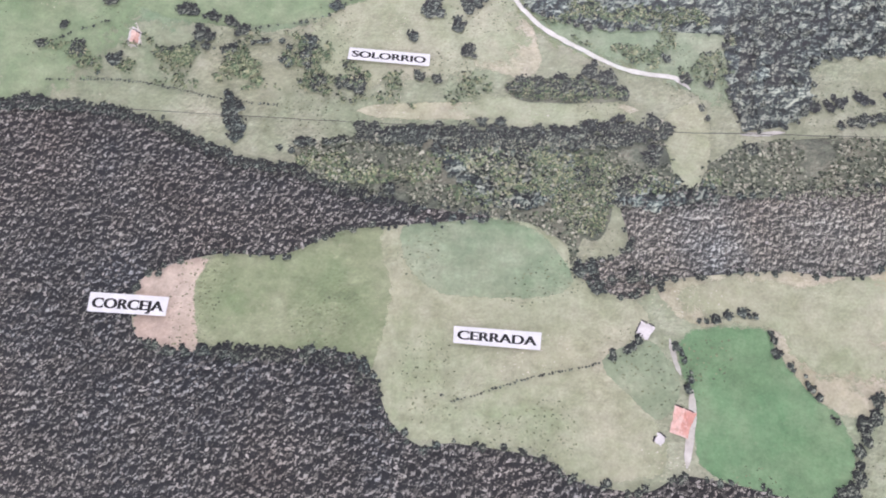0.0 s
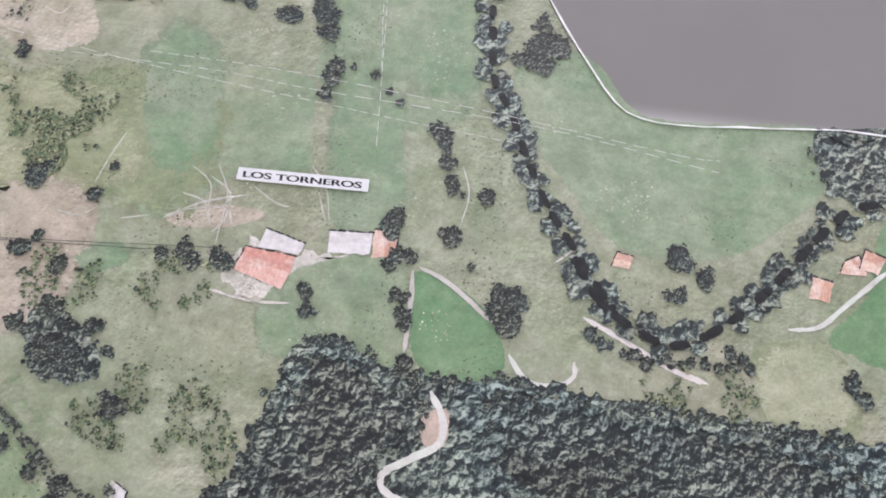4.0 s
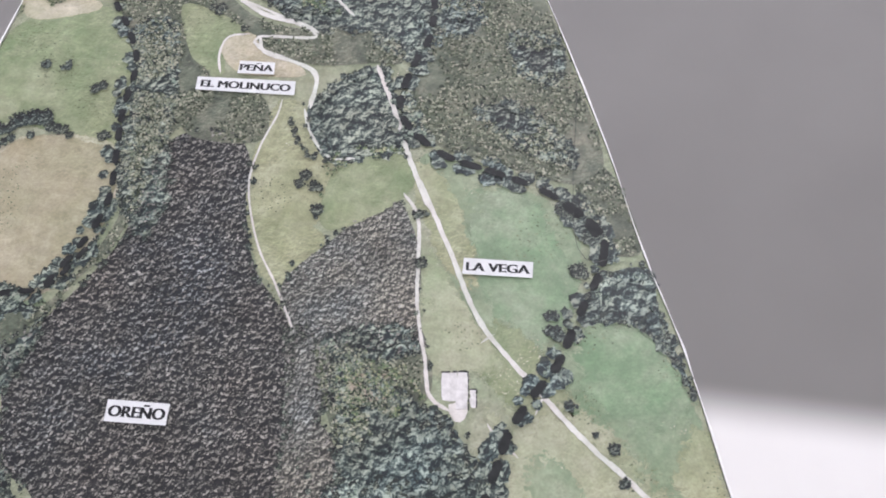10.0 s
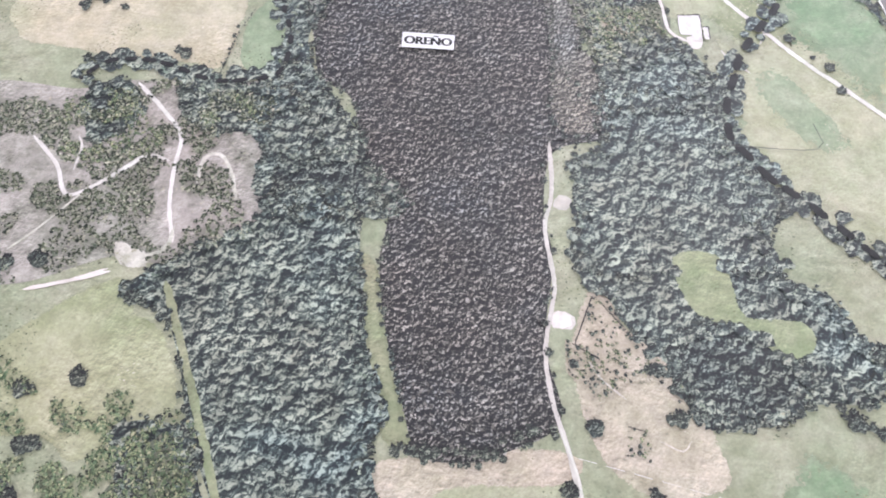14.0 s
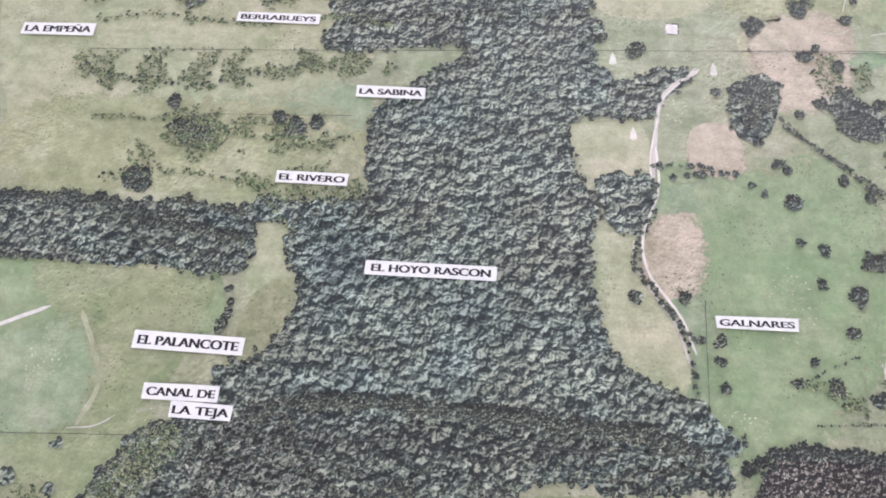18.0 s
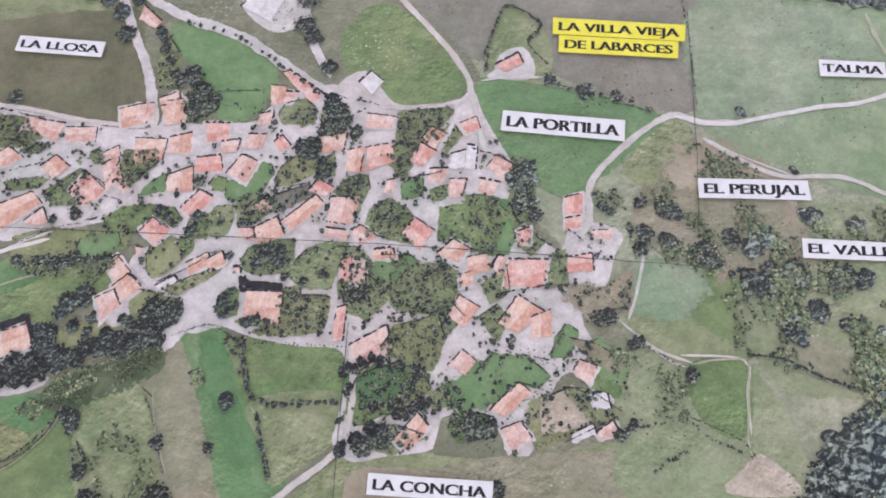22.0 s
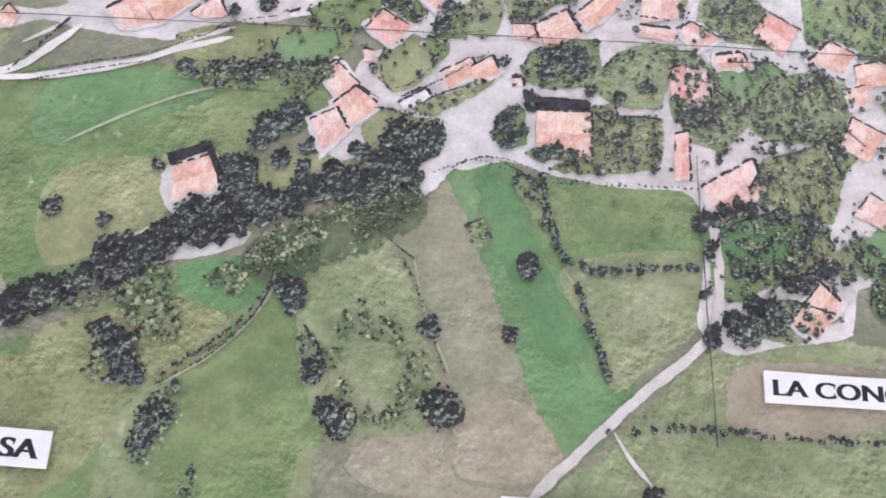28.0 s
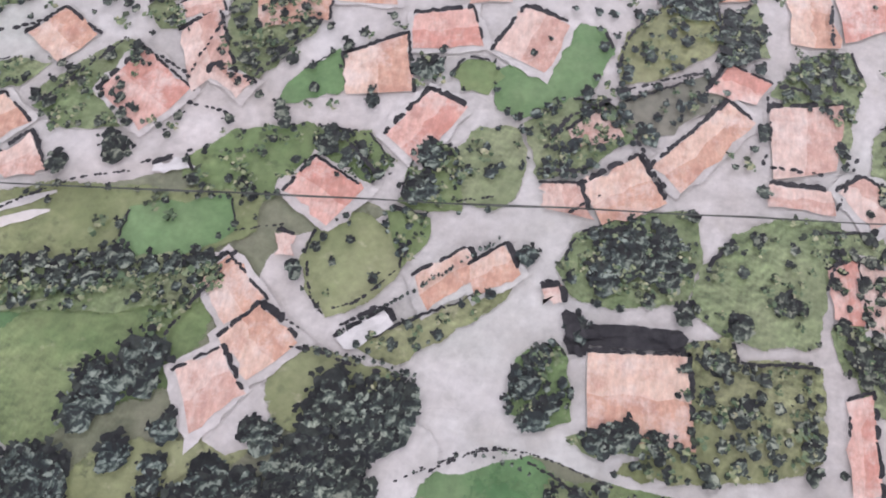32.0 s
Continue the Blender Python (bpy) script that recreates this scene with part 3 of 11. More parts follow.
def tint(look, points, fray=0.40):
    """A drift of another colour over open ground, with a wide uneven rim."""
    p = curve(points, True)
    mid = p.mean(0)
    turn = np.arctan2(*(p - mid).T[::-1])            # one rim point for each bearing, so that the rim never folds over itself
    order = np.argsort(turn)
    ring = np.linspace(-math.pi, math.pi, 72, endpoint=False)
    reach = np.interp(ring, turn[order], np.hypot(*(p - mid).T)[order], period=2 * math.pi)
    reach = sum(np.roll(reach, k) for k in (-2, -1, 0, 1, 2)) / 5
    p = mid + np.stack([np.cos(ring), np.sin(ring)], 1) * reach[:, None]
    n, z = len(p), next_height("field")
    co = np.concatenate([mid + (p - mid) * (1 - fray), mid + (p - mid) * (1 + fray * 0.8)])
    me = bpy.data.meshes.new("printed_field")
    faces = [tuple(range(n))] + [(i, (i + 1) % n, n + (i + 1) % n, n + i) for i in range(n)]
    me.from_pydata([(x, y, z) for x, y in co.tolist()], [], faces)
    at = me.attributes.new("fade", "FLOAT", "POINT")
    at.data.foreach_set("value", np.concatenate([np.ones(n), np.full(n, 0.2)]).astype(np.float32))
    me.materials.append(INK[look])
    ob = new("printed_field", me)
    ob.parent = map_board


def field(look, points, fray=3.4):
    p = rough_edge(curve(points, True, 0.0012), 0.0008) if look == "rock" else curve(points, True)
    size = abs((p[:, 0] * np.roll(p[:, 1], -1) - p[:, 1] * np.roll(p[:, 0], -1)).sum()) / 2
    fray = 0.8 if look in ("yard", "rock", "bright") else min(fray, 90 * math.sqrt(size))
    soft_patch("printed_field", p, next_height("field"), INK[look], map_board, fray * 0.001)


gather = {"pine": [], "wood": [], "scrub": [], "heath": [], "bush": [], "tree": [], "lone": [], "bank": [], "grove": [], "dusk": []}
CLEARED = []          # open patches and lanes on which no printed tree stands


def clearing(look, points):
    """Open ground inside a wood."""
    p = curve(points, True)
    soft_patch("printed_clearing", p, next_height("garden"), INK[look], map_board, 0.0022)
    CLEARED.append((p, 0.0))


def bare(look, points):
    """Thinly grown ground inside a heath, with a wide uneven rim."""
    soft_patch("printed_clearing", curve(points, True), next_height("garden"), INK[look], map_board, 0.005)


def wood(look, points):
    p = curve(points, True)
    if look == "bush":                              # loose bushes on open ground
        c = scatter(p, 0.0022)
        c = c[np.array([noise.noise(Vector((x * 90, y * 90, 2.0))) for x, y in c]) > 0.0]
        gather["bush"].append((c, rng.uniform(0.0008, 0.0017, len(c))))
        c = c[rng.random(len(c)) < 0.05]
        gather["tree"].append((c, rng.uniform(0.0005, 0.0012, len(c))))
        return
    if look == "mottle":                            # low growth seen close: small tufts and dark gaps
        soft_patch("printed_thicket", p, next_height("bed"), INK["growth"], map_board, 0.0045)
        c = scatter(p, 0.00105)
        c = c[np.array([noise.noise(Vector((x * 120, y * 120, 5.0))) for x, y in c]) > -0.25]
        gather["grove"].append((c, rng.uniform(0.0004, 0.0009, len(c))))
        c = c[rng.random(len(c)) < 0.30]
        gather["tree"].append((c + rng.normal(0, 0.0004, c.shape), rng.uniform(0.00018, 0.0005, len(c))))
        return
    if look == "thicket":                           # close bushes
        soft_patch("printed_thicket", p, next_height("bed"), INK["scrub_bed"], map_board, 0.0015)
        c = scatter(p, 0.0015)
        pick = rng.random(len(c)) < 0.25
        gather["bush"].append((c, rng.uniform(0.0007, 0.0014, len(c))))
        gather["tree"].append((c[pick], rng.uniform(0.0005, 0.0013, pick.sum())))
        return
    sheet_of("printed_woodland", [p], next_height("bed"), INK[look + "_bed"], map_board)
    look = {"gloom": "wood", "young": "pine"}.get(look, look)
    gap = {"pine": 0.00132, "wood": 0.0033, "scrub": 0.0021, "heath": 0.0021}[look]
    c = scatter(p, gap)
    if look in ("scrub", "heath"):
        c = c[np.array([noise.noise(Vector((x * 60, y * 60, 0))) for x, y in c]) > (-0.2 if look == "scrub" else 0.0)]
    if look == "wood":                              # crowns that stand out along the rim; the print fills the rest
        c = c[np.array([np.min(np.hypot(*(p - q).T)) for q in c]) < 0.0042] if len(c) else c
    gather[look].append((c, rng.uniform(0.42, 0.92, len(c)) * gap))
    if look in ("pine", "wood"):
        e = p[rng.random(len(p)) < 0.8]
        e = e + rng.normal(0, 0.0009, e.shape)
        gather["tree"].append((e, rng.uniform(0.0005, 0.0017, len(e))))


def soft_ribbon(name, p, w, z, mat, parent):
    """A printed lane: firm in the middle, frayed along both sides."""
    d = np.gradient(p, axis=0)
    nrm = np.stack([-d[:, 1], d[:, 0]], 1) / (np.hypot(d[:, 0], d[:, 1])[:, None] + 1e-9)
    n = len(p)
    way = np.concatenate([[0], np.cumsum(np.hypot(*np.diff(p, axis=0).T))])
    end = np.clip(0.25 + np.minimum(way, way[-1] - way) / (w * 1.6), 0.25, 1)      # lanes thin out at their ends
    cols = []
    for side, extra in ((1, 0.30), (1, -0.12), (-1, -0.12), (-1, 0.30)):
        k = (w / 2 + extra * min(w, 0.003)) * (1 + rng.uniform(-0.2, 0.2, n)) * end
        cols.append(p + nrm * (side * k)[:, None])
    co = np.empty((4 * n, 3), np.float32)
    co[:, :2], co[:, 2] = np.concatenate(cols), z
    faces = [(c * n + i, c * n + i + 1, (c + 1) * n + i + 1, (c + 1) * n + i) for c in range(3) for i in range(n - 1)]
    me = bpy.data.meshes.new(name)
    me.from_pydata(co.tolist(), [], faces)
    at = me.attributes.new("fade", "FLOAT", "POINT")
    at.data.foreach_set("value", np.repeat([0.0, 1.0, 1.0, 0.0], n).astype(np.float32))
    me.materials.append(mat)
    ob = new(name, me)
    ob.parent = parent
    return ob


def road(look, width, points):
    p = curve(points)
    w = width * 0.001 * (0.77 if look != "track" else 1.0)
    soft_ribbon("printed_road" if look != "track" else "printed_track", p, w, next_height("track"), INK[look], map_board)
    CLEARED.append((p, w * 0.55))


def open_ground(c, r):
    """Keeps the crowns that stand clear of lanes and clearings."""
    keep = np.ones(len(c), bool)
    for p, w in CLEARED:
        m = w + 0.0008
        near = np.where((c[:, 0] > p[:, 0].min() - m) & (c[:, 0] < p[:, 0].max() + m) & (c[:, 1] > p[:, 1].min() - m) & (c[:, 1] < p[:, 1].max() + m))[0]
        if not len(near):
            continue
        if w == 0.0:
            keep[near[inside(c[near], p)]] = False
        else:
            d = np.min(np.hypot(c[near, None, 0] - p[None, :, 0], c[near, None, 1] - p[None, :, 1]), 1)
            keep[near[d < w + r[near] * 0.5]] = False
    return c[keep], r[keep]


def river(width, points):
    """A stream: thick dark strokes with rounded ends, and trees on both banks."""
    p = curve(points, step=0.0004)
    w = width * 0.00036
    way = np.concatenate([[0], np.cumsum(np.hypot(*np.diff(p, axis=0).T))])
    d = np.gradient(p, axis=0)
    nrm = np.stack([-d[:, 1], d[:, 0]], 1) / (np.hypot(d[:, 0], d[:, 1])[:, None] + 1e-9)
    at = 0.0
    while at < way[-1] - w:
        k = np.where((way >= at) & (way <= at + w * rng.uniform(4.8, 6.4)))[0]
        if len(k) > 3:
            s = (way[k] - way[k[0]]) / max(way[k[-1]] - way[k[0]], 1e-9)
            half = w * np.minimum(1, 2.6 * np.sqrt(np.clip(np.minimum(s, 1 - s), 0.004, 1)))[:, None] * rng.uniform(0.88, 1.1, (len(k), 1))
            sheet_of("printed_stream", [np.concatenate([p[k] + nrm[k] * half, (p[k] - nrm[k] * half)[::-1]])], next_height("line"), INK["river"], map_board)
        at += w * rng.uniform(6.6, 7.6)
    for side in (-1, 1):
        for reach, share in ((0.0008, 0.16), (0.0026, 0.06)):
            pick = rng.random(len(p)) < share
            e = p[pick] + nrm[pick] * side * (w + reach + rng.uniform(-0.0008, 0.0008, (pick.sum(), 1)))
            gather["bank"].append((e, rng.uniform(0.0012, 0.0036, len(e))))


def hedge(gap, size, points, look="lone"):
    """A row of printed trees along a line; gap and size in millimetres."""
    p = curve(points, step=gap * 0.001)
    p = p[rng.random(len(p)) < 0.85]
    e = p + rng.normal(0, size * 0.00035, p.shape)
    gather[look].append((e, rng.uniform(0.5, 1.15, len(e)) * size * 0.001))


def trees(points, look="lone"):
    """Single printed trees: x, y, radius in millimetres."""
    a = np.array(points, float) * 0.001
    gather[look].append((a[:, :2], a[:, 2]))
    # a large crown is several overlapping rounds
    for k in range(3):
        off = rng.normal(0, 0.45, (len(a), 2)) * a[:, 2:]
        gather[look].append((a[:, :2] + off, a[:, 2] * rng.uniform(0.4, 0.75, len(a))))


def straight(points, step=0.0012):
    q = np.array(points, float) * 0.001
    out = []
    for s, e in zip(q, np.roll(q, -1, 0)):
        n = max(2, int(np.hypot(*(e - s)) / step))
        out.append(s + (e - s) * np.linspace(0, 1, n, endpoint=False)[:, None])
    return np.concatenate(out)


GARDEN_SHADE = []


def garden(look, density, points):
    points = (np.array(points, float) - np.mean(points, 0)) * 1.10 + np.mean(points, 0)
    p = rough_edge(straight(points), 0.0002)
    size = abs((p[:, 0] * np.roll(p[:, 1], -1) - p[:, 1] * np.roll(p[:, 0], -1)).sum()) / 2
    soft_patch("printed_garden", p, next_height("garden"), INK[look], map_board, min(0.0016, 0.09 * math.sqrt(size)))
    c = scatter(p, 0.0013)
    pick = rng.random(len(c))
    t = c[pick < density * 0.4]
    gather["tree"].append((t, rng.uniform(0.35, 1.0, len(t)) * 0.001))
    t = c[pick > 1 - density * 0.5]
    gather["bush"].append((t, rng.uniform(0.5, 1.0, len(t)) * 0.001))
    e = p[rng.random(len(p)) < 0.35] + rng.normal(0, 0.0003, (1, 2))
    gather["tree"].append((e, rng.uniform(0.2, 0.6, len(e)) * 0.001))
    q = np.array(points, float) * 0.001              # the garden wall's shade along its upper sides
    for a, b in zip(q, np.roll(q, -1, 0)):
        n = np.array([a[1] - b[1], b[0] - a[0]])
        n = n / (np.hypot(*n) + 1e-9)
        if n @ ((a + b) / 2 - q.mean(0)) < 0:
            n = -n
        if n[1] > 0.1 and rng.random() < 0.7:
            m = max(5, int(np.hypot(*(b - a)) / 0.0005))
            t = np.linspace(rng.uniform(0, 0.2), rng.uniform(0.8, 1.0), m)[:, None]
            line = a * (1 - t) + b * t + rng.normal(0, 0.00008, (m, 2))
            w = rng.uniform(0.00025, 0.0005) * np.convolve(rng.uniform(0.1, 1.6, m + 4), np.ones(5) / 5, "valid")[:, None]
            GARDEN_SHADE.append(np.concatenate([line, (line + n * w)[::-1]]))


def house(tone, points):
    """A roof seen from above: two slopes, ridge, and the shade along its upper walls."""
    q = np.array(points) * 0.001
    q = q.mean(0) + (q - q.mean(0)) * 1.03
    if np.hypot(*(q[1] - q[0])) > np.hypot(*(q[2] - q[1])):
        q = np.roll(q, -1, 0)
    HOUSES.append(q.mean(0) + (q - q.mean(0)) * 1.12)
    a, b, c, d = q                                   # long sides b-c and d-a
    m1, m2 = (a + b) / 2, (c + d) / 2

    def side(p0, p1, n=7):
        t = np.linspace(0, 1, n)[:, None]
        return p0 * (1 - t) + p1 * t + rng.normal(0, 0.00022, (n, 2))
    ridge = side(m1, m2)
    z = next_height("roof")
    if tone != "w" and rng.random() < 0.4:
        big = q.mean(0) + (q - q.mean(0)) * (1 + 0.0006 / (np.abs(q - q.mean(0)).mean() + 1e-9))
        soft_patch("printed_yard", rough_edge(straight(big * 1000), 0.0002), next_height("track"), INK["yard"], map_board, 0.0006)
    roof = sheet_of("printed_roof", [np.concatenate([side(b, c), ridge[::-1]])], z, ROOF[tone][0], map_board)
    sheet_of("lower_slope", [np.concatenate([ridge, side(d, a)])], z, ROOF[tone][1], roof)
    mid = q.mean(0)
    dark = []
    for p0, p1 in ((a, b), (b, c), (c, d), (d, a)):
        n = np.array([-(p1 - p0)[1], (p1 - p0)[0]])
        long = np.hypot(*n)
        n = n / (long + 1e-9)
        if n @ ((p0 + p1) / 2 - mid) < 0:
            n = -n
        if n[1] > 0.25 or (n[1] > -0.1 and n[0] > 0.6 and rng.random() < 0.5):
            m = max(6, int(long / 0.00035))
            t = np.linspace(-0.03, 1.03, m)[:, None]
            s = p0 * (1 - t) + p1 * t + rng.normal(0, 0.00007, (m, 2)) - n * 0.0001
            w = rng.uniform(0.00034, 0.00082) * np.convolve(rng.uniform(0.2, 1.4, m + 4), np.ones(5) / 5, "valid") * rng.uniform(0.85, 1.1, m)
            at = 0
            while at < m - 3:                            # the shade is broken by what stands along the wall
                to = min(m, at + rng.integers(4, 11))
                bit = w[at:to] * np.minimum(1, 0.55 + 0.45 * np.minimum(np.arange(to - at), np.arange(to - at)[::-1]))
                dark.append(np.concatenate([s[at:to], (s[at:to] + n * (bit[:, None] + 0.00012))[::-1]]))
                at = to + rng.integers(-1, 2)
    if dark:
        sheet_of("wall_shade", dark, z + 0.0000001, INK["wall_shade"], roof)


HOUSES = []


def yard_growth(points, gap=2.3, level=0.10):
    """Bushes and small trees in the yards between the houses."""
    c = scatter(curve(points, True), gap * 0.001)
    c = c[np.array([noise.noise(Vector((x * 150, y * 150, 8.0))) for x, y in c]) > level]
    c = c[(c[:, 1] > -0.556) | (c[:, 0] > -0.508)]      # the square stays clear
    for q in HOUSES:
        c = c[~inside(c, q)]
    k = rng.random(len(c)) < 0.6
    gather["tree"].append((c[k], rng.uniform(0.4, 1.1, k.sum()) * 0.001))
    gather["bush"].append((c[~k], rng.uniform(0.5, 1.1, (~k).sum()) * 0.001))


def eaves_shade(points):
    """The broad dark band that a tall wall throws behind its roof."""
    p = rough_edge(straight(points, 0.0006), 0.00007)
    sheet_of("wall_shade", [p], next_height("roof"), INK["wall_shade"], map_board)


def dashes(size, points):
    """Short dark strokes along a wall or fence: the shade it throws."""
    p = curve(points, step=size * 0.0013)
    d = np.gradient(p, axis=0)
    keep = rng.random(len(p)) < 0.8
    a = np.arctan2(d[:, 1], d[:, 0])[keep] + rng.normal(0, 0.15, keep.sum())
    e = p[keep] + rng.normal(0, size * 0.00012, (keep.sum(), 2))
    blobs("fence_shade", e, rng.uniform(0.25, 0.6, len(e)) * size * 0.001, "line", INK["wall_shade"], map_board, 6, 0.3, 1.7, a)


def dotted_line(points):
    p = curve(points, step=0.0016)
    seg = [s for i, s in enumerate(ribbon(p, 0.00022, 0.2)) if i % 3 != 2]
    sheet_of("printed_power_line", seg, next_height("line"), INK["white"], map_board, kind="stuff")


def sheet_joint(points):
    p = rough_edge(curve(points, step=0.004), 0.00006)
    sheet_of("sheet_joint", ribbon(p, 0.00026, 0.45), next_height("seam"), INK["joint"], map_board, "thin dark joint between pasted sheets")


def all_of(look):
    return open_ground(np.concatenate([a for a, _ in gather[look]]), np.concatenate([r for _, r in gather[look]]))


def tufts(c, r, n, lo, hi, layer, ink, lean=0.35, reach=0.8):
    cc, rr = np.repeat(c, n, 0), np.repeat(r, n)
    ang, rad = rng.uniform(0, 6.28, len(cc)), np.sqrt(rng.random(len(cc))) * reach
    off = np.stack([np.cos(ang), np.sin(ang)], 1) * (rad * rr)[:, None] + np.array([[0.6, -0.8]]) * (rr * lean)[:, None]
    blobs("printed_tree_tuft", cc + off, rr * rng.uniform(lo, hi, len(cc)), layer, ink, map_board, 7, 0.6)


def finish_foliage():
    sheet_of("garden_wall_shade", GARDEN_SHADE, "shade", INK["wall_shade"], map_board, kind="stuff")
    rim = curve(OUTLINE, True, 0.01)                # nothing is printed past the cut
    for look in gather:
        kept = []
        for c, r in gather[look]:
            k = inside(c, rim)
            kept.append((c[k], r[k]))
        gather[look] = kept
    # weeds, stones and tussocks in loose drifts over the open ground
    c = scatter(curve(OUTLINE, True, 0.01), 0.0019)
    c = c[~inside(c, np.array([(-687.9, -532.3), (-464.5, -502.3), (-477.8, -653.2), (-635.3, -672.1)]) * 0.001)]
    v = np.array([noise.noise(Vector((x * 38, y * 38, 4.0))) for x, y in c])
    d = c[v > 0.22]
    blobs("printed_tussock", d + rng.normal(0, 0.0006, d.shape), rng.uniform(0.0001, 0.00032, len(d)), "speck", INK["speck_dark"], map_board, 6, 0.5, 1.5, rng.normal(0.2, 0.5, len(d)))
    d = c[v < -0.44]
    blobs("printed_pale_tussock", d + rng.normal(0, 0.0006, d.shape), rng.uniform(0.0001, 0.00028, len(d)), "speck", INK["speck_pale"], map_board, 6, 0.5, 1.6, rng.normal(0.2, 0.5, len(d)))
    # pine: narrow light flecks on a dark bed
    c, r = all_of("pine")
    big = 0.7 + 0.6 * rng.random(len(c))
    few = rng.random(len(c)) < 0.30
    blobs("printed_pine_foliage", c[few], (r * 0.36 * big)[few], "leaf", INK["pine_leaf"], map_board, 8, 0.5, 1.8, rng.normal(0.9, 0.7, few.sum()))
    # broadleaf wood: round crowns on a dark bed, each lit on its lower side
    c, r = all_of("wood")
    c, r = np.concatenate([c] + [q for q, _ in gather["bank"]]), np.concatenate([r] + [q for _, q in gather["bank"]])
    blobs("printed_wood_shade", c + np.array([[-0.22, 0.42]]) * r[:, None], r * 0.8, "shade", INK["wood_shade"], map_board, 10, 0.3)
    blobs("printed_wood_crown", c, r * 0.92, "crown", INK["wood_bed"], map_board, 14, 0.30, 1.05)
    few = rng.random(len(c)) < 0.22
    tufts(c[few], r[few], 3, 0.10, 0.26, "light", INK["wood_light"], 0.30, 0.6)
    for look, ink, k in (("scrub", "scrub_leaf", 4), ("heath", "scrub_leaf", 2), ("bush", "bush_leaf", 6), ("grove", "grove_leaf", 5)):
        c, r = all_of(look)
        tufts(c, r, 3, 0.22, 0.45, "low", INK["bush_shade"], -0.4)
        tufts(c, r, k, 0.16, 0.36, "leaf", INK[ink], 0.2)
    # trees standing alone: ragged crown, dark above, mottled grey-green below
    standing = {"tree_top": [all_of("tree")] + gather["lone"], "tree_dusk": gather["dusk"]}
    for ink, groups in standing.items():
        c, r = np.concatenate([a for a, _ in groups]), np.concatenate([q for _, q in groups])
        blobs("printed_tree_crown", c, r * 0.88, "base", INK["tree_base"], map_board, 14, 0.30, 0.88)
        n = np.clip((r / 0.00034) ** 2 * 0.6, 3, 80).astype(int)
        cc, rr = np.repeat(c, n, 0), np.repeat(r, n)
        ang, rad = rng.uniform(0, 6.28, len(cc)), np.sqrt(rng.random(len(cc)))
        off = np.stack([np.cos(ang), np.sin(ang)], 1) * (rad * rr)[:, None]
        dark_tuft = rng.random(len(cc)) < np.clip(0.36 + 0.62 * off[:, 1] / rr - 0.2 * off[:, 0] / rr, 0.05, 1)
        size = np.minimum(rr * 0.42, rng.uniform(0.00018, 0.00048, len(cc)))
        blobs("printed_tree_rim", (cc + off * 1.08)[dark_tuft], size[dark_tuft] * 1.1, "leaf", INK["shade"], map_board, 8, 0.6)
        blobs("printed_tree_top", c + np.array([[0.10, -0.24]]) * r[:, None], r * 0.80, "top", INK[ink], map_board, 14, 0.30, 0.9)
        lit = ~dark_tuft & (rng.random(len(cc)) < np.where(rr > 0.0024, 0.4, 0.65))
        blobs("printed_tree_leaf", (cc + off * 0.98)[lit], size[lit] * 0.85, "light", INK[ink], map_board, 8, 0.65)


def serifs(me, kx, ky, x_low, x_off, y_off):
    """Feet and ticks for the ends of the letters' strokes: boxes x0, y0, x1, y1 in the finished letters' place."""
    co = np.empty(len(me.vertices) * 3, np.float32)
    me.vertices.foreach_get("co", co)
    co = co.reshape(-1, 3)[:, :2]
    use = collections.Counter(k for p in me.polygons for k in p.edge_keys)
    top = ky * 0.72
    out = []
    for (i, j), n in use.items():
        if n != 1:
            continue
        (xa, ya), (xb, yb) = sorted((tuple(co[i]), tuple(co[j])))
        dx, dy = abs(xb - xa), abs(yb - ya)
        if dy < top * 0.01 and (abs(ya - y_off) < top * 0.03 or abs(ya - y_off - top) < top * 0.03):
            low = ya - y_off < top * 0.5
            y0, y1 = (ya, ya + top * 0.07) if low else (ya - top * 0.07, ya)
            if dx < top * 0.30:
                out.append((xa - top * 0.11, y0, xb + top * 0.11, y1))
            else:
                out.append((xa - top * 0.10, y0, xa, y1))
        elif dx < top * 0.01 and top * 0.05 < dy < top * 0.22:
            mid = (ya + yb) / 2 - y_off
            if mid < top * 0.25:
                out.append((xb - top * 0.07, min(ya, yb), xb, max(ya, yb) + top * 0.13))
            elif mid > top * 0.75:
                out.append((xb - top * 0.035, min(ya, yb) - top * 0.13, xb + top * 0.035, max(ya, yb)))
    return out


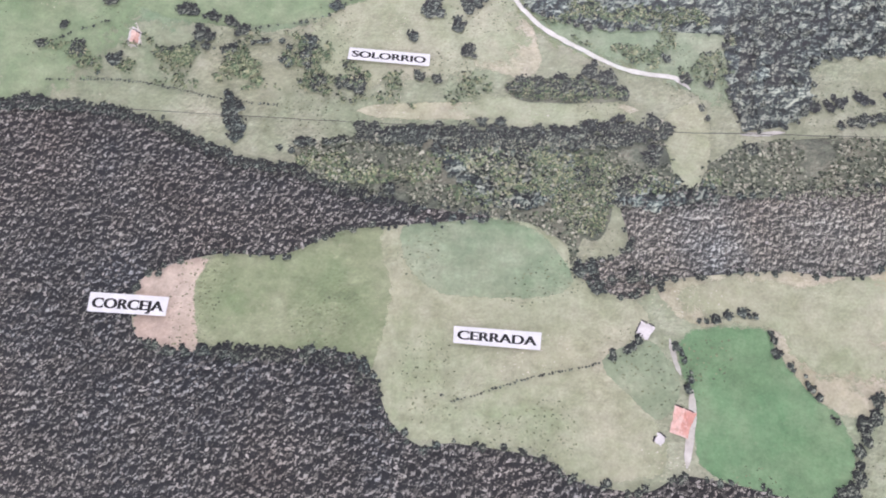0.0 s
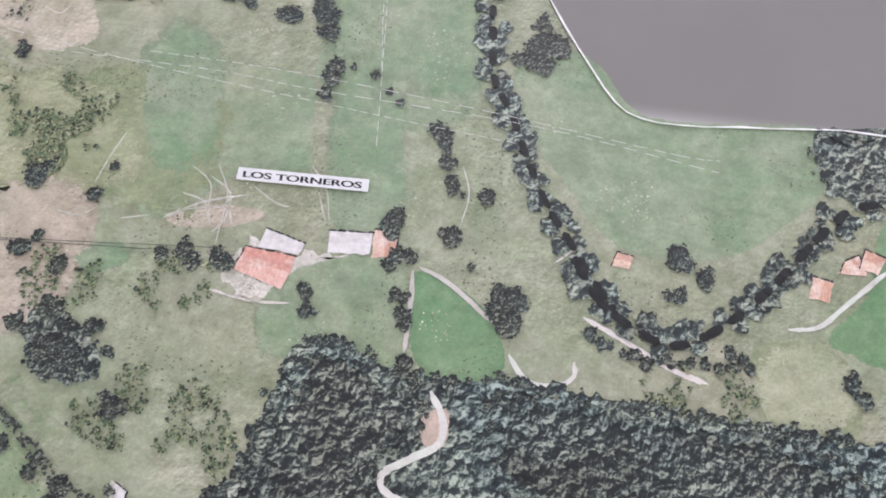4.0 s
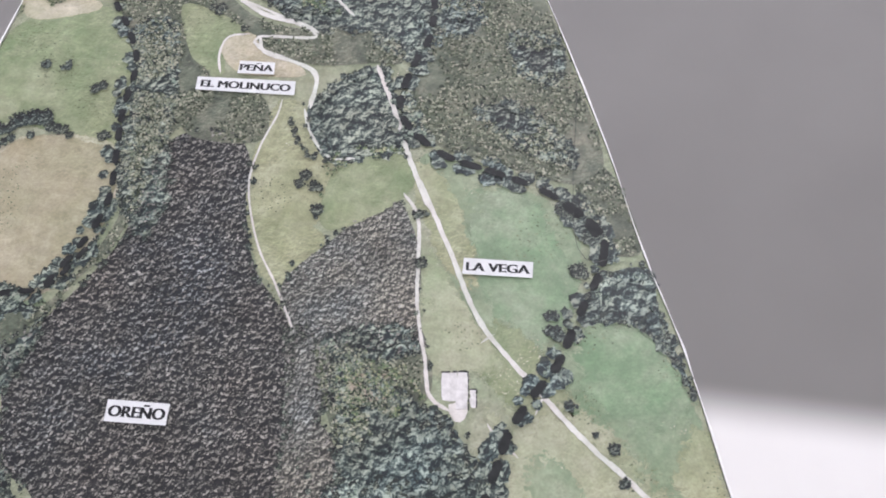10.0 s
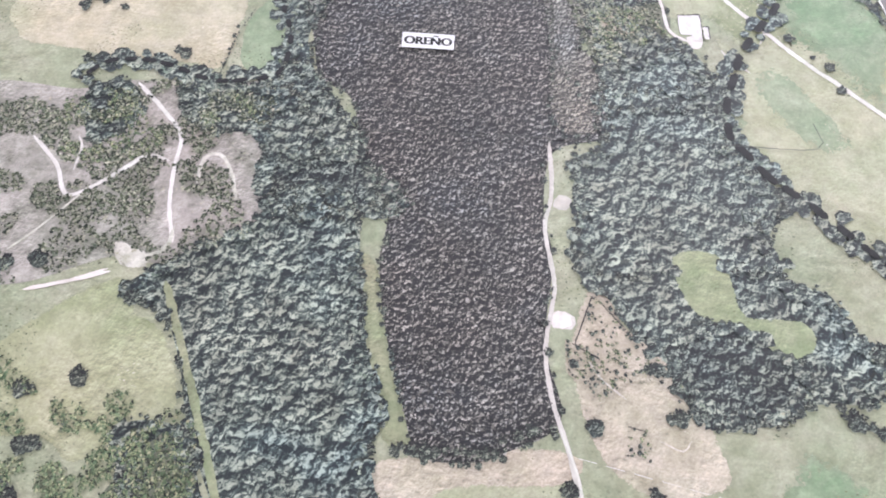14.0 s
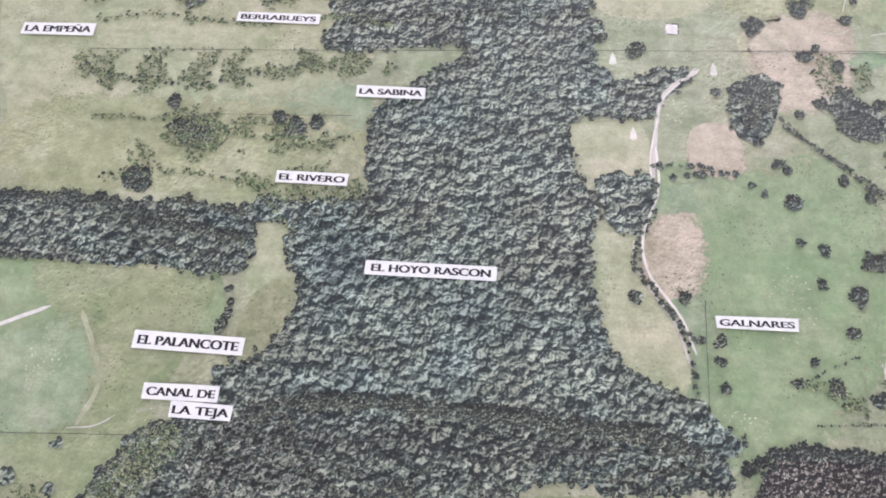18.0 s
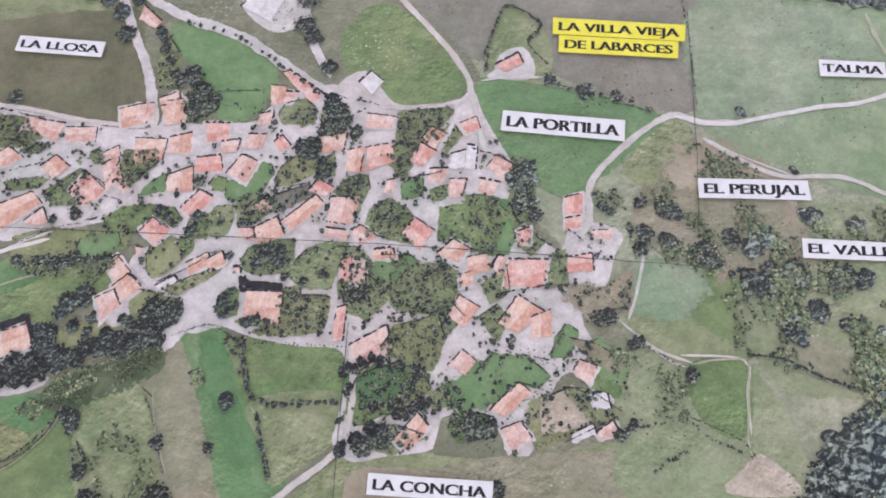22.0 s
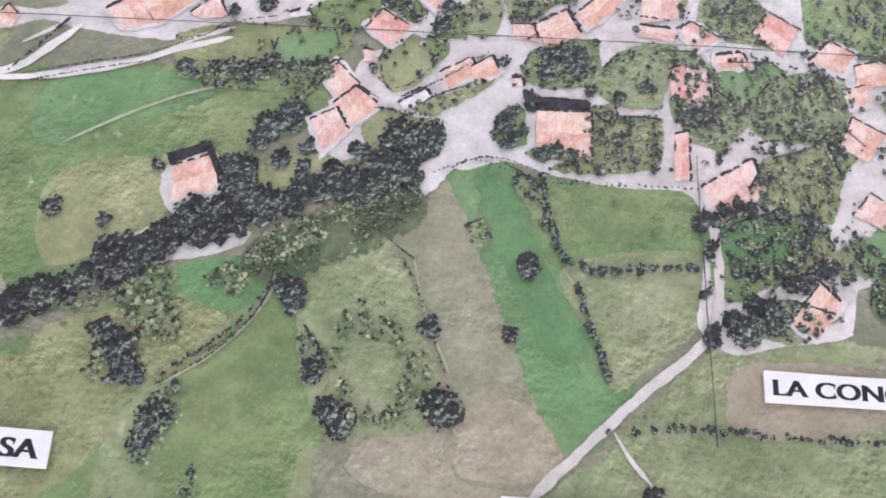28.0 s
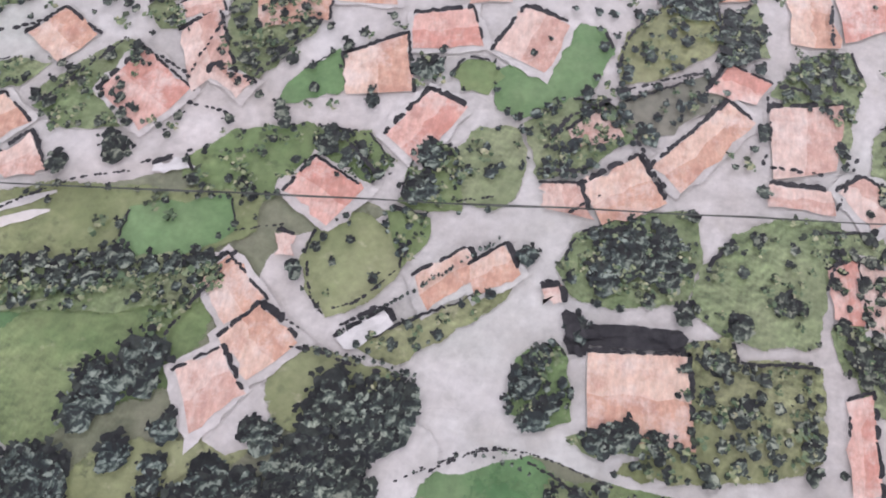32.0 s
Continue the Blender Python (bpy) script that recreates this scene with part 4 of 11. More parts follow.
def label_strip(text, x, y, turn, w, h, paper):
    """A paper strip with a place name, pasted flat on the map."""
    ob = new("name_label")
    ob.matrix_world = pose(x * 0.001, y * 0.001, SHEET + 0.00096, 0, 0, turn)
    W, H = w * 0.001, h * 0.001
    bm = bmesh.new()
    bmesh.ops.create_cube(bm, size=1.0, matrix=Matrix.Translation((W / 2, -H / 2, 0.00005)) @ Matrix.Diagonal((W, H, 0.00014, 1)))
    for v in bm.verts:
        v.co.x += random.uniform(-0.0003, 0.0003)
        v.co.y += random.uniform(-0.0002, 0.0002)
    part("paper_strip", bm, PAPER[paper], ob)
    cu = bpy.data.curves.new("lettering", "FONT")
    cu.body, cu.size, cu.offset = text, 1.0, 0.0
    tmp = bpy.data.objects.new("lettering", cu)
    scene.collection.objects.link(tmp)
    bpy.context.view_layer.update()
    me = bpy.data.meshes.new_from_object(tmp.evaluated_get(bpy.context.evaluated_depsgraph_get()))
    bpy.data.objects.remove(tmp)
    co = np.empty(len(me.vertices) * 3, np.float32)
    me.vertices.foreach_get("co", co)
    co = co.reshape(-1, 3)
    lo, hi = co.min(0), co.max(0)
    cap = 0.72                                    # height of a capital in the font
    co[:, 0] = (co[:, 0] - lo[0]) / (hi[0] - lo[0]) * W * 0.90 + W * 0.05
    co[:, 1] = (co[:, 1] - cap / 2) / cap * H * 0.54 - H * 0.5
    co[:, 2] = 0.000128
    me.vertices.foreach_set("co", co.ravel())
    bm = bmesh.new()
    feet = serifs(me, W * 0.90 / (hi[0] - lo[0]), H * 0.54 / cap, lo[0], W * 0.05, -H * 0.5 - H * 0.27)
    for x0, y0, x1, y1 in feet:
        bm.faces.new([bm.verts.new((x, y, 0.000128)) for x, y in ((x0, y0), (x1, y0), (x1, y1), (x0, y1))])
    shift = H * 0.021                             # bold: the letters laid five times, a little aside
    for k, dx in enumerate((-2 * shift, -shift, 0.0, shift, 2 * shift)):
        me.transform(Matrix.Translation((dx, 0, 0.000002)))
        bm.from_mesh(me)
        me.transform(Matrix.Translation((-dx, 0, 0)))
    part("lettering", bm, BLACK, ob)
    bpy.data.meshes.remove(me)
    colour = "white" if paper == "white" else "yellow highlighted"
    tagged(ob, f"{colour} paper strip with the black place name {text}", "label", "place name labels")
    return ob


PAPER = {"white": plain("label_paper", (206, 207, 206), (222, 222, 221), 150, 0.6), "yellow": plain("label_paper_yellow", (214, 206, 60), (230, 222, 84), 150, 0.6)}
BLACK = plain("label_ink", (20, 20, 22), (34, 34, 36), 400, 0.6)

# ------------------------------------------------ printed fields and woods (millimetres on the map)
field("talma", [(-69.3, -389.1), (-30.8, -383.5), (-10.2, -411.7), (-1.6, -431.3), (-10.5, -457.8), (-14.4, -471.3), (-11, -492), (-33.8, -498.3)])
field("pink", [(46.8, -555.4), (66.5, -549.6), (73.8, -578.8), (50.7, -578), (46.6, -568.6)])
field("vale", [(66.5, -549.6), (90.6, -542.6), (108.6, -532.8), (125.8, -528.6), (134.3, -548.2), (128.6, -576.6), (115.1, -574.4), (73.8, -578.8)])
field("pale", [(125.8, -528.6), (156.6, -521.3), (176.6, -523.2), (188.9, -531.4), (195.3, -541), (212.8, -548.1), (213.1, -557), (204.2, -567.8), (153.8, -586), (148.8, -598.5), (134.8, -595.6), (127.6, -582.9), (128.6, -576.6), (131, -552.7)])
field("green", [(131.7, -528.6), (158.8, -522.5), (176.8, -526.4), (188.6, -541.8), (168.9, -548.2), (141.9, -547.3)])
field("pale", [(148.8, -598.5), (149.5, -588.4), (178.7, -576.5), (202.4, -569), (217.7, -585.1), (220.8, -600.9), (195.2, -604.7), (184, -598), (166, -598.3)])
field("deep", [(228.1, -558.2), (254.4, -552.2), (259.8, -561.3), (279.2, -581.6), (280.3, -595.8), (272.9, -603.7), (237.7, -599), (234, -579.5)])
field("green", [(202.3, -568), (217, -560.5), (226.5, -572.8), (221.3, -584.6), (212, -578.3)])
field("sand", [(221.1, -538), (248.9, -532.6), (296.9, -524.9), (294.1, -568.8), (277.7, -574.4), (261.7, -559.2), (254.5, -546.2), (233.7, -550.7), (224.1, -545.8)])
field("green", [(-72.5, -459.5), (-35.1, -452.3), (-18, -450.2), (-6.9, -494.1), (-21.8, -497.1), (-62, -503.1)])
field("green", [(-53.7, -424.2), (-50.9, -407.3), (-12.9, -402), (-0.8, -428.4), (8, -433.9), (8.5, -456.4), (-13.5, -470.7), (-10, -493.7), (-37, -502.9), (-39.9, -488.1), (-49.8, -473.5), (-63.5, -430.2)])
field("pinkgrey", [(-69.9, -410), (-50.9, -407.3), (-47.2, -423.3), (-53.1, -426.5), (-50.4, -435.2), (-61.4, -436.7)])
field("green", [(15.8, -435), (24.2, -420.4), (45.1, -408.2), (63.7, -416.1), (112.6, -409.4), (143.1, -407.5), (145.3, -415.1), (115.6, -422.5), (98.2, -435.8), (83, -447.4), (63.7, -453.2), (46.7, -450.2), (32.5, -443.6)])
field("sand", [(101.8, -435.3), (117.6, -423.8), (145.4, -416.9), (149.6, -429.9), (158.8, -427.6), (168.3, -442.2), (168.5, -460.5), (136.2, -454.7), (109, -452.3)])
field("green", [(159.7, -425.3), (181, -419.1), (230.9, -418.9), (228.7, -450.5), (198.8, -450.5), (171.9, -439.7)])
wood("pine", [(-21.8, -497.1), (8.7, -493.4), (34.8, -497.4), (57.2, -505.2), (72.6, -510.2), (88.9, -510.5), (114.3, -517.5), (156.5, -520.2), (160.6, -520.8), (125.8, -528.2), (108.6, -532.4), (90.7, -543), (67.7, -545.7), (46.8, -555.4), (43.8, -564.9), (49.9, -578.7), (74.8, -580), (115.2, -574.7), (127.6, -582.9), (134.8, -595.6), (145.7, -602.5), (155.4, -600.4), (184.3, -601.9), (195.4, -607.7), (216.6, -608.7), (227.1, -602.8), (237.7, -602.5), (262.3, -605.7), (291.2, -613.5), (290.8, -620.2), (23.7, -650.7), (-13.6, -622.6), (-39.4, -568.7), (-35.7, -532.1)])
wood("scrub", [(87.8, -503.8), (110.9, -494.1), (143.2, -489), (184, -485.3), (210.4, -478.6), (220.6, -475), (224.9, -485), (235.2, -490.7), (251.4, -480.7), (300.2, -473.7), (298.9, -494.4), (255.2, -501.9), (205.3, -503.4), (189.2, -535.5), (188.8, -529.3), (176.5, -522.2), (162.5, -520.6), (114.3, -517.5)])
wood("young", [(205.3, -503.4), (235.2, -502), (255.2, -501.9), (299, -492.2), (297, -522.8), (279.8, -529), (260.5, -529.2), (231.6, -534.7), (220.1, -538.1), (210.8, -545.3), (195.3, -541), (191.1, -535.3), (208.2, -527)])
wood("wood", [(252, -425), (267.4, -415.1), (304.3, -410.6), (302.7, -434.3), (275.2, -442.7), (272.3, -465.2), (251.5, -474.8), (245.4, -463.6), (253.9, -447.8)])
wood("wood", [(92.6, -336.4), (112.4, -342.3), (129.5, -344.2), (137, -345.3), (161.1, -343.1), (185.3, -345.1), (200.1, -345.2), (224.1, -348.1), (242.5, -347.7), (260.8, -349.4), (273.1, -350.8), (297, -351.6), (289, -422.8), (182.4, -435.8), (160, -420.5), (152.3, -409.4), (146.5, -403.1), (121.2, -406.3), (91.3, -411.9), (78.6, -408.2), (72.5, -403.5), (74.7, -388.4), (79, -374.4), (83.2, -357.7)])
field("green", [(88.2, -316.1), (112.7, -308.7), (119.4, -322.4), (121.3, -342.1), (114.7, -346.7), (94.8, -337.6)])
field("deep", [(122.7, -311.6), (136.5, -315.1), (148.9, -325.7), (152.2, -340.1), (140, -345.5), (131.7, -344.6), (124.8, -333.8)])
field("green", [(149.7, -229.1), (165.9, -219), (176.8, -222.7), (190.2, -239.8), (209, -243.9), (256.8, -239.7), (258.2, -255.9), (251.7, -268.3), (225.6, -289.7), (196.4, -293.5), (182.3, -286.6), (171.6, -272.2), (162.7, -261.8), (154.3, -246)])
field("deep", [(279.4, -273.7), (293.5, -267.3), (310.1, -265.1), (303.2, -331), (287.9, -332.9), (279.5, -326.1), (265, -320.1), (257.6, -317), (271.8, -300.8)])
field("pale", [(236.7, -325.6), (255.5, -321.2), (262.3, -336), (261.8, -345.5), (241.8, -346.1), (234.7, -339.5)])
field("green", [(17, -237.1), (39.7, -240.4), (74.7, -242.1), (78.1, -253.9), (79.9, -280.8), (57.5, -281.7), (41.5, -298.4), (29.5, -298.1), (27.4, -270.3)])
field("green", [(88, -254.6), (103.5, -256.6), (106.2, -292.2), (93.8, -295.6)])
field("green", [(78.8, -188.8), (94.5, -171.1), (120.7, -175.7), (129.7, -197.5), (136.3, -228.6), (129.2, -252.5), (109.3, -256.5), (80.1, -240.5), (84, -217.7)])
field("sand", [(-32.1, -309.3), (-9.4, -299.3), (11.3, -300.4), (12.1, -310.9), (4.8, -315.3), (11.2, -334.7), (-16.4, -346.1), (-23.4, -338.9)])
field("pinkgrey", [(-53.7, -198), (-48.7, -171.3), (-37.9, -186.1), (-26.9, -194.5), (-15.1, -208.3), (-5.7, -225.3), (-3, -235.5), (-24.3, -241.5), (-40.1, -233.1), (-47.6, -219.7)])
field("green", [(90.6, -317.7), (107.2, -310.6), (115.6, -312.1), (117.8, -336.6), (98.9, -338.8), (91.9, -328.4)])
field("deep", [(122.3, -313), (133.1, -313.4), (144.3, -323.8), (149.6, -331.3), (148.3, -339.3), (131, -341.4), (125, -335.8)])
wood("wood", [(-48.8, -86.1), (-8.8, -72.7), (0.7, -79.2), (4.5, -106), (21.5, -127.2), (10.7, -135.4), (19.4, -156.1), (23.9, -161.8), (35.4, -162.4), (46.6, -179.2), (56.2, -182), (53.2, -190.1), (48.9, -202.1), (29.4, -204.5), (14.5, -213.8), (-8.2, -216.6), (-16.8, -208.5), (-26.1, -198.3), (-36.5, -184), (-44.6, -172.8), (-52.8, -169.7), (-56.7, -144.4), (-57.8, -121.7), (-46.9, -105.8)])
clearing("vale", [(-19.4, -154.8), (-4.3, -152.8), (2.7, -172.8), (8.9, -176.1), (25.7, -175.9), (28.6, -183.5), (20, -188.6), (7.6, -180.3), (-8, -176.2), (-14.6, -171)])
wood("wood", [(-49.6, -71.9), (-27, -59.8), (-17.5, -53.9), (-5, -72.7), (-1.4, -87.4), (1.4, -103.7), (13.2, -116.1), (27.2, -125.9), (17, -136.6), (14.5, -147.8), (18.7, -154.4), (-53.4, -163.3), (-53.7, -134.3), (-60.7, -117.7), (-46, -103.7)])
wood("pine", [(-140.1, 46.4), (-116.5, 54.2), (-105.3, 41.2), (-103.3, 22.9), (-93.6, -4.9), (-76.1, -27.1), (-69.4, -61.1), (-50.1, -98.9), (-48.2, -105), (-67, -113.5), (-69, -139.6), (-64.3, -160.7), (-64.7, -193.9), (-57.8, -221.3), (-76.7, -235), (-86.7, -238.9), (-103.3, -238.4), (-111.5, -221.4), (-121.4, -193.9), (-126.9, -169), (-127.4, -147.4), (-140.5, -122.2), (-149.1, -98.1), (-163.3, -88.7), (-169.8, -68.6), (-176.6, -47.2), (-165.8, -35.5), (-152.1, -12.1), (-145.8, 5.8)])
wood("young", [(-82.2, -9.4), (-68.5, 9.3), (-47.9, 32.2), (-37.4, 20.8), (-31.6, 2), (-30.2, -16.5), (-26.4, -29.4), (-48.6, -32.3), (-65.2, -32.2), (-77, -24.8)])
wood("scrub", [(-65.2, -32.2), (-48.6, -32.3), (-26.4, -29.4), (-22.2, -46.1), (-32.9, -55.7), (-48.8, -67.8), (-56.3, -58.7)])
field("pale", [(2.1, -74), (13, -49.8), (20.6, -41.7), (44.7, -66.1), (90.4, -100.3), (93.6, -141.5), (55.7, -140.9), (30.8, -123.6), (12.3, -106.3), (4.6, -97.1)])
field("green", [(5.1, -73.6), (21.9, -57.9), (34.7, -67.4), (34.5, -95.3), (11.3, -96.2)])
field("green", [(-37.8, 49.4), (-18.7, 51.9), (-2.1, 43.4), (16.4, 35.5), (26.2, 19.2), (25.3, -2.5), (15.5, -12.9), (11.8, -32.2), (-2.7, -19.7), (-19.9, 3.5)])
field("green", [(24.7, -27.3), (36.1, -10.3), (50.8, -12.9), (63.3, -31), (73.2, -46.3), (76.9, -65.6), (56, -70.2), (31.8, -47.5)])
field("yellow", [(-98.7, 72), (-88.3, 67.6), (-83.5, 54.2), (-72.1, 42.2), (-71.5, 26.5), (-76.2, 15.7), (-70.6, 9), (-84.3, -9.6), (-95.7, 3.3), (-104.3, 27.4), (-103.2, 48.9)])
clearing("vale", [(-69.8, 42.5), (-49.8, 45.1), (-50.1, 31.9), (-63.3, 17.4), (-72.4, 18.7)])
wood("scrub", [(-122, 202.7), (-60.4, 207.3), (-18.9, 192.4), (23.5, 95.8), (35, 58.1), (24.1, 47.7), (-7.3, 53.1), (-33, 59.5), (-49, 74.5), (-46, 97.8), (-40.7, 125.6), (-51.8, 153.5), (-74.5, 162.9), (-110.1, 190.6)])
wood("wood", [(-174.7, 169.2), (-147.2, 169.5), (-114.2, 183.5), (-66, 179.9), (-56.8, 155.9), (-101.1, 159.5), (-149.8, 156.5)])
wood("wood", [(-123.4, 144.5), (-80.9, 152.9), (-49.2, 150.8), (-43, 125.4), (-43.9, 100.7), (-76.9, 112.9), (-95.1, 110.6), (-121.2, 130)])
wood("scrub", [(-180.4, 128.4), (-157.1, 143.3), (-124.1, 118.2), (-111.4, 111.4), (-117.4, 105.2), (-132.8, 114.3), (-152.1, 117.6), (-142.4, 91.4), (-131.3, 79.7), (-139.2, 51.7), (-151.1, 27.4), (-157.1, 35.7), (-162.3, 78.6), (-174.8, 103.6)])
wood("wood", [(-86.3, 75), (-61.7, 95.9), (-51.3, 76.7), (-43.3, 53.6), (-59.8, 47), (-74.4, 45.3), (-84.3, 58.2)])
wood("wood", [(-56, -37.6), (-21.4, -52.2), (-17.2, -53.7), (-6.1, -64.4), (-0.3, -82.9), (-48.9, -89), (-50.3, -70)])
field("vale", [(-154.4, 117.3), (-125.5, 112.4), (-119.6, 104.9), (-130, 98.2), (-127.4, 82.8), (-141.5, 86.3)])
field("vale", [(-223.1, 79), (-213.6, 101.6), (-185.7, 110.6), (-169.6, 96.1), (-163.4, 73.4), (-161.2, 44.4), (-181.1, 46.8), (-209.5, 48.2), (-226.8, 41.4)])
field("pale", [(-173.1, 185.8), (-147.9, 202.8), (-135.1, 187.4), (-118.7, 179.6), (-142.9, 173.2), (-166.2, 176.8)])
field("sand", [(-245, -12.3), (-225.3, 1.8), (-208.6, 31.4), (-191.2, 41.6), (-161.3, 40.5), (-156, 10.4), (-168.4, -22.4), (-189.3, -30.4), (-203.2, -29.4), (-202.6, -57.9), (-205.5, -87), (-218.4, -86.3), (-242.8, -89.3), (-265.7, -85.1), (-288, -83.1), (-295.5, -64.3), (-254.6, -54.2), (-238.5, -33.8)])
field("green", [(-195.3, -85.8), (-197.1, -62.2), (-186.8, -51), (-179.1, -79.2), (-181.5, -90.9)])
field("green", [(-185.4, -37.9), (-171.7, -28.2), (-166.8, -30.3), (-176.6, -47.2), (-183.8, -49.3)])
wood("heath", [(-297.4, -111.7), (-257.7, -106.9), (-239.2, -100.2), (-206.5, -98.5), (-183, -93.4), (-176.9, -101.5), (-177.3, -124.7), (-172.9, -149.8), (-201.3, -156.6), (-274.2, -165.4)])
wood("wood", [(-184.4, -32.5), (-165.3, -38), (-171.9, -68.8), (-162.9, -90.9), (-140.5, -122.2), (-120.9, -146.9), (-172.1, -153.1), (-177.8, -122.7), (-179, -92.9)])
wood("heath", [(-315.8, -122.9), (-238.7, -106.2), (-210.4, -99.2), (-176.6, -159.4), (-204.6, -179.2), (-222.9, -179), (-251, -193.1), (-270.6, -195.7), (-292.7, -190.8), (-319.6, -167.4)])
wood("wood", [(-217, -193.8), (-204.6, -179.2), (-176.6, -159.4), (-165.8, -141.2), (-141.9, -143.7), (-133.6, -169.9), (-127.3, -199.6), (-117.2, -226.7), (-119.6, -240.5), (-110.3, -264.9), (-101.6, -287.7), (-102.1, -299.2), (-145.3, -304.6), (-164.2, -267.6), (-180.4, -239.4), (-189.9, -215), (-200.1, -199.2)])
wood("wood", [(-204.9, -242.5), (-182.4, -239.6), (-168.5, -266.1), (-152.6, -296.1), (-149, -305.1), (-212.4, -313), (-215.7, -294.3), (-194.2, -285.7), (-193.7, -271.3)])
field("olive", [(-133.6, -169.9), (-125.9, -176.7), (-116.9, -212.7), (-104.3, -229.6), (-107.6, -236.7), (-119.3, -227)])
field("pale", [(-102.3, -247), (-55.8, -241), (-48.2, -252.8), (-46.6, -292.2), (-94.6, -298.3)])
field("pinkgrey", [(-117, -244.5), (-56.2, -232.3), (-55.8, -241), (-96, -248.3), (-97.6, -271.4), (-111.7, -269.2)])
wood("wood", [(-195.8, -288.5), (-161.6, -275.2), (-143.1, -299.1), (-110.5, -270), (-100.4, -301), (-92.4, -309.3), (-98.8, -322), (-85.6, -338), (-67, -330.3), (-52.8, -331.7), (-66.3, -347.2), (-70.6, -355.8), (-102.9, -359.3), (-100.6, -385.4), (-90.4, -401.9), (-93.8, -414.3), (-91.6, -441.7), (-81.4, -466.5), (-70.9, -473.5), (-56.7, -478), (-46.7, -484.8), (-46.3, -502), (-205.9, -520.2), (-233.8, -491.8), (-216.6, -477.4), (-208.2, -459.1), (-209.2, -445.7), (-216.7, -432.5), (-211.2, -417.4), (-187.8, -409.9), (-191.1, -368.6), (-175.6, -347.4), (-154.7, -324.8), (-215.6, -331.1), (-212.5, -309.4)])
wood("wood", [(-343.7, -429.3), (-300.4, -419.6), (-268.8, -416.2), (-235.6, -420), (-230.8, -438.7), (-242.5, -444.7), (-269.9, -443), (-292.8, -442), (-336.8, -446.8)])
field("green", [(-66.5, -394.3), (-33.6, -380.8), (-20.4, -386.9), (-4, -423.1), (7.7, -439.5), (-11.3, -466.8), (-7.8, -482.7), (-46.6, -487.1), (-47.4, -436.9), (-47.8, -421), (-50.4, -404.3), (-66.4, -405.4)])
field("pinkgrey", [(-69.1, -408.1), (-50.8, -404.9), (-48.2, -421.1), (-52.4, -423.8), (-52.1, -434), (-69.7, -439.3)])
field("pinkgrey", [(-52, -359.3), (-38.3, -357.8), (-32.6, -370.4), (-33.6, -379.5), (-53.8, -376.5)])
field("pale", [(-96.8, -417), (-78.5, -415), (-75.4, -431), (-57.7, -451.1), (-55.8, -475.9), (-73.1, -469.7), (-86.4, -454.3), (-93, -437.4)])
field("pale", [(-102.7, -360.6), (-77.3, -359.3), (-71.5, -382.3), (-93.7, -387.2), (-102.9, -372.7)])
field("pinkgrey", [(-26.9, -317.4), (-22, -302.1), (11.8, -298.6), (13.2, -319.1), (5.4, -339.6), (-17.7, -342)])
wood("pine", [(-239.6, -516.9), (-227.6, -505.8), (-206.2, -496.1), (-195.4, -514.6), (-172.4, -530.8), (-159.2, -538.4), (-154, -557.6), (-140.6, -531.8), (-119.8, -520.4), (-111.4, -533.1), (-105.3, -549.9), (-101.4, -562.1), (-113.3, -579.7), (-122.8, -600.3), (-280.7, -619.3), (-277.3, -586.6), (-263.1, -561.3), (-238.6, -538.2)])
wood("gloom", [(-206.1, -497.3), (-164, -491.6), (-137.5, -493.7), (-87.7, -493.3), (-66.8, -500.6), (-56.7, -506.5), (-53.4, -514.2), (-80, -517.2), (-88.2, -514.6), (-109.2, -516.9), (-119.7, -522.7), (-172.4, -530.8)])
wood("gloom", [(-253.6, -513.6), (-232.1, -506.3), (-239.2, -519.3), (-263.1, -561.3), (-277.3, -586.6), (-284.7, -619.7), (-365, -629.4), (-355, -593.5), (-312.6, -590.7), (-295.6, -571.6), (-295.2, -553.7), (-275, -544.5)])
field("talma", [(-404.4, -454), (-344, -446.5), (-284.7, -443.6), (-245.1, -446.8), (-237.7, -465.4), (-245.9, -474.3), (-267.7, -484.5), (-265.2, -512.4), (-285.2, -515.7), (-337.4, -520.1), (-367.7, -513.2), (-398.2, -500.8)])
field("vale", [(-109.3, -523.8), (-55.5, -520.1), (-54.3, -526.7), (-75.1, -546.4), (-81.3, -553.5), (-99.4, -559.7), (-107.3, -541.4)])
field("vale", [(-111.4, -579.5), (-97.4, -561.6), (-75.3, -552.8), (-62.1, -561.6), (-57.1, -569.1), (-58.4, -588.8), (-119, -596)])
wood("wood", [(255.7, -240.7), (266.5, -237.9), (283.7, -234.7), (330.5, -235.4), (327.5, -260.6), (300.1, -262), (275.5, -266.5), (265.3, -265.5), (257.3, -258.1)])
wood("young", [(-76.1, -27.1), (-60.3, -35.4), (-55.3, -49.7), (-59, -59.8), (-52.4, -68.3), (-48.1, -98.7), (-66.7, -100.9), (-71.4, -61.3)])
wood("wood", [(-175, -83.3), (-163.3, -88.7), (-140.9, -120.2), (-152, -123.6), (-168, -104.7)])
wood("gloom", [(-172.4, -530.8), (-160, -523.7), (-119.8, -520.4), (-140.5, -534.1), (-152, -557.3), (-159.1, -540.7)])
wood("gloom", [(-258.1, -540.3), (-239.6, -516.9), (-227.8, -504.6), (-232.8, -532.9), (-262.3, -565.6)])
field("pink", [(-384.8, -610.7), (-380.8, -606.2), (-369.6, -615.1), (-390, -617.7)])
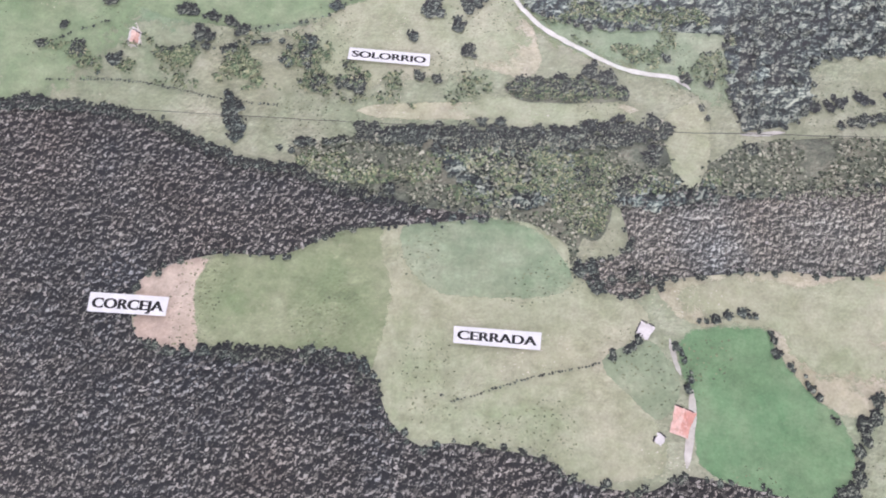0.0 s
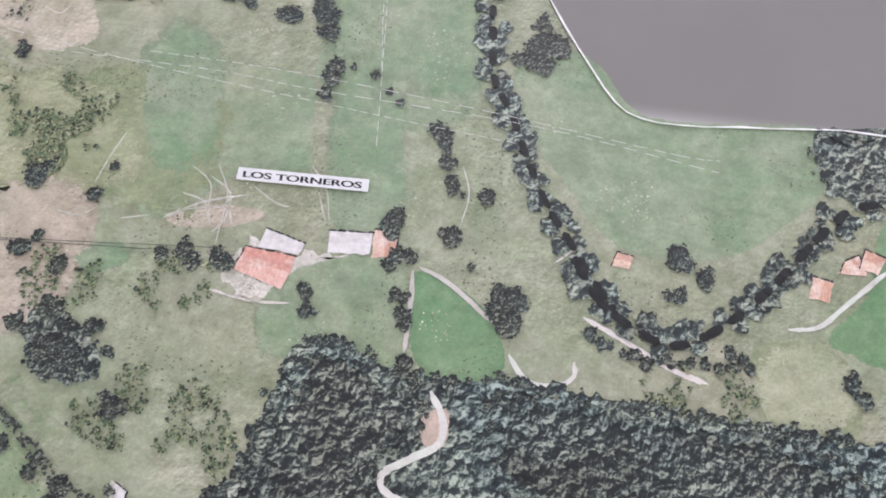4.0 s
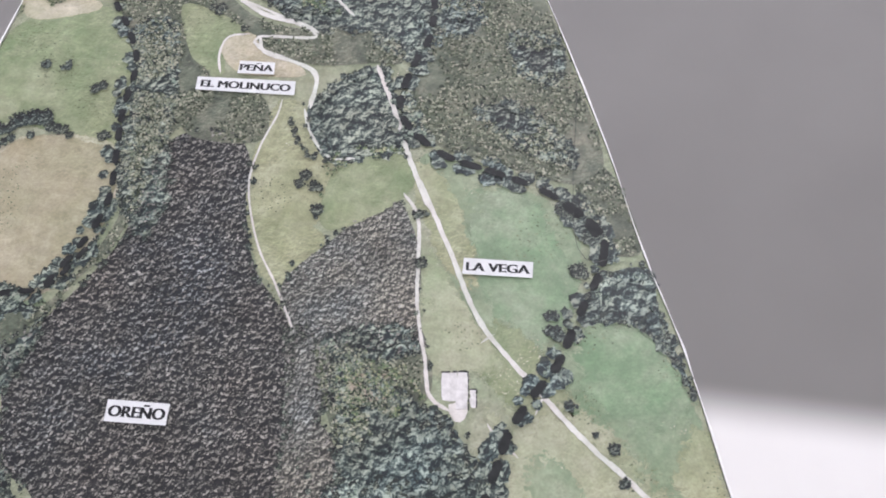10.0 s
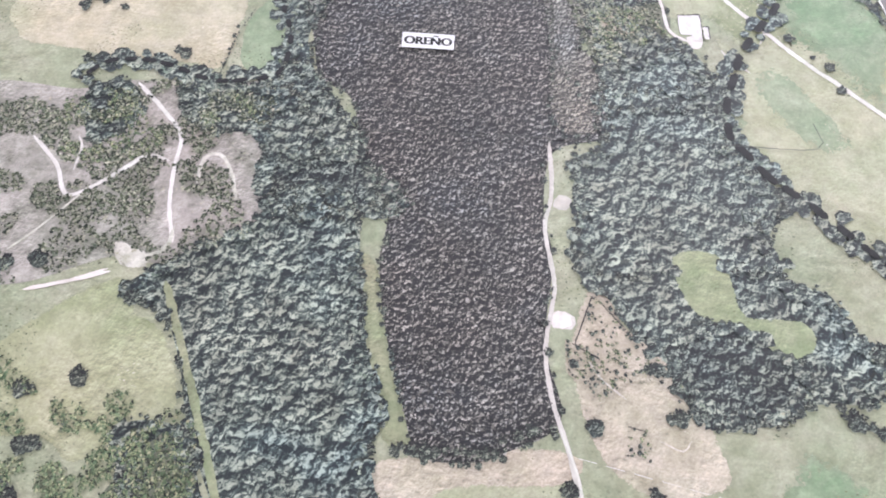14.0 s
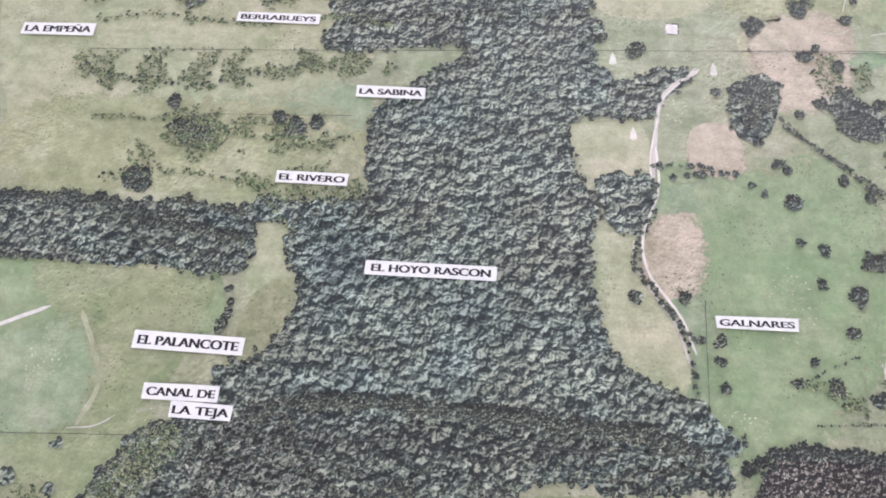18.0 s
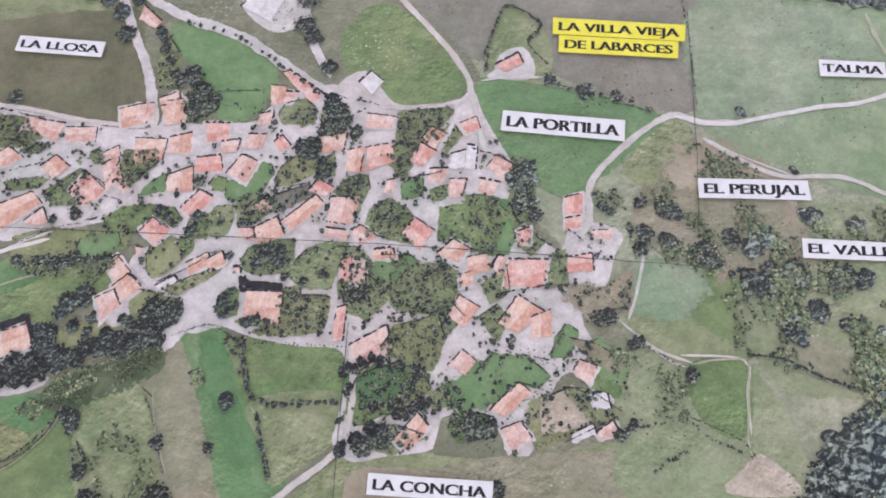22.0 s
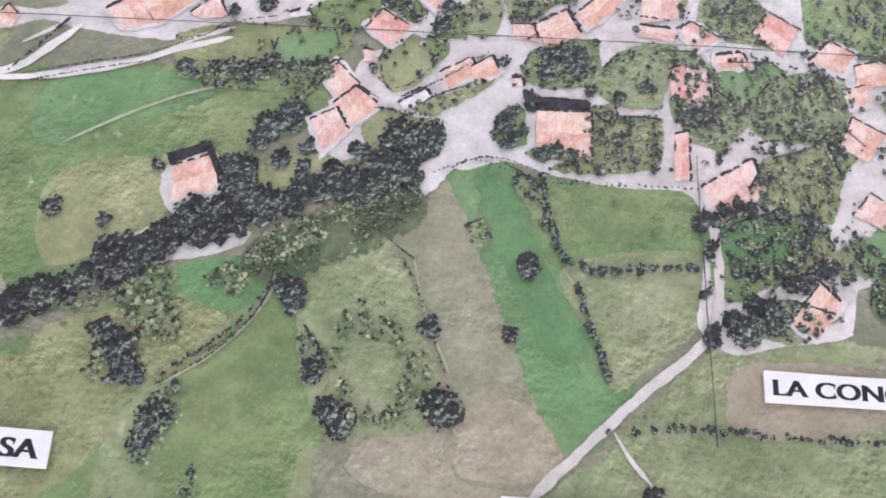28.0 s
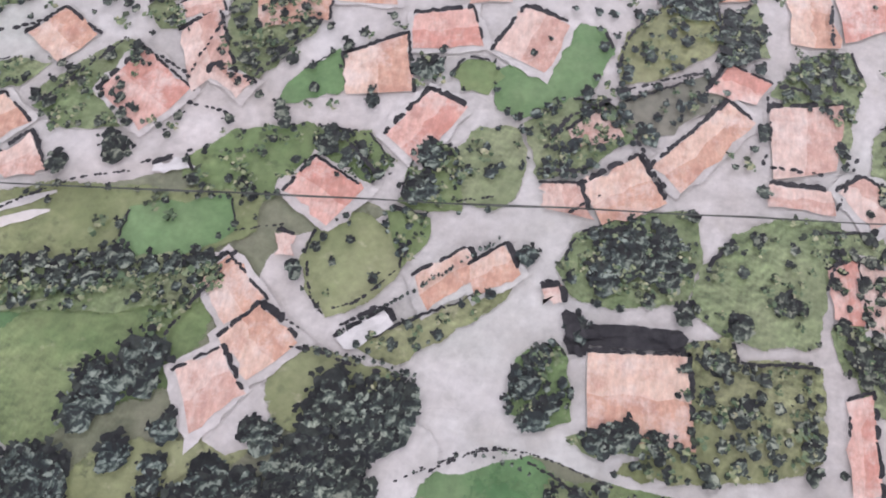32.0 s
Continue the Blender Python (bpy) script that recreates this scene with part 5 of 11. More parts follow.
field("pale", [(-233.8, -422.3), (-218.9, -418.2), (-216.7, -432.5), (-207.6, -443.2), (-224.9, -453.1), (-230.1, -445.7)])
field("olive", [(-224.6, -454.2), (-211.3, -445.9), (-210.3, -459.3), (-217.1, -475.3), (-232.4, -489.6), (-229, -478.7)])
field("pinkgrey", [(-64.3, -406), (-48, -404.4), (-49.8, -432.7), (-67.9, -434.6)])
field("yellow", [(-272.1, -251.2), (-265.7, -232), (-253.9, -220.9), (-242.4, -207.2), (-218.2, -188.8), (-210.8, -200.6), (-197.9, -208.8), (-188.5, -231.3), (-202.9, -242.3), (-214.9, -252.7), (-231.4, -245.9)])
wood("scrub", [(-167, 98.9), (-144.4, 92.7), (-141.1, 60.6), (-141.4, 43.8), (-147.9, 1.4), (-159.1, -19.3), (-165.2, -33.9), (-167.1, -40.9), (-177.7, -46.6), (-181.4, -36), (-165.3, -27.1), (-151.4, 5.9), (-151.9, 31.6), (-160.9, 72.4)])
wood("wood", [(31.4, 0.7), (41.6, 11.5), (54.4, 13.1), (58.9, -5), (71.3, -34.2), (63.2, -22.3), (50.7, -10.6), (40.3, -9.7), (34.1, -10.5)])
wood("bush", [(-266.4, -229.7), (-251.8, -220.7), (-233.1, -232.4), (-207.1, -233.7), (-192.6, -240.9), (-198.7, -259.3), (-208.5, -269.1), (-222, -279.1), (-229.1, -296), (-243.3, -313.2), (-254.5, -303.1), (-253.2, -283), (-267.8, -263.8), (-272.1, -251.2)])
wood("bush", [(-232.1, -335.8), (-208.3, -330.3), (-187.7, -334.2), (-186.2, -342.8), (-214.4, -348.6), (-227.7, -344.2)])
wood("bush", [(-252.2, -383.2), (-242.5, -374), (-213.8, -373.7), (-198.8, -377.5), (-200.1, -383), (-234, -389.3)])
wood("bush", [(-365, -530.5), (-338.4, -525.2), (-307.5, -529.2), (-311.4, -541.5), (-333.5, -544), (-355.5, -539.2)])
wood("bush", [(-354.8, -564.9), (-343, -559), (-316.3, -576.1), (-314.1, -593), (-348.7, -592.8)])
wood("wood", [(-391.7, -431.8), (-382.4, -418.5), (-356.4, -417.6), (-294.2, -419.3), (-288.2, -424.8), (-276.3, -435.5), (-246.3, -438.3), (-233.5, -442.8), (-245.1, -446.8), (-274.5, -445.4), (-323.7, -447.4), (-361.7, -446.8), (-389.1, -440.6)])
wood("wood", [(-271.6, -418.7), (-264.4, -416.5), (-236.1, -422.7), (-232.3, -442.7), (-245.5, -444), (-269.4, -431.9)])
wood("bush", [(22, -460.9), (40, -463.8), (60.3, -468.8), (89, -461.6), (106.7, -465.7), (116.7, -476.7), (100.6, -481.1), (82.9, -476), (56.7, -471.8), (34.8, -469.4)])
field("sand", [(111.2, -482.2), (141.9, -477.1), (183.3, -474), (206, -470.3), (204.1, -474.1), (142.5, -482.7), (111.6, -485)])
clearing("pale", [(220.6, -475), (232.9, -467.5), (235.1, -488.4), (225.1, -494.2)])
clearing("pink", [(131, -357.5), (137.1, -354.6), (137.3, -364.7), (131.9, -365.4)])
field("rock", [(61.3, -320.4), (64, -311.5), (69.8, -305.6), (75.5, -310.1), (91.9, -308.1), (108.6, -308.2), (102.4, -312.9), (85, -319.2), (77.7, -325.1), (69.6, -326.1)])
field("pinkgrey", [(38.5, -300.6), (52.9, -295.2), (70, -295.8), (60.7, -301.4), (44.2, -303.5)])
wood("bush", [(-34.5, -264.4), (-2.5, -256.2), (7.2, -282.4), (-16.7, -291)])
field("sand", [(-129.6, 95.6), (-126.2, 102.7), (-115.3, 106.8), (-111.7, 97.8), (-97.3, 91.6), (-92.2, 87), (-109.8, 84.9), (-121.2, 86.1)])
wood("scrub", [(-115.9, 110.8), (-90.6, 111.2), (-77.2, 115.6), (-53.5, 107.5), (-52.8, 98.3), (-64, 96.9), (-88.4, 92.7), (-111.7, 97.8)])
wood("scrub", [(-142.5, 68.3), (-130.2, 73.5), (-108.1, 73.7), (-101.9, 60.9), (-104.8, 51.1), (-121.6, 49.1), (-135, 52.2)])
wood("heath", [(-112.3, 207.5), (-60.4, 207.3), (-18.9, 192.4), (-8.6, 171.3), (-32.8, 162), (-58.6, 180.8), (-95.4, 195.9)])
field("road", [(-8.5, 162), (-2.4, 161.2), (-2.4, 153.7), (-8.4, 155.9)])
field("road", [(-201.5, 192.3), (-194.9, 191.5), (-191.7, 180.1), (-197.9, 182.6)])
field("road", [(19.5, 70.4), (23.8, 69.7), (23.4, 60.2), (18.2, 63.1)])
wood("bush", [(-217.5, 132.7), (-196.8, 156.8), (-181.4, 143.2), (-187.4, 127.6), (-214.4, 104.3), (-220.4, 109.1)])
field("sand", [(-221.2, 111.8), (-193.9, 115.2), (-188, 110.3), (-213.6, 101.6)])
wood("scrub", [(24.1, 47.7), (37, 56), (51.3, 22.6), (37.1, 18.9), (31.7, 30.9)])
wood("wood", [(-44.1, 145.5), (-31.9, 138.2), (-31.1, 118.5), (-40.3, 117.3)])
field("road", [(-220.7, -178.7), (-218, -175.7), (-212.1, -176.3), (-210.9, -181.4), (-218.7, -182.4)])
field("road", [(-65.6, -137.8), (-63.6, -132.7), (-58.8, -134.1), (-60.5, -139)])
field("road", [(-62.2, -186.6), (-61, -181), (-55, -182.7), (-55.9, -187.3)])
wood("bush", [(-311.9, -258.1), (-288.5, -235.7), (-257.5, -237.1), (-249.9, -283.3), (-268.5, -295.6), (-285.2, -312.1), (-295.8, -306.4)])
wood("wood", [(-283.6, -267.5), (-275.6, -255.8), (-257.8, -253.4), (-251.6, -281), (-260.7, -292.1), (-271.3, -286.1)])
wood("bush", [(-254.3, -258.3), (-194.3, -225.6), (-175.6, -252.9), (-192.9, -280.7), (-231.7, -302.7), (-217.5, -288.8), (-240, -269.4)])
wood("thicket", [(-232.8, -298.1), (-211.1, -278.1), (-186.8, -241.1), (-174.3, -260.5), (-193.3, -278.3), (-195.3, -290.7), (-214.4, -302.8)])
wood("wood", [(-325.3, -217.8), (-315, -204.4), (-298.3, -211.1), (-264.7, -200.5), (-261.1, -223.5), (-279.4, -242.8), (-299.4, -253.7), (-316.2, -245.1)])
wood("bush", [(-326.3, -342.6), (-227.5, -333.8), (-213.2, -342.7), (-247.3, -354.9), (-294.6, -362.7), (-320.5, -359.7)])
wood("bush", [(-293.2, -398.2), (-281.7, -372.7), (-253.3, -369.7), (-235.5, -373.3), (-239.2, -387.2), (-271.7, -398.6)])
wood("thicket", [(-277.8, -377.8), (-267.1, -372.5), (-253.6, -377.9), (-255.8, -387.6), (-270.1, -387.8)])
wood("bush", [(-236, -399.9), (-191.7, -390), (-188.3, -407.5), (-226.2, -411.6)])
wood("wood", [(-91.4, -388.2), (-71.3, -386.1), (-68.8, -392.1), (-72.2, -412), (-85.5, -408.6)])
wood("wood", [(-35.1, -335.5), (-19.9, -331.1), (-16.5, -341.9), (-22.4, -361.4), (-33.7, -362.7), (-37.3, -349.6)])
wood("wood", [(6.6, -338.1), (16.9, -338.4), (29.8, -350.6), (27, -358.8), (11.4, -357.8), (7.3, -350.3)])
field("road", [(-283.7, -388.7), (-279.3, -387.4), (-277.3, -392.6), (-281.4, -393)])
wood("thicket", [(-321.9, -578.1), (-307.2, -576.2), (-291.4, -560.3), (-276.5, -547.7), (-257.5, -514.9), (-243.3, -509.2), (-240.2, -518.7), (-266.5, -553.7), (-290.7, -584.2), (-306.4, -592.7), (-322.8, -588.2)])
field("vbase", [(-863.8, -465.9), (-692, -457.2), (-571.9, -443), (-511.4, -447.3), (-475, -491.9), (-465.7, -526.3), (-441.8, -552.1), (-419.3, -581.1), (-418.8, -610.9), (-483.4, -622.6), (-510.8, -680.3), (-778.9, -711.9)])
field("vbase", [(-660.7, -577), (-494.5, -555.5), (-496.7, -622.9), (-513.9, -635.4), (-517.8, -650.4), (-630, -664)])
field("vgrey", [(-799.1, -481.3), (-754.9, -481.7), (-749.8, -492.3), (-724.5, -497.5), (-704.8, -511.2), (-697.5, -523.4), (-723.4, -541.8), (-744.2, -541.8), (-781.9, -539.9)])
field("village", [(-750.5, -489.6), (-721.4, -490.3), (-707.1, -500.8), (-714, -512.3), (-740.1, -502)])
field("vdull", [(-701.3, -505.5), (-683.9, -498.1), (-669.1, -488.2), (-662.5, -511.5), (-672.5, -520.5), (-694.7, -525.7)])
field("vgrey", [(-780.4, -544.8), (-742.9, -546.6), (-721.6, -549.1), (-716, -572.7), (-771, -576.9)])
field("llosa", [(-647.1, -520.1), (-649.4, -499.4), (-643, -487.8), (-615.6, -480.5), (-595.6, -479.5), (-587.4, -500), (-580.7, -518.6), (-610.2, -520.8)])
field("vdull", [(-648.1, -485.7), (-631.9, -467.2), (-610.6, -464.6), (-597.1, -476.9), (-615.7, -479.7), (-640.8, -487)])
field("vbase", [(-719.9, -546.9), (-698.8, -538.9), (-674.3, -523.3), (-646.5, -523.8), (-640.9, -529.5), (-646.6, -550.1), (-641.2, -555.5), (-652.8, -565.7), (-713.5, -573.6)])
field("village", [(-718.2, -548.2), (-704.3, -545.1), (-697.2, -558.5), (-693.9, -571.5), (-711.9, -574.6)])
field("volive", [(-713.2, -574.8), (-652, -569.9), (-652.1, -581.6), (-654.1, -588.7), (-672, -602.1), (-706.3, -603.9)])
field("volive", [(-754.6, -602.8), (-721.6, -603.4), (-707.8, -597.3), (-678.4, -602.8), (-673.4, -611.1), (-698.7, -635.5), (-738.1, -660.8)])
field("vtan", [(-746.1, -632.6), (-722.4, -625.6), (-707.9, -632.4), (-723.1, -655), (-737.5, -662.7)])
field("vsoil", [(-674.4, -611.2), (-664, -598.9), (-644.1, -589.8), (-632.4, -597.4), (-628.4, -616.6), (-623.2, -622.4), (-630.5, -631.7), (-661.9, -641.2), (-668.9, -627.8)])
field("village", [(-643.2, -588.5), (-632.1, -583.8), (-603.1, -573.5), (-581.6, -570.9), (-580.3, -582.2), (-588.3, -587.7), (-613.7, -590.7), (-638.3, -598.1)])
field("vport", [(-642.3, -587.3), (-634.8, -586.9), (-633.1, -593), (-640, -594.7)])
field("volive", [(-633, -597.5), (-609.4, -590.2), (-609.3, -605.7), (-617.9, -618.6), (-626.7, -622.8)])
field("vtan", [(-732.4, -666.1), (-696.8, -643.7), (-672.7, -619.7), (-664.3, -639.8), (-668.9, -647.6), (-690.7, -669.1), (-697.8, -681.6), (-727.1, -685.1)])
field("village", [(-691.9, -680.9), (-671.5, -663.9), (-646.3, -646.9), (-615.9, -632), (-599, -619.5), (-580.4, -617.4), (-583.3, -628.2), (-598.2, -640.2), (-604.5, -653.1), (-601.9, -670.3)])
field("volive", [(-663, -665.9), (-638.5, -645), (-614.9, -638.1), (-605.3, -647.2), (-618.8, -664.6), (-645.3, -673.9), (-660.9, -675.8)])
field("vdull", [(-601.9, -642.7), (-583.8, -624.1), (-576.1, -619), (-571, -637), (-572.6, -666.9), (-601.9, -670.3), (-604.2, -655)])
field("village", [(-594.7, -635.7), (-579.2, -627.7), (-573.5, -641.4), (-574.8, -665.2), (-590.4, -667.1)])
field("vdull", [(-576.9, -611.6), (-558.6, -606.2), (-550.5, -626.4), (-547.2, -640.3), (-567.1, -644.6), (-572.9, -629)])
field("vtan", [(-558.6, -606.2), (-551.1, -596.6), (-541.7, -608.5), (-531.6, -632.4), (-525.8, -643.8), (-526.5, -647.8), (-558.1, -653.5), (-560.7, -647.9), (-545.2, -640.1)])
field("vsoil", [(-560.7, -647.9), (-531.3, -637.4), (-525.7, -645.7), (-538, -655.1), (-558.1, -653.5)])
field("vport", [(-553.4, -594.7), (-549.6, -589.8), (-536.7, -591.6), (-533.3, -603.2), (-522.3, -618.9), (-513.5, -630.2), (-522.8, -643.4), (-531.9, -628.3), (-543.9, -606.6)])
field("village", [(-536.3, -591.6), (-501.9, -590.8), (-500, -603.6), (-526.2, -607.1), (-533.3, -603.2)])
field("vdull", [(-526.2, -607.1), (-500.4, -602.6), (-499.6, -614.1), (-515.6, -629.5), (-522.3, -618.9)])
field("vdull", [(-493.7, -617.6), (-453, -619), (-418.7, -608.8), (-391.8, -605.6), (-394.6, -647.8), (-521.6, -662.8), (-514.9, -642.5), (-497.6, -622.2)])
field("vtan", [(-469.2, -622), (-418.8, -611.9), (-419.5, -629.2), (-467.1, -632.9)])
field("vport", [(-472.6, -493.6), (-450.3, -494.1), (-414.3, -499.6), (-426, -516.6), (-434.9, -526), (-441.4, -531.8), (-452, -526.5), (-463.1, -520.4)])
field("vlush", [(-579.9, -483.1), (-556.1, -487), (-542.7, -494.7), (-542.9, -507.7), (-551.2, -517.7), (-559.6, -513.6), (-570.2, -498)])
field("village", [(-520.3, -481.4), (-508.2, -466.4), (-480.8, -487.4), (-478.3, -497), (-497.5, -504.4), (-513.8, -496.5)])
field("vgrey", [(-506.7, -454.7), (-410.3, -433.3), (-401.6, -490.1), (-413.1, -495.5), (-429.1, -493), (-449.7, -484.4), (-454.4, -468.4), (-467.4, -461.4), (-473, -481.4), (-477, -483), (-494, -465.8)])
field("vdull", [(-422, -516.1), (-408.2, -501.1), (-401.9, -506.6), (-401.4, -518.2), (-407.2, -526.8), (-420.8, -523.7)])
field("vdull", [(-416.3, -553.9), (-402.8, -550.3), (-386.5, -552.1), (-381.2, -560.7), (-382.6, -575.3), (-390.4, -579.5), (-402.3, -579.9), (-415.4, -575), (-419.5, -570.6)])
field("village", [(-403.1, -548.4), (-388.4, -551.4), (-383.3, -561), (-388.2, -572.5), (-403.8, -563.6)])
field("vale", [(-373.9, -529.2), (-335, -523.4), (-275, -514), (-253.8, -508.4), (-271.5, -547.1), (-302.4, -575.6), (-322.6, -589.9), (-347.7, -584.7), (-374.3, -584.7), (-386.7, -561.4), (-378.7, -545.4)])
field("vale", [(-422.9, -580.4), (-403.4, -583.2), (-388.4, -581.3), (-381.2, -583.9), (-369.9, -613.6), (-414.9, -622.5), (-419.9, -600.6)])
field("vtan", [(-375.9, -574.5), (-364.7, -569.5), (-352.2, -575), (-349.5, -583.6), (-359.6, -582.8)])
field("village", [(-400.9, -582.9), (-385.2, -580), (-383.8, -596), (-386.4, -602.1), (-397.1, -597.7)])
field("pinkgrey", [(-384.8, -610.7), (-380.8, -606.2), (-369.6, -615.1), (-390, -617.7)])
field("village", [(-644.2, -583.3), (-633.1, -579.7), (-609.7, -575.7), (-597.2, -577.2), (-586.9, -578.2), (-591.6, -590.1), (-597.8, -593.1), (-610.2, -594.7), (-605.5, -607.8), (-614.3, -615.7), (-631.3, -623.9)])
field("vport", [(-634.5, -582), (-624.3, -578.6), (-608.5, -576.5), (-599.2, -577.4), (-607.7, -584.3), (-621.3, -589.5), (-628.7, -594.9), (-635, -593.5)])
field("volive", [(-628.2, -603.4), (-610.6, -596.9), (-606, -607.9), (-614.5, -615), (-625.1, -620.2)])
field("vport", [(-599.7, -618.5), (-593, -615.7), (-584.1, -614.1), (-582.7, -616.8), (-584.3, -622.7), (-589.2, -625.2), (-597.9, -622.5)])
field("volive", [(-622.5, -634.8), (-610.8, -628.8), (-598.1, -625.4), (-588.6, -627.9), (-591.7, -634.1), (-599, -640.3), (-607.1, -642.5), (-618.9, -646.5)])
field("village", [(-581.3, -616.7), (-575.8, -619.8), (-568.3, -643.7), (-570.7, -648.9), (-594.5, -651.8), (-593.1, -643.4), (-588.2, -634.1), (-582.4, -625.3)])
field("vdull", [(-574, -613.8), (-563, -607.5), (-556.7, -613.6), (-551.8, -624.3), (-547.3, -634.3), (-545.2, -637.5), (-551.4, -643.3), (-560.5, -644.4), (-568.4, -642.9), (-573.6, -632.3)])
field("vtan", [(-560, -605.1), (-550.4, -594.1), (-545, -601.2), (-540.5, -611.6), (-535.1, -624), (-528.1, -640.4), (-525.2, -648.2), (-542.3, -650.3), (-545.2, -637.5), (-550.3, -625.9), (-555.3, -613.4)])
field("vport", [(-550.5, -591.6), (-545.2, -588.6), (-538.4, -590.1), (-534, -598.8), (-527.9, -608.1), (-525, -613.5), (-520.2, -622.2), (-516.5, -632.3), (-519.7, -642.7), (-525.4, -643.4), (-530.1, -634), (-536.1, -622.3), (-540.5, -611.6), (-544.8, -602.2)])
field("village", [(-537.9, -590.4), (-529.6, -592.5), (-502.4, -589.8), (-501.5, -603.6), (-526.8, -608.9), (-533.5, -598.7)])
field("vdull", [(-526.5, -609.6), (-501.4, -603.9), (-500, -614.1), (-509.7, -624.5), (-515.9, -631.8), (-519.8, -622.1)])
field("vsoil", [(-542.9, -644.7), (-544.5, -640.8), (-535.1, -636.3), (-527.6, -641.2), (-526, -648.3), (-542.3, -650.3)])
field("volive", [(-588.7, -595.2), (-580.4, -593.1), (-573.3, -588.9), (-569.3, -589.5), (-574.3, -594.5), (-579.6, -597.3), (-585.8, -600.1)])
VILLAGE = [(-654.9, -520.4), (-639.2, -521.9), (-614.1, -523.1), (-590.9, -525), (-576.1, -522.6), (-575.9, -510.1), (-571.2, -509.4), (-569, -519.2), (-561.2, -520.5), (-553.8, -518.8), (-544.5, -517.2), (-537.9, -507.4), (-525, -501.1), (-515.4, -501), (-505.5, -505.4), (-482.7, -504.2), (-475.3, -496.9), (-471.2, -505.4), (-461.6, -519.6), (-456.8, -527.5), (-457.3, -538.1), (-453.1, -543.7), (-441.4, -551.4), (-439.5, -544), (-434, -540.3), (-423.2, -543), (-425.2, -550.3), (-427.3, -560.5), (-434.4, -563.3), (-432.9, -574.6), (-429.5, -579.9), (-434.8, -587.9), (-438.3, -590.2), (-441.8, -597.9), (-443.9, -605.3), (-445.3, -614.5), (-452.3, -613.3), (-454.5, -606.9), (-468.9, -605.7), (-471.8, -608.7), (-472.8, -615.8), (-478.6, -617.9), (-486.8, -619.6), (-494.2, -622.3), (-501.1, -618), (-500.2, -605.2), (-502.9, -590.9), (-517.6, -590.6), (-531.7, -589.3), (-540.6, -587.4), (-547.2, -590.5), (-551.2, -589.9), (-555.8, -584.8), (-560.8, -580.5), (-566.3, -579), (-569.7, -590.3), (-575.6, -590.7), (-574.8, -582), (-573.4, -573.1), (-570.8, -566.4), (-559.7, -561.4), (-574.9, -556.9), (-585.6, -558.2), (-602.7, -564.9), (-613, -568.2), (-631.3, -567.7), (-640.7, -566.5), (-649, -570), (-650.2, -564.9), (-642.9, -564.7), (-636.2, -562), (-643.4, -558.2), (-644.8, -554.9), (-637.9, -545.6), (-629.9, -539.2), (-628.1, -536.8), (-633.9, -533.2), (-640.8, -527.5)]
field("yard", VILLAGE)
field("yard", [(-607, -602.8), (-606.3, -596.4), (-598.8, -593), (-595.5, -597.1), (-594.5, -604.4), (-599.3, -608), (-603.2, -607.5)])
field("yard", [(-614.9, -617), (-607.1, -611), (-599.4, -607.5), (-587.8, -609.6), (-593.3, -614.3), (-609, -618.2)])
field("yard", [(-557.5, -591.2), (-555.2, -585.5), (-543.6, -584), (-548.1, -588.4), (-552.6, -591.5), (-555.9, -594.8)])
field("yard", [(-558.6, -471), (-550.2, -457.5), (-543.5, -451.1), (-534.9, -472.3), (-544.8, -481.6)])
field("yard", [(-520.4, -502.5), (-511.6, -493.7), (-499.7, -505.2), (-483.9, -503.3), (-488.3, -507.7), (-501.9, -508), (-515.2, -514.7)])
field("yard", [(-432.4, -594), (-424.7, -592.2), (-422.4, -599.1), (-430, -599.1)])
field("vdull", [(-470.6, -488.1), (-469.9, -471.5), (-467, -463.1), (-455.5, -468.1), (-450.2, -482.2), (-454.3, -490.1)])
field("yard", [(-468.5, -488.5), (-467.3, -481.9), (-460.2, -478.2), (-455.7, -485.2), (-457.2, -490.4), (-470.8, -491.1)])
field("vale", [(-315.9, -449.8), (-248.5, -446.6), (-247.4, -471.7), (-257.2, -500.7), (-285.6, -514.3), (-295.6, -477.5)])
wood("bush", [(-762.3, -575.8), (-729, -574.3), (-722.8, -589.9), (-739.4, -594.2), (-757.1, -594)])
wood("bush", [(-716.3, -607.3), (-688.7, -595), (-682.8, -612.2), (-699.7, -631.4), (-710, -624.1)])
wood("bush", [(-715.1, -629), (-698, -620.5), (-692.6, -634.8), (-707.9, -640.8)])
wood("bush", [(-684.8, -668.4), (-666.2, -660.3), (-662.9, -676), (-682.5, -678.3)])
wood("bush", [(-613.8, -631.8), (-599, -619.5), (-580.4, -617.4), (-583.5, -626.1), (-594.4, -637.7), (-605.3, -647.2)])
wood("bush", [(-605.6, -645.2), (-596.1, -640), (-586.5, -666.6), (-602.2, -668.8)])
wood("bush", [(-678.9, -546.5), (-667, -537.7), (-651.2, -523.1), (-646.3, -525.1), (-666, -542.5), (-673.5, -550.8)])
wood("bush", [(-366.8, -528.3), (-334.9, -524.4), (-309.7, -529.2), (-326.6, -539), (-362.3, -535.6)])
wood("bush", [(-372.9, -548.5), (-343.5, -544.9), (-332.2, -554.6), (-303.4, -552.9), (-299.5, -564.9), (-323.7, -576.6), (-348.3, -579.7), (-376.4, -560.2)])
wood("bush", [(-424.5, -580.6), (-399.1, -587.8), (-400.4, -598.1), (-417.4, -596.9)])
wood("bush", [(-419.4, -530.7), (-401, -530.5), (-398.2, -545.9), (-414.8, -544.1)])
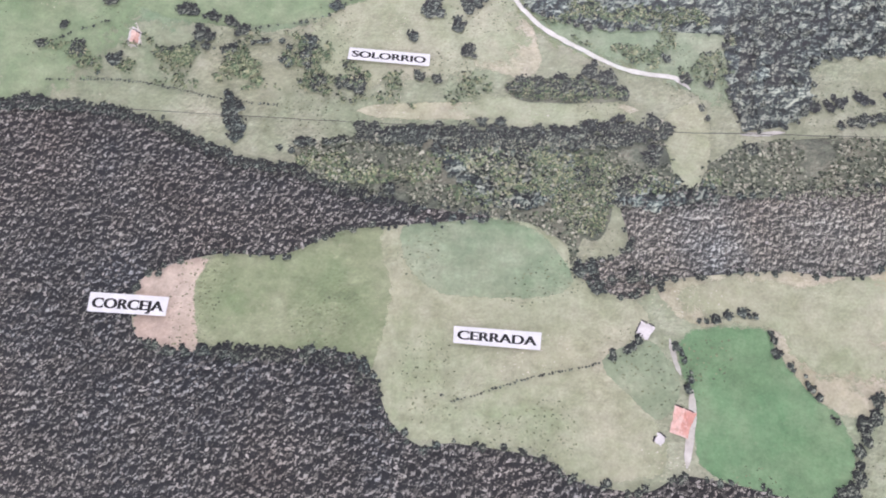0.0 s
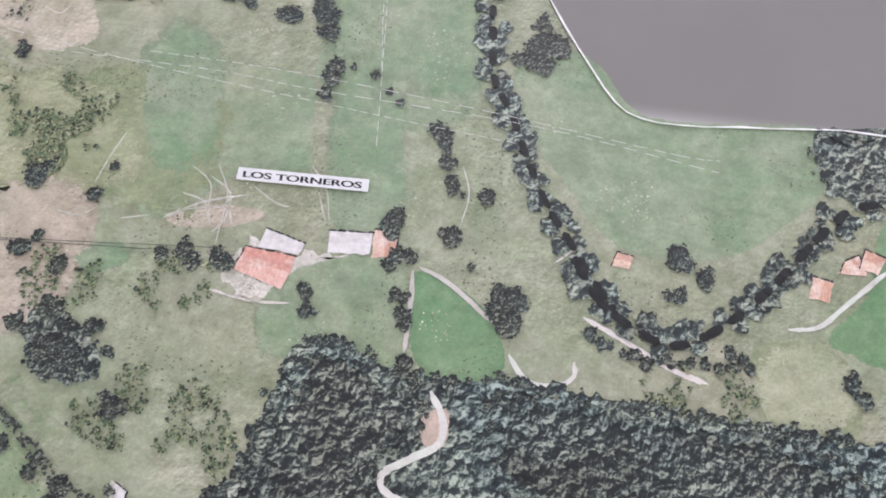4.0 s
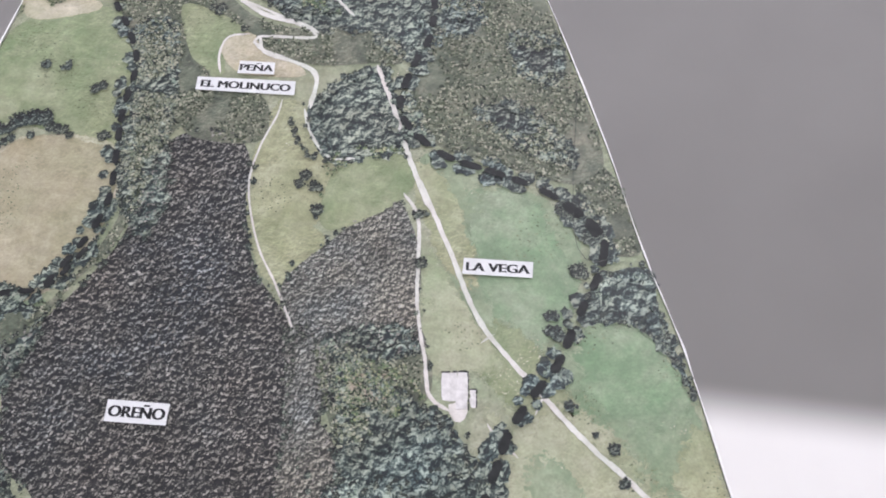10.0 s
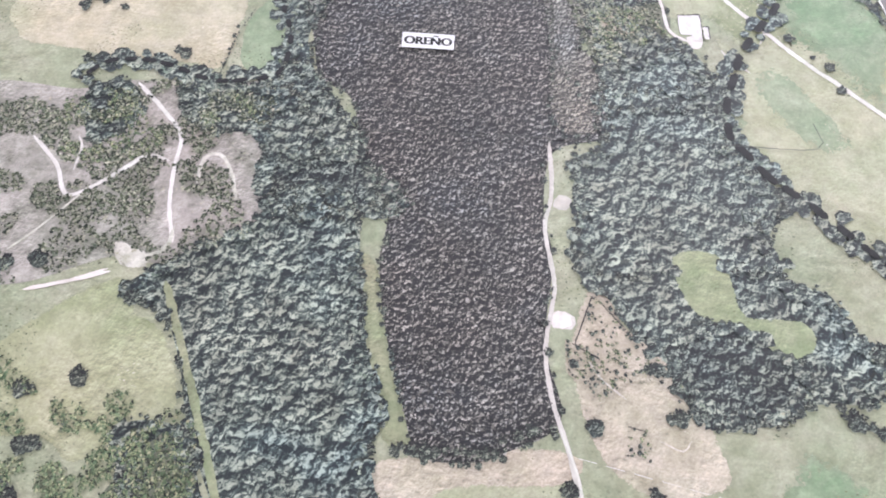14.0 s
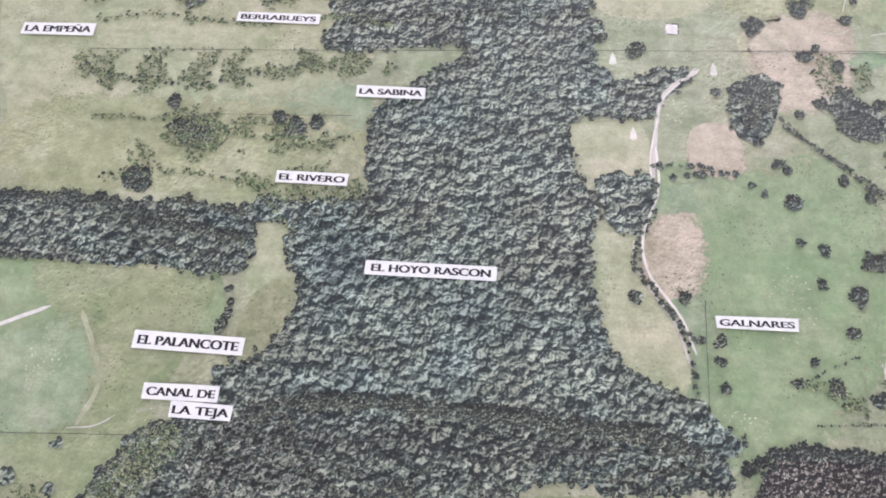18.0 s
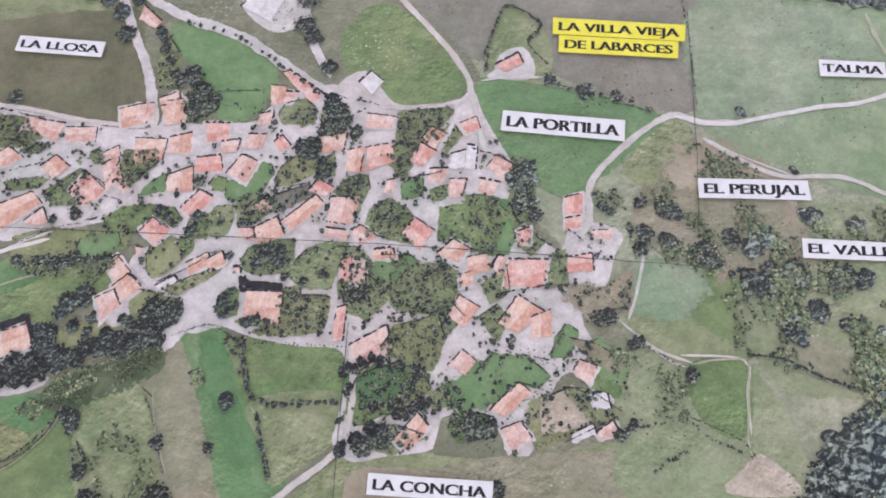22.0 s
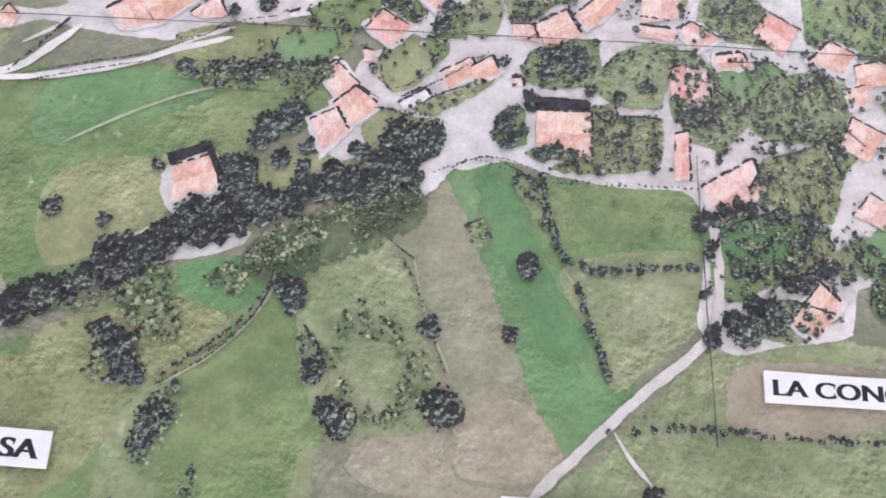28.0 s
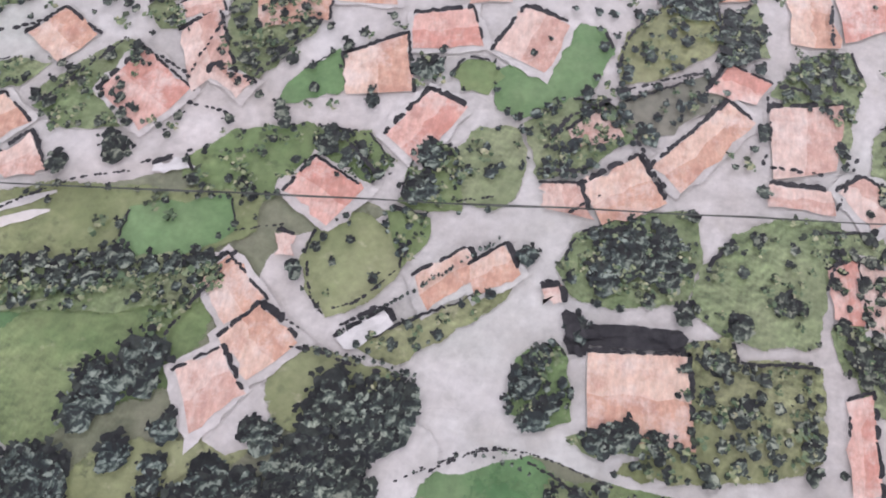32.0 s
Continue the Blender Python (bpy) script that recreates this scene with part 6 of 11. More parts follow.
wood("bush", [(-609.3, -624), (-599.4, -619.9), (-588.9, -617.6), (-583.7, -620.8), (-592.8, -632.9), (-604.4, -636.1)])
wood("bush", [(-568.7, -624.5), (-557.5, -621.3), (-549, -634.6), (-558.2, -643.3), (-565.4, -640)])
wood("wood", [(-351.8, -591.9), (-339.9, -580.3), (-323.3, -581.6), (-304.1, -574.1), (-288.1, -556.4), (-274.9, -543.8), (-257.5, -514.9), (-243.3, -509.2), (-240.2, -518.7), (-266.5, -553.7), (-282.6, -589.7), (-285.4, -605.8), (-358.4, -615.2)])
field("pinkgrey", [(-400.5, -507.5), (-387.5, -512.3), (-375.6, -517.2), (-370.4, -528.7), (-382.5, -532.2), (-390.8, -537.2), (-400.7, -542.3), (-399.9, -526.3)])
field("rock", [(47.1, -428.3), (45.7, -423.8), (49.1, -419.2), (52.2, -416.7), (53.5, -420.7), (50.8, -424.1)])
field("rock", [(56.1, -423.4), (59.7, -420.9), (60.4, -427.3), (57.7, -427.6)])
field("rock", [(33.9, -436.8), (36.6, -434.1), (40.6, -432), (44.1, -436.1), (41.3, -439.8), (36.8, -439.6)])
field("rock", [(41.8, -389.1), (44.2, -387), (46.9, -389.5), (44.3, -392.8)])
field("rock", [(16.4, -458), (19.6, -457.2), (21.1, -465.7), (18.9, -466.5)])
wood("bush", [(17.2, -465.3), (83.6, -452.8), (95.4, -464.1), (69.3, -471.1), (19.3, -474.1)])
wood("bush", [(24.3, -466.2), (60.9, -461.4), (85.8, -468.9), (63.6, -477.1), (35.7, -471.9)])
wood("bush", [(50.1, -399), (65.9, -405.4), (60.1, -414.6), (47.9, -407.9)])
wood("bush", [(112.8, -469), (135.9, -462.4), (159.7, -466.4), (136.9, -478.1), (113.8, -479.3)])
wood("thicket", [(161.3, -466.2), (186.5, -461.2), (203.3, -464.3), (203.1, -467.8), (169.8, -472.1)])
wood("bush", [(88.2, -506.1), (144.6, -501.6), (184.3, -489.9), (186, -516.7), (162.2, -517.3), (113.8, -514.3)])
wood("thicket", [(172.3, -493.7), (202.9, -494.6), (203.3, -503.6), (198.3, -523.9), (188.3, -520.8), (177.5, -508.9)])
field("pale", [(-371.4, -289.6), (-195.8, -288.5), (-193.6, -328.8), (-235.5, -373.3), (-226.9, -399), (-234, -417.4), (-323, -422)])
field("green", [(-256.9, -355.9), (-198.9, -352.7), (-198.8, -377.5), (-230.4, -394.2), (-254.5, -383.5)])
field("tan", [(-207.6, 20.8), (-200, 37.6), (-183.9, 41.3), (-161.6, 37), (-156.6, 13.7), (-159.7, 0.7), (-171.5, -20.9), (-214.9, -31.2), (-234.9, -7.8), (-221.5, -0.1)])
field("rock", [(3.3, 70.9), (22.7, 70.8), (23.3, 56.7), (5.4, 61.2)])
field("bright", [(-202.1, 191.6), (-197.9, 193.5), (-192.7, 186.7), (-191.6, 179.4), (-197.9, 182.6)])
field("bright", [(-8, 161.4), (-2.4, 160.9), (-1.7, 153.7), (-7.4, 155.4)])
field("bright", [(19.7, 70), (23.8, 69.7), (23.4, 60.2), (18.7, 63.6)])
field("rock", [(-23.9, 190.2), (-11.1, 177.2), (-8.6, 168.1), (-18.6, 179.5)])
bare("heath_bed", [(-199.7, -129.3), (-193.5, -127.2), (-182, -138.8), (-168.3, -152.2), (-178.3, -155.9), (-185.2, -144.3)])
clearing("rock", [(-223.8, -173.8), (-211.2, -177.4), (-212.1, -181.7), (-219.5, -181.4)])
bare("heath_bed", [(-282.1, -131.9), (-268.7, -131.5), (-255.9, -143.1), (-264.4, -144.2), (-279.9, -138.3)])
field("bright", [(-77.3, -234.5), (-77.2, -223.5), (-74.9, -234.2)])
field("bright", [(-89.9, -328.7), (-88.7, -322.5), (-86.7, -328.3)])
field("bright", [(-45.9, -330.9), (-44.5, -324.3), (-42.7, -330.4)])
field("bright", [(-79.6, -367.2), (-78.4, -361.3), (-76.5, -366.8)])
field("bright", [(-63.3, -182.4), (-58.6, -181), (-55.9, -185.7), (-62.2, -187.5)])
wood("bush", [(-72.1, 43.3), (-53.5, 47.8), (-48.4, 34.8), (-57.9, 25), (-70.2, 25.7)])
wood("bush", [(-231, 146.2), (-209.5, 177.8), (-194.4, 157.1), (-197.4, 129.3), (-214.4, 104.3), (-221.9, 106.1)])
wood("bush", [(-152.4, 143.9), (-126.3, 132.3), (-97.5, 130), (-82.3, 120.5), (-116.1, 127.7), (-141.3, 136.3)])
wood("bush", [(90.6, -503.1), (122.3, -499.9), (158.9, -493.6), (229.6, -489.6), (228.7, -502.5), (108.2, -517.4)])
wood("bush", [(-385.3, -533.9), (-374, -532.5), (-373.6, -543.9), (-383.5, -545.1)])
wood("bush", [(-431.1, -529.6), (-406.4, -528.6), (-400.8, -541.5), (-417.9, -545.5), (-430.5, -539.3)])
wood("bush", [(-401.5, -511.8), (-388.9, -514.4), (-388.9, -522.5), (-399.5, -521.7)])
wood("pine", [(-76.2, -548.7), (-68.7, -539.3), (-54.3, -526.7), (-39.6, -525), (-43.2, -567.5), (-57, -567.1), (-69.6, -556.3)])
field("green", [(84.4, -316.1), (114.7, -308), (121.5, -341.4), (104.5, -341.5), (91.8, -334.8), (76, -332.6)])
field("vale", [(234.2, -322.6), (260.2, -323.4), (262.6, -347.3), (238.7, -346.3), (235.4, -337)])
wood("bush", [(35, -352.6), (61.9, -355.2), (77, -373), (65, -383.9), (43.2, -369.5)])
wood("bush", [(197.1, -337.8), (225.5, -330), (233.1, -345.4), (207, -348.7)])
wood("bush", [(23.3, -364.2), (45.8, -365.3), (45.2, -377), (30.6, -376.9)])
field("green", [(-404.1, -457.7), (-373, -451.1), (-367.8, -492.3), (-385.8, -498.9), (-397.4, -497.6)])
wood("mottle", [(-587.5, -615.5), (-577.9, -607.4), (-565.9, -599.7), (-556.9, -596), (-556.7, -601.7), (-564.8, -607.7), (-576.6, -615.1), (-584.3, -618)])
wood("mottle", [(-587.7, -614.6), (-585.4, -612.3), (-580.7, -612.7), (-581.6, -617.7)])
wood("bush", [(-26.9, -256.3), (-2, -249.3), (15, -262.5), (6.2, -285.7), (-13.6, -288.1)])
wood("bush", [(-5.2, -321), (17.7, -315), (23.3, -333.5), (2.1, -337.5)])
wood("bush", [(34.9, -319.5), (55, -313.9), (57.5, -329.5), (39.1, -333.2)])
wood("bush", [(-257.7, -106.9), (-232.4, -108.2), (-216.8, -131.5), (-233.2, -141.4), (-260.2, -132.7)])
wood("bush", [(-213.8, -101.6), (-190.8, -103.2), (-185.6, -115.3), (-200, -121.3)])
wood("wood", [(-168.5, 101.6), (-155, 108.8), (-144.9, 80.7), (-140.4, 46.9), (-134.3, 16.2), (-139.7, 3), (-150.3, 14.4), (-158.1, 44.8), (-161.2, 73.6)])
wood("wood", [(-127.5, 139.5), (-102.9, 135.2), (-82.6, 123.3), (-101.1, 121), (-115.7, 124.9)])

tint("teal", [(10.2, -424.6), (19.8, -415.5), (34.8, -413.4), (51.1, -430.2), (45.5, -447.4), (24.0, -454.5), (7.5, -438.3)])
tint("pale", [(87.8, -439.1), (116.2, -424.9), (143.9, -417.5), (155.3, -422.6), (164.3, -444.8), (144.1, -462.9), (112.7, -469.8), (91.4, -468.7)])
tint("vale", [(157.3, -416.4), (165.0, -417.3), (185.8, -422.9), (213.1, -426.6), (242.9, -419.9), (240.6, -449.5), (225.1, -455.6), (199.0, -451.3), (175.8, -442.4), (163.8, -431.8)])
tint("teal", [(87.1, -244.0), (107.0, -239.0), (111.3, -262.4), (114.6, -296.1), (97.2, -296.1)])
tint("vale", [(-8.7, -258.8), (29.9, -242.5), (47.0, -261.2), (49.0, -288.4), (31.0, -298.1), (7.7, -286.9)])
tint("teal", [(74.6, -329.3), (88.8, -326.5), (95.2, -340.6), (80.6, -343.7)])
tint("pale", [(234.7, -328.8), (247.2, -319.6), (261.7, -325.3), (261.7, -341.8), (246.5, -348.5), (236.1, -343.0)])
tint("teal", [(19.5, -238.6), (30.1, -227.0), (43.8, -241.4), (46.6, -271.7), (38.4, -283.5), (27.4, -275.9)])
tint("teal", [(88.2, -247.6), (102.4, -247.7), (106.2, -275.2), (92.2, -278.7)])
tint("teal", [(83.6, -196.4), (91.2, -176.4), (112.2, -172.1), (128.7, -190.4), (135.6, -219.5), (134.6, -237.8), (109.6, -239.0), (92.8, -233.2), (81.4, -218.2)])
tint("pinkgrey", [(-19.5, -302.8), (-2.7, -296.6), (7.5, -304.6), (11.5, -322.2), (-3.0, -335.0), (-18.2, -325.7), (-24.2, -313.4)])
tint("yellow", [(-45.0, -266.3), (-31.1, -253.0), (1.8, -256.6), (21.7, -276.6), (16.3, -291.5), (-16.4, -295.5), (-36.9, -294.5)])
tint("teal", [(31.7, -18.3), (50.6, -10.6), (61.7, -24.1), (68.3, -40.1), (52.1, -49.3), (35.1, -39.8)])
tint("teal", [(-14.5, 33.4), (0.7, 42.6), (19.6, 16.9), (25.0, -9.0), (10.7, -18.6), (-8.5, -0.5)])
tint("pale", [(3.9, -58.0), (31.8, -47.4), (57.3, -71.1), (96.4, -105.6), (95.9, -134.1), (59.3, -131.3), (28.4, -112.3), (5.3, -90.8)])
tint("vale", [(-10.6, -19.4), (10.2, -20.3), (25.7, -37.9), (16.3, -47.4), (-2.4, -39.3)])
clearing("vale", [(-70.7, 37.0), (-59.1, 49.2), (-43.4, 51.3), (-40.2, 38.4), (-51.0, 26.6), (-65.0, 17.2), (-72.8, 23.7)])
tint("talma", [(-49.5, -390.6), (-19.7, -381.4), (14.5, -376.5), (15.7, -448.4), (-11.5, -494.6), (-35.5, -503.4), (-44.0, -468.2), (-46.4, -436.0)])
tint("pale", [(-371.5, -329.2), (-313.7, -317.7), (-257.8, -323.1), (-214.1, -329.2), (-212.9, -351.1), (-249.7, -360.4), (-311.9, -362.9), (-359.8, -363.9)])
tint("yellow", [(-354.8, -378.9), (-300.0, -367.9), (-248.4, -366.4), (-201.8, -371.1), (-199.5, -399.4), (-229.7, -407.7), (-288.3, -410.5), (-343.3, -412.9)])
tint("green", [(-391.1, -458.1), (-355.5, -451.3), (-343.4, -474.0), (-368.8, -486.5), (-390.5, -486.8)])
tint("vsoil", [(-406.1, -509.0), (-390.5, -509.3), (-371.8, -524.1), (-367.0, -545.7), (-385.1, -553.8), (-402.9, -542.2), (-410.2, -522.5)])
wood("bush", [(-407.4, -511.4), (-383.9, -512.8), (-368.7, -538.0), (-372.7, -552.3), (-396.4, -545.4), (-409.2, -532.8)])
wood("bush", [(-375.0, -550.6), (-329.3, -543.0), (-294.2, -536.7), (-277.9, -555.6), (-309.2, -581.0), (-341.3, -591.9), (-358.3, -576.6)])
wood("bush", [(-413.7, -543.6), (-374.5, -552.5), (-356.4, -569.1), (-367.7, -581.3), (-390.8, -573.4)])
wood("bush", [(161.7, -421.3), (185.8, -423.7), (213.0, -428.0), (242.7, -422.8), (241.0, -444.4), (218.7, -452.2), (195.8, -447.4), (174.1, -439.2)])
wood("bush", [(-12.8, -468.5), (19.7, -468.3), (55.2, -465.5), (90.9, -464.8), (92.3, -476.4), (57.8, -481.0), (15.3, -480.8)])
wood("gloom", [(-22.7, -190.8), (-7.9, -179.1), (11.6, -181.2), (26.9, -194.8), (23.1, -207.4), (2.3, -214.8), (-13.4, -209.2)])
wood("bush", [(-76.0, 43.1), (-63.7, 54.6), (-44.3, 59.4), (-39.5, 42.4), (-57.8, 23.6), (-71.8, 15.0)])
wood("gloom", [(243.8, -428.7), (262.9, -419.8), (284.9, -413.1), (303.8, -410.8), (302.8, -426.7), (273.0, -441.8), (267.3, -456.1), (247.8, -467.7), (243.3, -454.1)])
wood("gloom", [(141.8, -495.5), (163.9, -490.6), (184.3, -491.1), (188.2, -504.3), (173.9, -514.9), (153.9, -514.0)])
wood("gloom", [(203.3, -504.8), (221.1, -498.1), (236.2, -495.2), (238.2, -504.4), (221.4, -509.3), (205.5, -510.0)])
wood("gloom", [(74.6, -400.9), (80.9, -372.5), (94.7, -337.7), (122.8, -347.3), (131.4, -360.3), (117.9, -375.4), (145.3, -392.3), (145.9, -411.4), (108.0, -410.8)])
wood("gloom", [(153.0, -348.3), (194.2, -347.1), (231.6, -351.5), (264.6, -361.0), (238.6, -389.9), (196.2, -387.9), (159.7, -377.7)])
clearing("pale", [(223.2, -481.8), (234.0, -473.4), (235.5, -487.3), (231.6, -499.8), (225.1, -498.3)])
tint("green", [(167.6, -432.8), (202.0, -425.9), (241.2, -423.7), (243.3, -446.7), (243.3, -465.1), (230.7, -460.6), (213.8, -454.0), (192.2, -446.6), (176.8, -440.7)])
wood("bush", [(171.8, -430.9), (202.0, -425.9), (241.2, -426.4), (242.2, -464.1), (228.6, -455.9), (207.3, -451.0), (185.5, -441.0)])
tint("pale", [(222.5, -542.8), (243.5, -535.4), (270.3, -534.3), (295.8, -529.2), (293.8, -561.3), (269.4, -562.2), (258.5, -549.8), (232.1, -548.9)])
tint("pale", [(147.9, -475.4), (172.6, -470.5), (206.0, -470.8), (204.2, -478.7), (173.5, -482.4), (146.7, -483.7)])
tint("yellow", [(-40.6, 47.6), (-28.6, 44.4), (-16.8, 21.7), (-10.3, 2.6), (-19.3, 1.5), (-33.1, 25.6)])
tint("pale", [(-32.9, 13.9), (-23.8, 3.7), (-8.4, -18.7), (1.9, -32.8), (-25.9, -36.2), (-28.2, -13.2)])
tint("pale", [(9.1, -60.8), (28.3, -49.1), (40.0, -57.1), (41.9, -79.2), (25.3, -89.7), (10.1, -83.1)])
wood("gloom", [(-254.9, -108.8), (-241.2, -100.4), (-231.4, -108.1), (-231.0, -118.7), (-237.9, -127.9), (-246.8, -131.0)])
wood("wood", [(-216.5, -99.7), (-192.4, -97.2), (-174.0, -96.7), (-160.3, -112.3), (-162.1, -130.8), (-176.8, -126.6), (-186.5, -119.6), (-202.2, -120.5), (-215.3, -110.4)])
wood("gloom", [(-178.2, -128.8), (-162.6, -128.9), (-144.4, -122.7), (-132.6, -144.6), (-171.2, -149.2)])
wood("gloom", [(-240.6, -505.7), (-215.8, -498.6), (-197.0, -493.9), (-149.4, -494.8), (-107.3, -494.5), (-70.2, -493.7), (-47.8, -498.6), (-40.0, -511.9), (-97.8, -512.3), (-137.6, -522.8), (-233.8, -533.5)])
wood("wood", [(-239.3, -416.2), (-224.7, -410.5), (-198.2, -410.2), (-189.4, -405.3), (-184.8, -419.5), (-209.5, -427.1), (-219.2, -420.2), (-234.4, -422.2)])
tint("green", [(14.8, -70.1), (24.4, -64.4), (39.6, -82.1), (48.0, -93.6), (36.6, -97.1), (22.0, -84.4)])
tint("green", [(-323.9, -485.5), (-292.1, -474.7), (-283.7, -500.5), (-288.0, -513.7), (-313.6, -516.9)])

field("rock", [(-665.0, -507.3), (-660.5, -500.1), (-654.8, -503.9), (-655.2, -512.8), (-661.2, -516.8), (-666.1, -511.9)])
field("rock", [(-654.0, -508.2), (-649.4, -506.6), (-647.7, -514.1), (-650.4, -517.7)])
field("rock", [(-633.8, -529.6), (-629.9, -530.2), (-625.3, -534.9), (-629.3, -539.5), (-632.0, -534.7)])
field("rock", [(-719.8, -598.7), (-720.5, -592.2), (-716.6, -590.7), (-715.1, -594.9), (-716.3, -601.5)])
field("rock", [(-705.1, -606.6), (-703.5, -604.9), (-700.5, -606.1), (-700.9, -609.3), (-703.1, -610.6)])
field("rock", [(-709.8, -628.0), (-706.8, -626.2), (-702.4, -627.7), (-702.3, -631.1), (-707.4, -631.8)])
field("rock", [(-679.6, -604.6), (-677.0, -602.2), (-672.3, -602.0), (-674.1, -606.1), (-678.3, -608.3)])
field("rock", [(-695.3, -600.1), (-692.9, -594.4), (-690.7, -597.4), (-692.7, -606.2), (-695.0, -613.8), (-697.3, -613.1)])
field("vsoil", [(-495.3, -631.0), (-492.5, -624.9), (-470.3, -623.2), (-467.4, -630.5), (-479.8, -635.8), (-494.1, -636.6)])
tint("vdeep", [(-546.1, -592.9), (-541.3, -590.2), (-531.8, -607.7), (-522.8, -624.6), (-526.3, -630.8), (-532.9, -619.9), (-539.9, -606.6)])
clearing("yard", [(-553.0, -586.6), (-550.8, -588.9), (-552.9, -593.7), (-556.1, -597.3), (-559.2, -593.9), (-558.5, -589.9), (-555.6, -588.2)])
clearing("volive", [(-589.1, -596.5), (-583.0, -592.5), (-575.8, -591.5), (-577.4, -594.3), (-581.7, -597.5), (-585.5, -600.0), (-588.5, -599.6)])
clearing("volive", [(-569.4, -580.5), (-565.5, -579.9), (-561.3, -582.9), (-561.6, -587.0), (-566.6, -588.0), (-569.2, -584.6)])
field("talma", [(6.3, -433.2), (16.3, -425.7), (34.2, -421.5), (81.4, -414.5), (140.4, -411.9), (101.4, -434.5), (79.7, -447.0), (40.9, -452.0), (16.2, -445.5)])
wood("bush", [(-58.0, -41.5), (-43.3, -34.7), (-28.2, -36.3), (-25.2, -50.3), (-39.6, -58.1), (-52.3, -56.3)])
wood("gloom", [(-62.2, -29.8), (-53.4, -24.8), (-32.2, -23.2), (-28.0, -30.1), (-43.0, -36.3), (-59.9, -36.9)])
tint("yellow", [(68.6, -54.0), (74.6, -46.3), (81.8, -72.3), (82.8, -82.8), (64.8, -65.8)])
wood("gloom", [(-40.8, 178.7), (-23.8, 185.6), (-10.8, 173.2), (-17.3, 157.2), (-34.6, 161.1)])
wood("gloom", [(-39.9, 137.0), (-26.0, 141.6), (-20.3, 125.4), (-29.0, 116.1), (-40.9, 120.1)])
wood("gloom", [(-8.3, 118.7), (7.7, 123.3), (17.2, 108.4), (10.7, 94.7), (-3.0, 100.8)])
wood("gloom", [(-17.6, 78.9), (-0.1, 83.4), (17.7, 68.6), (24.3, 57.6), (9.3, 58.2), (-8.2, 67.9)])

# printed roads, tracks and streams
road("track", 1.2, [(-345.3, -450.8), (-341.3, -462.3), (-333.5, -475.2), (-327, -485.7), (-322.1, -502.3), (-318.5, -516.3)])
road("track", 1.9, [(-293.1, -468.1), (-284.3, -482.7), (-277.8, -496.9), (-282, -513.9)])
road("track", 0.4, [(-582, -615.3), (-581.5, -620.5), (-584.7, -627.4), (-590.3, -634.4), (-598, -640.7)])
road("track", 0.4, [(-556.2, -609.6), (-552.7, -620.7), (-546.6, -632.5)])
road("track", 0.4, [(-527, -609.9), (-522.2, -616.9), (-519.3, -625.6), (-517, -631.5)])
road("track", 0.5, [(-628.7, -594.9), (-617.1, -586.7), (-606.5, -580.7), (-597.2, -577.2)])
road("bright", 2.0, [(158.7, -424.4), (164.5, -432.2), (173.7, -440.5), (188.1, -447.8), (202.3, -454), (212.8, -455.6), (223.4, -456.2), (229.0, -460.5)])
road("bright", 1.4, [(155.5, -408.1), (157, -415.8), (158.7, -424.4)])
road("bright", 2.0, [(141.4, -392.5), (146.1, -397.8), (150.5, -403)])
road("bright", 2.5, [(131.9, -349.1), (136.4, -356.8), (136.4, -364.8), (127.1, -371), (120.6, -375.7), (121.5, -380.4), (130.6, -384.9), (135.5, -389)])
road("bright", 1.6, [(142.1, -393.7), (146, -398.1), (149.9, -402.6)])
road("road", 1.7, [(121.6, -309.9), (122.4, -324.6), (122.1, -337.7)])
road("road", 1.7, [(123.4, -308.5), (133.6, -312.9), (149.2, -324.9)])
road("bright", 1.7, [(154.8, -334.4), (161, -342.1), (170.4, -342.9), (175.7, -339), (175.5, -334.4)])
road("bright", 1.9, [(177.6, -319.2), (192.2, -326.1), (205.5, -332.9), (217.7, -336.5)])
road("bright", 1.8, [(277.8, -290.5), (263.6, -304), (253.4, -313.3), (243.7, -315.1)])
road("road", 1.8, [(-68.9, -108.8), (-66.5, -132.2), (-68, -148.1), (-63, -171.1), (-64.5, -195.5), (-61, -214.1), (-54.5, -231.4), (-47.3, -254.4), (-42.2, -266.7)])
road("bright", 2.1, [(-38.1, 43), (-21.4, 11.2), (-7.2, -15.9), (14.1, -37.8), (34, -56.3), (46.7, -65.9), (63.1, -79), (90.4, -100.3)])
road("bright", 2.1, [(-62.6, 96.1), (-51.5, 72.6), (-42.7, 51.4), (-31.8, 29.1)])
road("bright", 1.5, [(-42.7, 35), (-35.3, 23.1), (-31.2, -11.5), (-25.4, -33.4), (-22.2, -46.3), (-13.7, -51.1)])
road("bright", 0.9, [(-98.9, 73.4), (-99.5, 64.7), (-103.2, 48.9), (-103.7, 30), (-95.1, 5.8), (-83.8, -11.9), (-74.1, -28.9)])
road("bright", 1.5, [(-87.7, 70.6), (-86.4, 82.4), (-90.1, 89.4), (-100.7, 94), (-113.8, 98.4), (-115.6, 104.4), (-91, 107.7), (-107.7, 116.6), (-126.8, 123.7)])
road("bright", 1.0, [(-57.7, -223.6), (-50.7, -240.4), (-48, -257), (-47.7, -288.6)])
road("road", 2.1, [(-50.5, -328.6), (-66.4, -345.8), (-69.3, -382.1), (-68.9, -389.6)])
road("road", 1.1, [(-76.4, -414.8), (-74.5, -428.6), (-59.9, -449.2), (-53.1, -467.4)])
road("road", 1.7, [(-398.9, -506.2), (-376.3, -516.7), (-355.3, -515), (-339.7, -520.4)])
